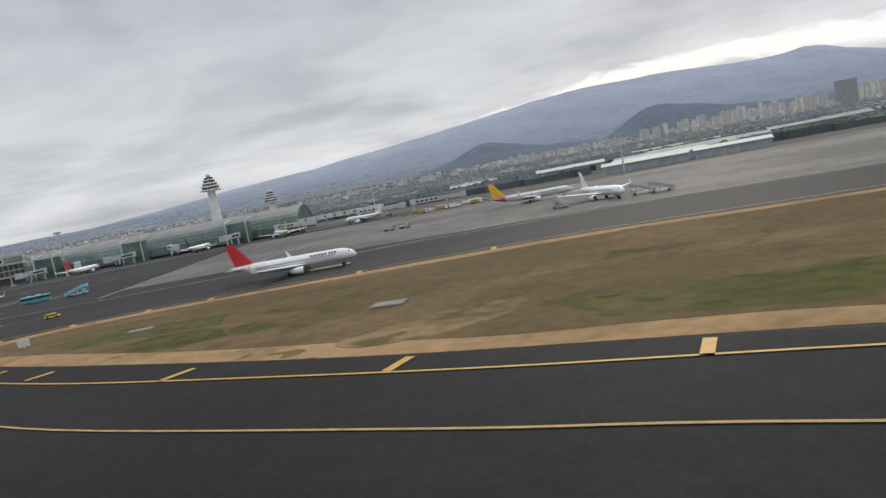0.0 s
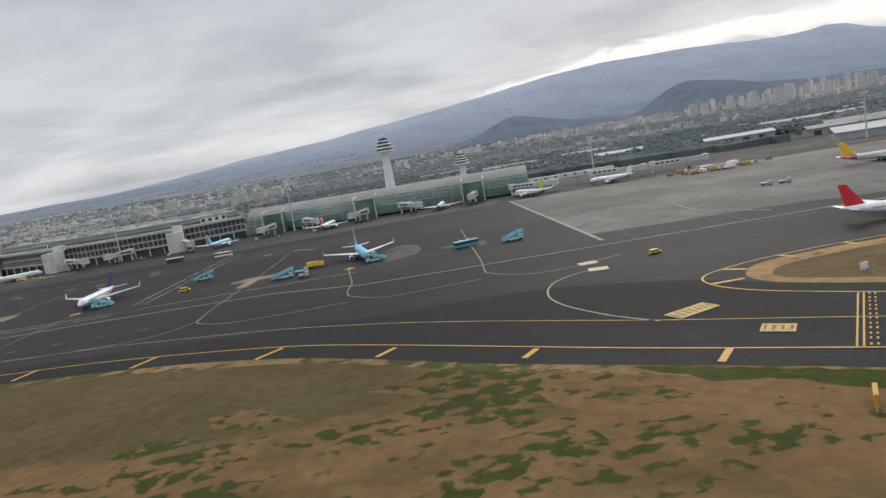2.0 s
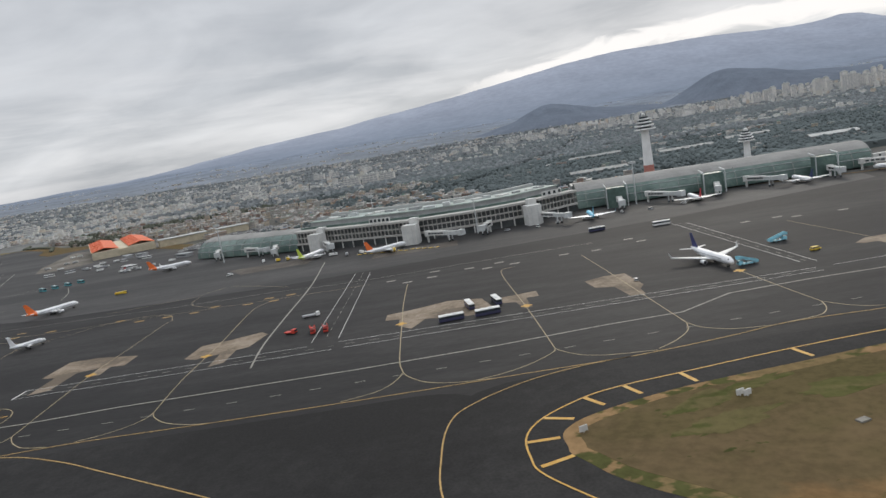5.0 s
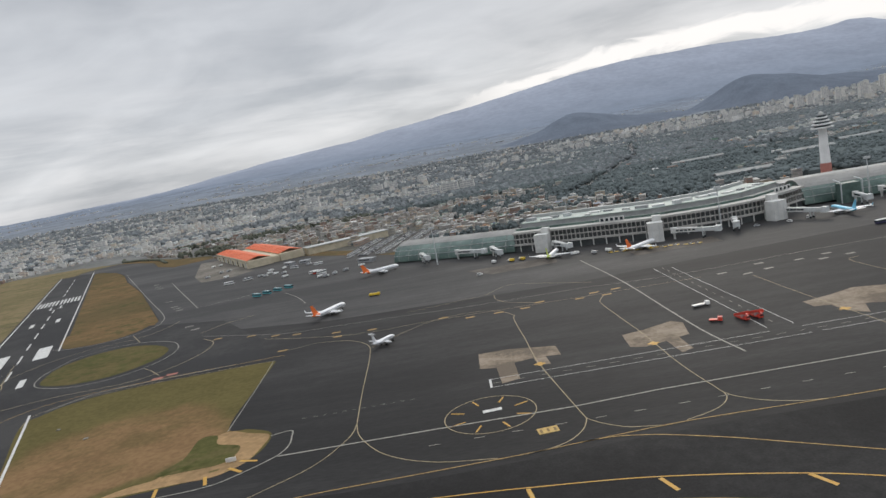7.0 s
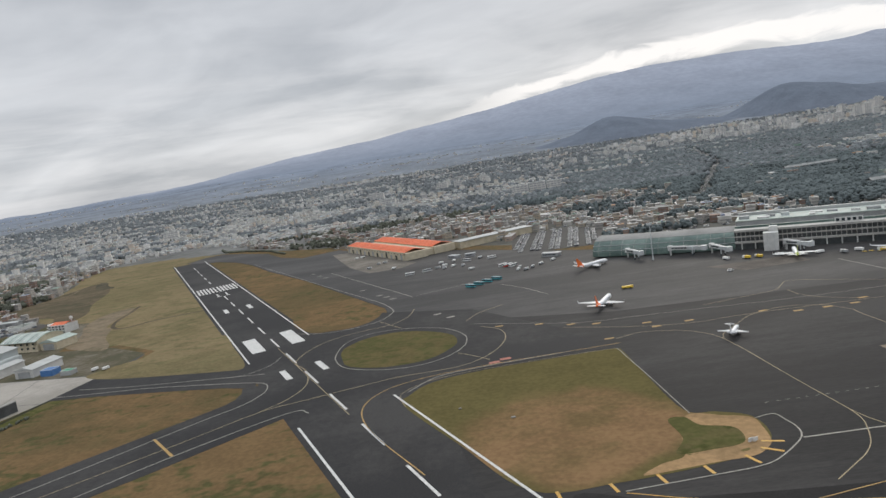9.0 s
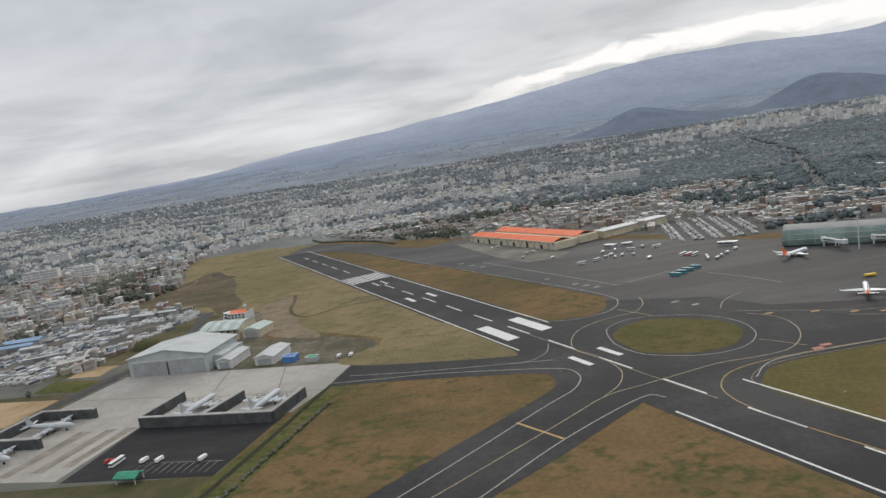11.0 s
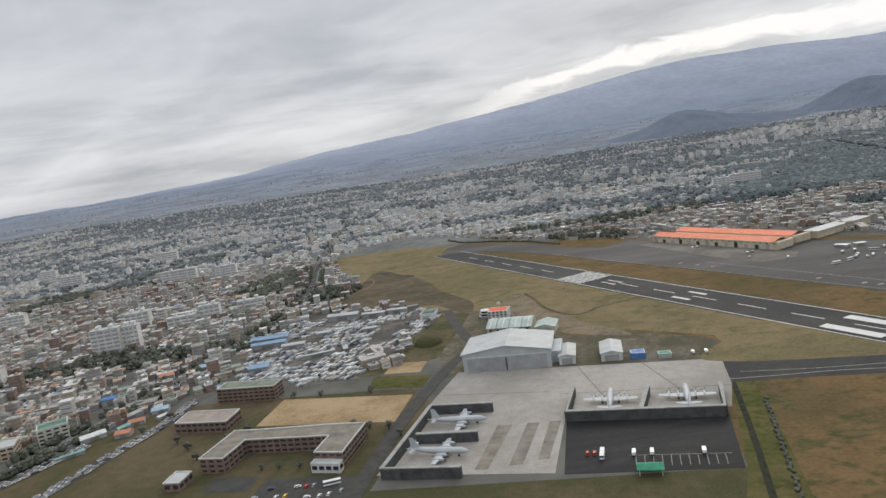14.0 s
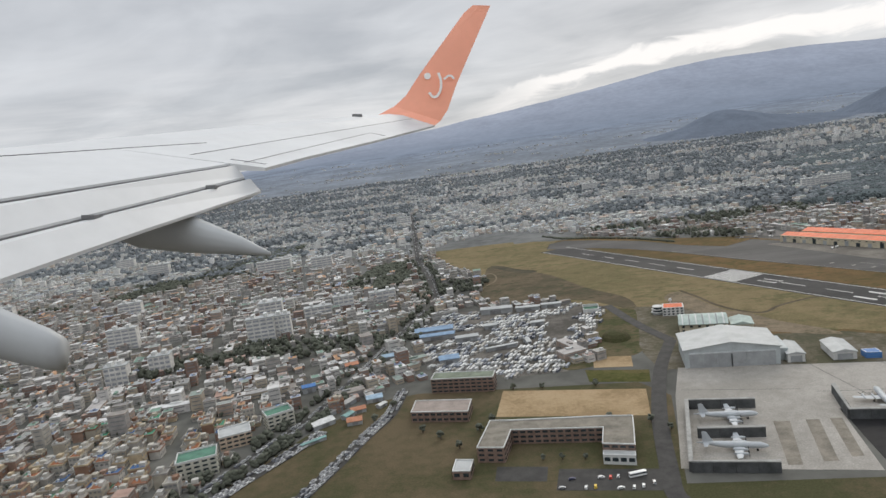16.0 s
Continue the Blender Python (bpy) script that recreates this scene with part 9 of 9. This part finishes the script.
# roofs of farms and workshops that stand out of the woods
roofs_ = []
for _ in range(900):
    x, y = rng.uniform(-200, 520), rng.uniform(290, 760)
    if inside(x, y, WOOD) and not on_shed(x, y) and noise.noise((x * 0.018, y * 0.03, 21.0)) > 0.24:
        roofs_.append((x, y, land_z(x, y), rng.uniform(0.9, 3.6), rng.uniform(0.7, 1.3), rng.uniform(3.2, 4.2), -0.12 + rng.uniform(-0.1, 0.1)))
many_boxes("farm_roofs", roofs_, ROOFS, "scattered pale roofs of farms and workshops among the woods", "roofs")
# ditch and hedge at the fence of the yard
bm = bmesh.new()
stripe(bm, [(-460.5, 166), (-464.6, 150), (-470.5, 128), (-478.5, 100)], 1.5, 0.04, True)
tagged(finish("drain", bm, mat("ditch_bed", (0.035, 0.037, 0.025), 0.95, 0.3, 0.6, spec=0.05)), "dark narrow drainage ditch through the grass", "ditch", kind="structure")
hedge = [(-457.9 - 13.9 * i / 60 + 0.3 * math.sin(i * 1.7), 151.4 - 46.2 * i / 60, 0.35, 0.5 + 0.15 * math.sin(i * 2.3)) for i in range(75) if i % 9 != 5]
far_hedge = []
for i in range(260):
    q = rng.random() * 4
    a, b = ((-551, 560), (-537, 531), (-515, 516), (-487, 487), (-467, 452))[int(q):int(q) + 2]
    t = q - int(q)
    far_hedge.append((a[0] + (b[0] - a[0]) * t, a[1] + (b[1] - a[1]) * t + rng.uniform(-1.2, 1.2), 0.6, rng.uniform(0.7, 1.3)))
clumps("hedge", far_hedge, LEAF, "dark hedge along the taxiway at the town", "hedge")
clumps("hedge", hedge, LEAF, "low green hedge along the ditch", "hedge")


def leafy_tree(at, r):
    t = thing("tree", "small dark evergreen tree beside the school", "tree", (*at, land_z(*at)), 0, "trees round the school")
    bm = bmesh.new()
    loft(bm, [[(q * math.cos(2 * math.pi * i / 7), q * math.sin(2 * math.pi * i / 7), z) for i in range(7)] for q, z in ((0.2 * r, 0), (0.14 * r, r * 0.8), (0.06 * r, r * 1.5))])
    part("trunk", bm, BARK, t)
    c = [(rng.uniform(-0.6, 0.6) * r, rng.uniform(-0.6, 0.6) * r, r * rng.uniform(0.9, 1.9), r * rng.uniform(0.3, 0.55)) for _ in range(14)]
    clumps("crown", c, LEAF, "", parent=t)
    return t


for x, y, r in ((-571, 168, 1.3), (-566, 166, 1.1), (-560, 164, 1.2), (-603, 172, 1.2), (-610, 170, 1.4), (-606, 176, 1.2), (-588, 147, 0.9), (-582, 146, 0.8), (-593, 148, 0.8), (-616, 160, 1.2), (-622, 168, 1.3), (-628, 174, 1.2), (-640, 196, 1.5), (-645, 186, 1.4), (-556, 158, 1.1), (-598, 202, 1.2), (-588, 200, 1.0), (-570, 197, 1.1)):
    leafy_tree((x, y), r)

# taxiway signs and small marker boards on the grass
for x, y, a, w in ((-49.5, 31.2, 60, 1.6),):
    s = thing("taxiway_sign", "yellow and black taxiway sign board on the grass", "sign", (x, y, 0.09), a, "taxiway signs")
    bm = bmesh.new()
    box(bm, -w / 2, w / 2, -0.12, 0.12, 0.25, 0.95)
    part("panel", bm, YELLOW, s)
    bm = bmesh.new()
    box(bm, -w * 0.2, w * 0.1, -0.14, -0.12, 0.35, 0.85)
    part("bar", bm, RUBBER, s)
    for q in (-0.4, 0.4):
        bm = bmesh.new()
        box(bm, q * w - 0.05, q * w + 0.05, -0.05, 0.05, 0, 0.25)
        part("leg", bm, STEEL, s)
for x, y, w, d, a in ((-22.6, 54.2, 1.9, 1.2, 0.2), (-1, 45, 2.4, 1.6, -0.2), (-150, 50, 1.1, 0.7, 0.3), (-128, 54, 1.2, 0.7, 0.1), (-335, 108, 0.8, 0.6, 0.2), (-345, 116, 0.6, 0.5, 0)):
    bm = bmesh.new()
    box(bm, -w / 2, w / 2, -d / 2, d / 2, 0, 0.16)
    o = finish("manhole_slab", bm, mat("weathered_slab", (0.20, 0.19, 0.165), 0.9, 0.25, 1.0))
    o.matrix_basis = pose(x, y, 0.085, 0, 0, math.degrees(a))
    tagged(o, "pale concrete access slab in the grass", "slab", "access slabs in the grass")
for x, y in ((-34.1, 56.7), (-157, 58.6), (-156.4, 58.3), (-173.6, 55.8), (-300.6, 86), (-299.9, 86)):
    s = thing("marker_board", "small white marker board standing in the grass", "marker", (x, y, 0.09), 20, "marker boards in the grass")
    bm = bmesh.new()
    box(bm, -0.45, 0.45, -0.06, 0.06, 0.15, 0.75)
    part("panel", bm, WALL_WHITE, s)
    bm = bmesh.new()
    box(bm, -0.05, 0.05, -0.05, 0.05, 0, 0.15)
    part("leg", bm, STEEL, s)

# ---- the wing of the climbing airliner, placed to fit the camera's last view ----
WING_PAINT = mat("grey_white_wing_paint", (0.60, 0.605, 0.60), 0.55, 0.06, 0.9, spec=0.5)
WING_DARK = mat("shadowed_seal", (0.16, 0.16, 0.16), 0.7, 0.2, 2.0)
WINGLET_PAINT = mat("orange_winglet_paint", (0.95, 0.40, 0.26), 0.5, 0.05, 0.9, spec=0.5)
MARK_WHITE = mat("white_mark_paint", (0.95, 0.92, 0.88), 0.5, 0.05, 2.0)
wing = thing("aircraft_wing", "pale grey airliner wing with lowered flaps and an orange winglet", "aircraft wing", (0, 0, 0))
wing.matrix_basis = PATH[-1][1].copy()


def wpart(n, bm, m, parent=wing, lab="", sm=False):
    bmesh.ops.scale(bm, vec=(U, U, U), verts=bm.verts)
    return part(n, bm, m, parent, lab, sm)


def panel(bm, fronts, backs, front_t, back_t):
    """A tapering slab between a front and a back edge, station by station."""
    rings = []
    for a, b in zip(fronts, backs):
        a, b = Vector(a), Vector(b)
        m_ = a.lerp(b, 0.3) + Vector((0, 0.05, 0))
        n_ = a.lerp(b, 0.3) - Vector((0, front_t * 1.3, 0))
        rings.append([tuple(a), tuple(m_), tuple(b), (b.x, b.y - back_t, b.z), tuple(n_), (a.x, a.y - front_t, a.z)])
    loft(bm, rings)


# main panel, root to tip: front and back edges in camera space, shaped to fit the last view
FRONT = [(-7.25, 0.06, -3.4), (-6.65, 0.38, -4.6), (-5.95, 0.74, -6.0), (-4.95, 1.27, -8.0)]
HINGE = [(-4.31, -0.06, -3.4), (-3.88, 0.23, -4.6), (-3.38, 0.56, -6.0), (-2.61, 1.04, -8.0)]
bm = bmesh.new()
panel(bm, FRONT, HINGE, 0.25, 0.05)
wpart("inner_panel", bm, WING_PAINT)
FRONT2 = [(-4.95, 1.27, -8.0), (-4.45, 1.53, -9.0), (-2.95, 2.32, -12.0), (-1.25, 3.17, -15.4)]
BACK2 = [(-2.16, 0.99, -8.0), (-1.92, 1.25, -9.0), (-1.16, 2.0, -12.0), (-0.19, 2.9, -15.4)]
bm = bmesh.new()
panel(bm, FRONT2, BACK2, 0.16, 0.04)
wpart("outer_panel", bm, WING_PAINT)
# two flap segments, each a little lower than the one before
GAP = [(-3.89, -0.33, -3.4), (-3.49, 0.0, -4.6), (-3.05, 0.36, -6.0), (-2.42, 0.88, -8.0)]
TAIL = [(-3.43, -0.54, -3.4), (-3.10, -0.21, -4.6), (-2.73, 0.18, -6.0), (-2.22, 0.71, -8.0)]
for n, A, B in (("forward_flap", HINGE, GAP), ("aft_flap", GAP, TAIL)):
    bm = bmesh.new()
    panel(bm, [(x + 0.02, y - 0.035, z) for x, y, z in A], B, 0.14, 0.03)
    wpart(n, bm, WING_PAINT)
    bm = bmesh.new()
    loft(bm, [[(x, y - 0.022, z), (x + 0.012, y - 0.026, z), (x + 0.012, y - 0.04, z), (x, y - 0.036, z)] for x, y, z in A])
    wpart("flap_slot", bm, WING_DARK)
for k, (A, s) in enumerate(((GAP, 0.35), (GAP, 0.62), (GAP, 0.9))):
    i = min(2, int(s * 3))
    p = Vector(A[i]).lerp(Vector(A[i + 1]), s * 3 - i)
    bm = bmesh.new()
    box(bm, p.x - 0.03, p.x + 0.08, p.y - 0.05, p.y - 0.015, p.z - 0.1, p.z + 0.1)
    wpart("flap_track", bm, WING_DARK)
# seams on the upper side: spoilers and aileron
for a, b in (((-3.9, 0.58, -4.6), (-2.95, 1.31, -8.2)), ((-3.15, 1.16, -8.2), (-0.72, 2.96, -15.0)), ((-2.45, 1.05, -8.1), (-1.35, 2.14, -12.2)), ((-1.35, 2.14, -12.2), (-1.08, 2.09, -12.2)), ((-2.62, 1.09, -8.1), (-2.18, 1.03, -8.1))):
    a, b = Vector(a) + Vector((0, 0.018, 0)), Vector(b) + Vector((0, 0.018, 0))
    bm = bmesh.new()
    rod(bm, a, b, 0.004, 4)
    wpart("seam", bm, WING_DARK)
# registration: plain bars lying on the upper side
for i in range(6):
    p = Vector((-3.02, 1.84, -10.9)).lerp(Vector((-1.98, 2.36, -12.95)), i / 5) + Vector((0, 0.065, 0))
    span_, chord_ = Vector((0.075, 0.038, -0.15)), Vector((0.30, -0.054, 0))
    bm = bmesh.new()
    loft(bm, [[tuple(p + span_ * a + chord_ * b + Vector((0, h, 0))) for a, b in ((-1, -1), (1, -1), (1, 1), (-1, 1))] for h in (-0.03, 0.0)])
    wpart("marking_bar", bm, mat("grey_mark_paint", (0.36, 0.37, 0.38), 0.5, 0.05, 2.0))
# winglet
LE = [(-1.55, 3.10, -15.3), (-1.15, 3.36, -15.48), (-0.88, 3.63, -15.55), (-0.54, 4.19, -15.65), (0.04, 5.04, -15.8), (0.50, 5.72, -15.93), (0.72, 5.92, -15.95)]
TE = [(-0.19, 2.90, -15.4), (-0.06, 3.02, -15.5), (0.11, 3.29, -15.55), (0.32, 3.92, -15.65), (0.73, 4.91, -15.8), (1.08, 5.75, -15.93), (1.15, 5.91, -15.95)]
bm = bmesh.new()
loft(bm, [[(a[0], a[1], a[2]), (a[0] * 0.6 + b[0] * 0.4, a[1] * 0.6 + b[1] * 0.4, a[2] + 0.012), b, (a[0] * 0.6 + b[0] * 0.4, a[1] * 0.6 + b[1] * 0.4, a[2] - 0.07)] for a, b in zip(LE, TE)])
wl_ = wpart("winglet", bm, WINGLET_PAINT, lab="orange winglet with a simple white face mark")
bm = bmesh.new()
loft(bm, [[(-0.37 + r * math.cos(2 * math.pi * i / 14), 4.11 + r * math.sin(2 * math.pi * i / 14), z) for i in range(14)] for r, z in ((0.08, -15.66), (0.08, -15.60))])
wpart("round_mark", bm, MARK_WHITE, wl_)
for n, P, w in (("curved_mark", [(-0.11, 4.17), (-0.05, 3.98), (-0.06, 3.76), (-0.14, 3.62), (-0.24, 3.60), (-0.33, 3.70)], 0.06), ("brow_mark", [(0.02, 4.03), (0.12, 4.11), (0.20, 4.11), (0.26, 4.04)], 0.05)):
    bm = bmesh.new()
    stripe(bm, P, w, -15.53 if n == "curved_mark" else -15.60)
    wpart(n, bm, MARK_WHITE, wl_)
# canoe fairings of the flap tracks
for P, R in (([(-3.82, 0.34, -7.0), (-3.2, 0.25, -6.92), (-2.68, 0.17, -6.85), (-2.04, 0.03, -6.7), (-1.73, -0.05, -6.6)], (0.10, 0.24, 0.21, 0.09, 0.02)), ([(-3.95, -0.36, -4.5), (-3.4, -0.46, -4.42), (-2.93, -0.56, -4.35), (-2.6, -0.65, -4.3), (-2.46, -0.68, -4.25)], (0.10, 0.19, 0.17, 0.14, 0.11))):
    bm = bmesh.new()
    loft(bm, [[(x, y + r * math.sin(2 * math.pi * i / 12), z + r * 0.75 * math.cos(2 * math.pi * i / 12)) for i in range(12)] for (x, y, z), r in zip(P, R)])
    # wing paint darkened: shade under the wing put into the fairing colour
    wpart("flap_fairing", bm, mat("shaded_fairing_paint", (0.40, 0.41, 0.41), 0.45, 0.08, 0.9), sm=True)
bm = bmesh.new()
box(bm, -1.95, -1.75, 2.84, 2.90, -14.3, -14.1)
wpart("vent", bm, WING_DARK)
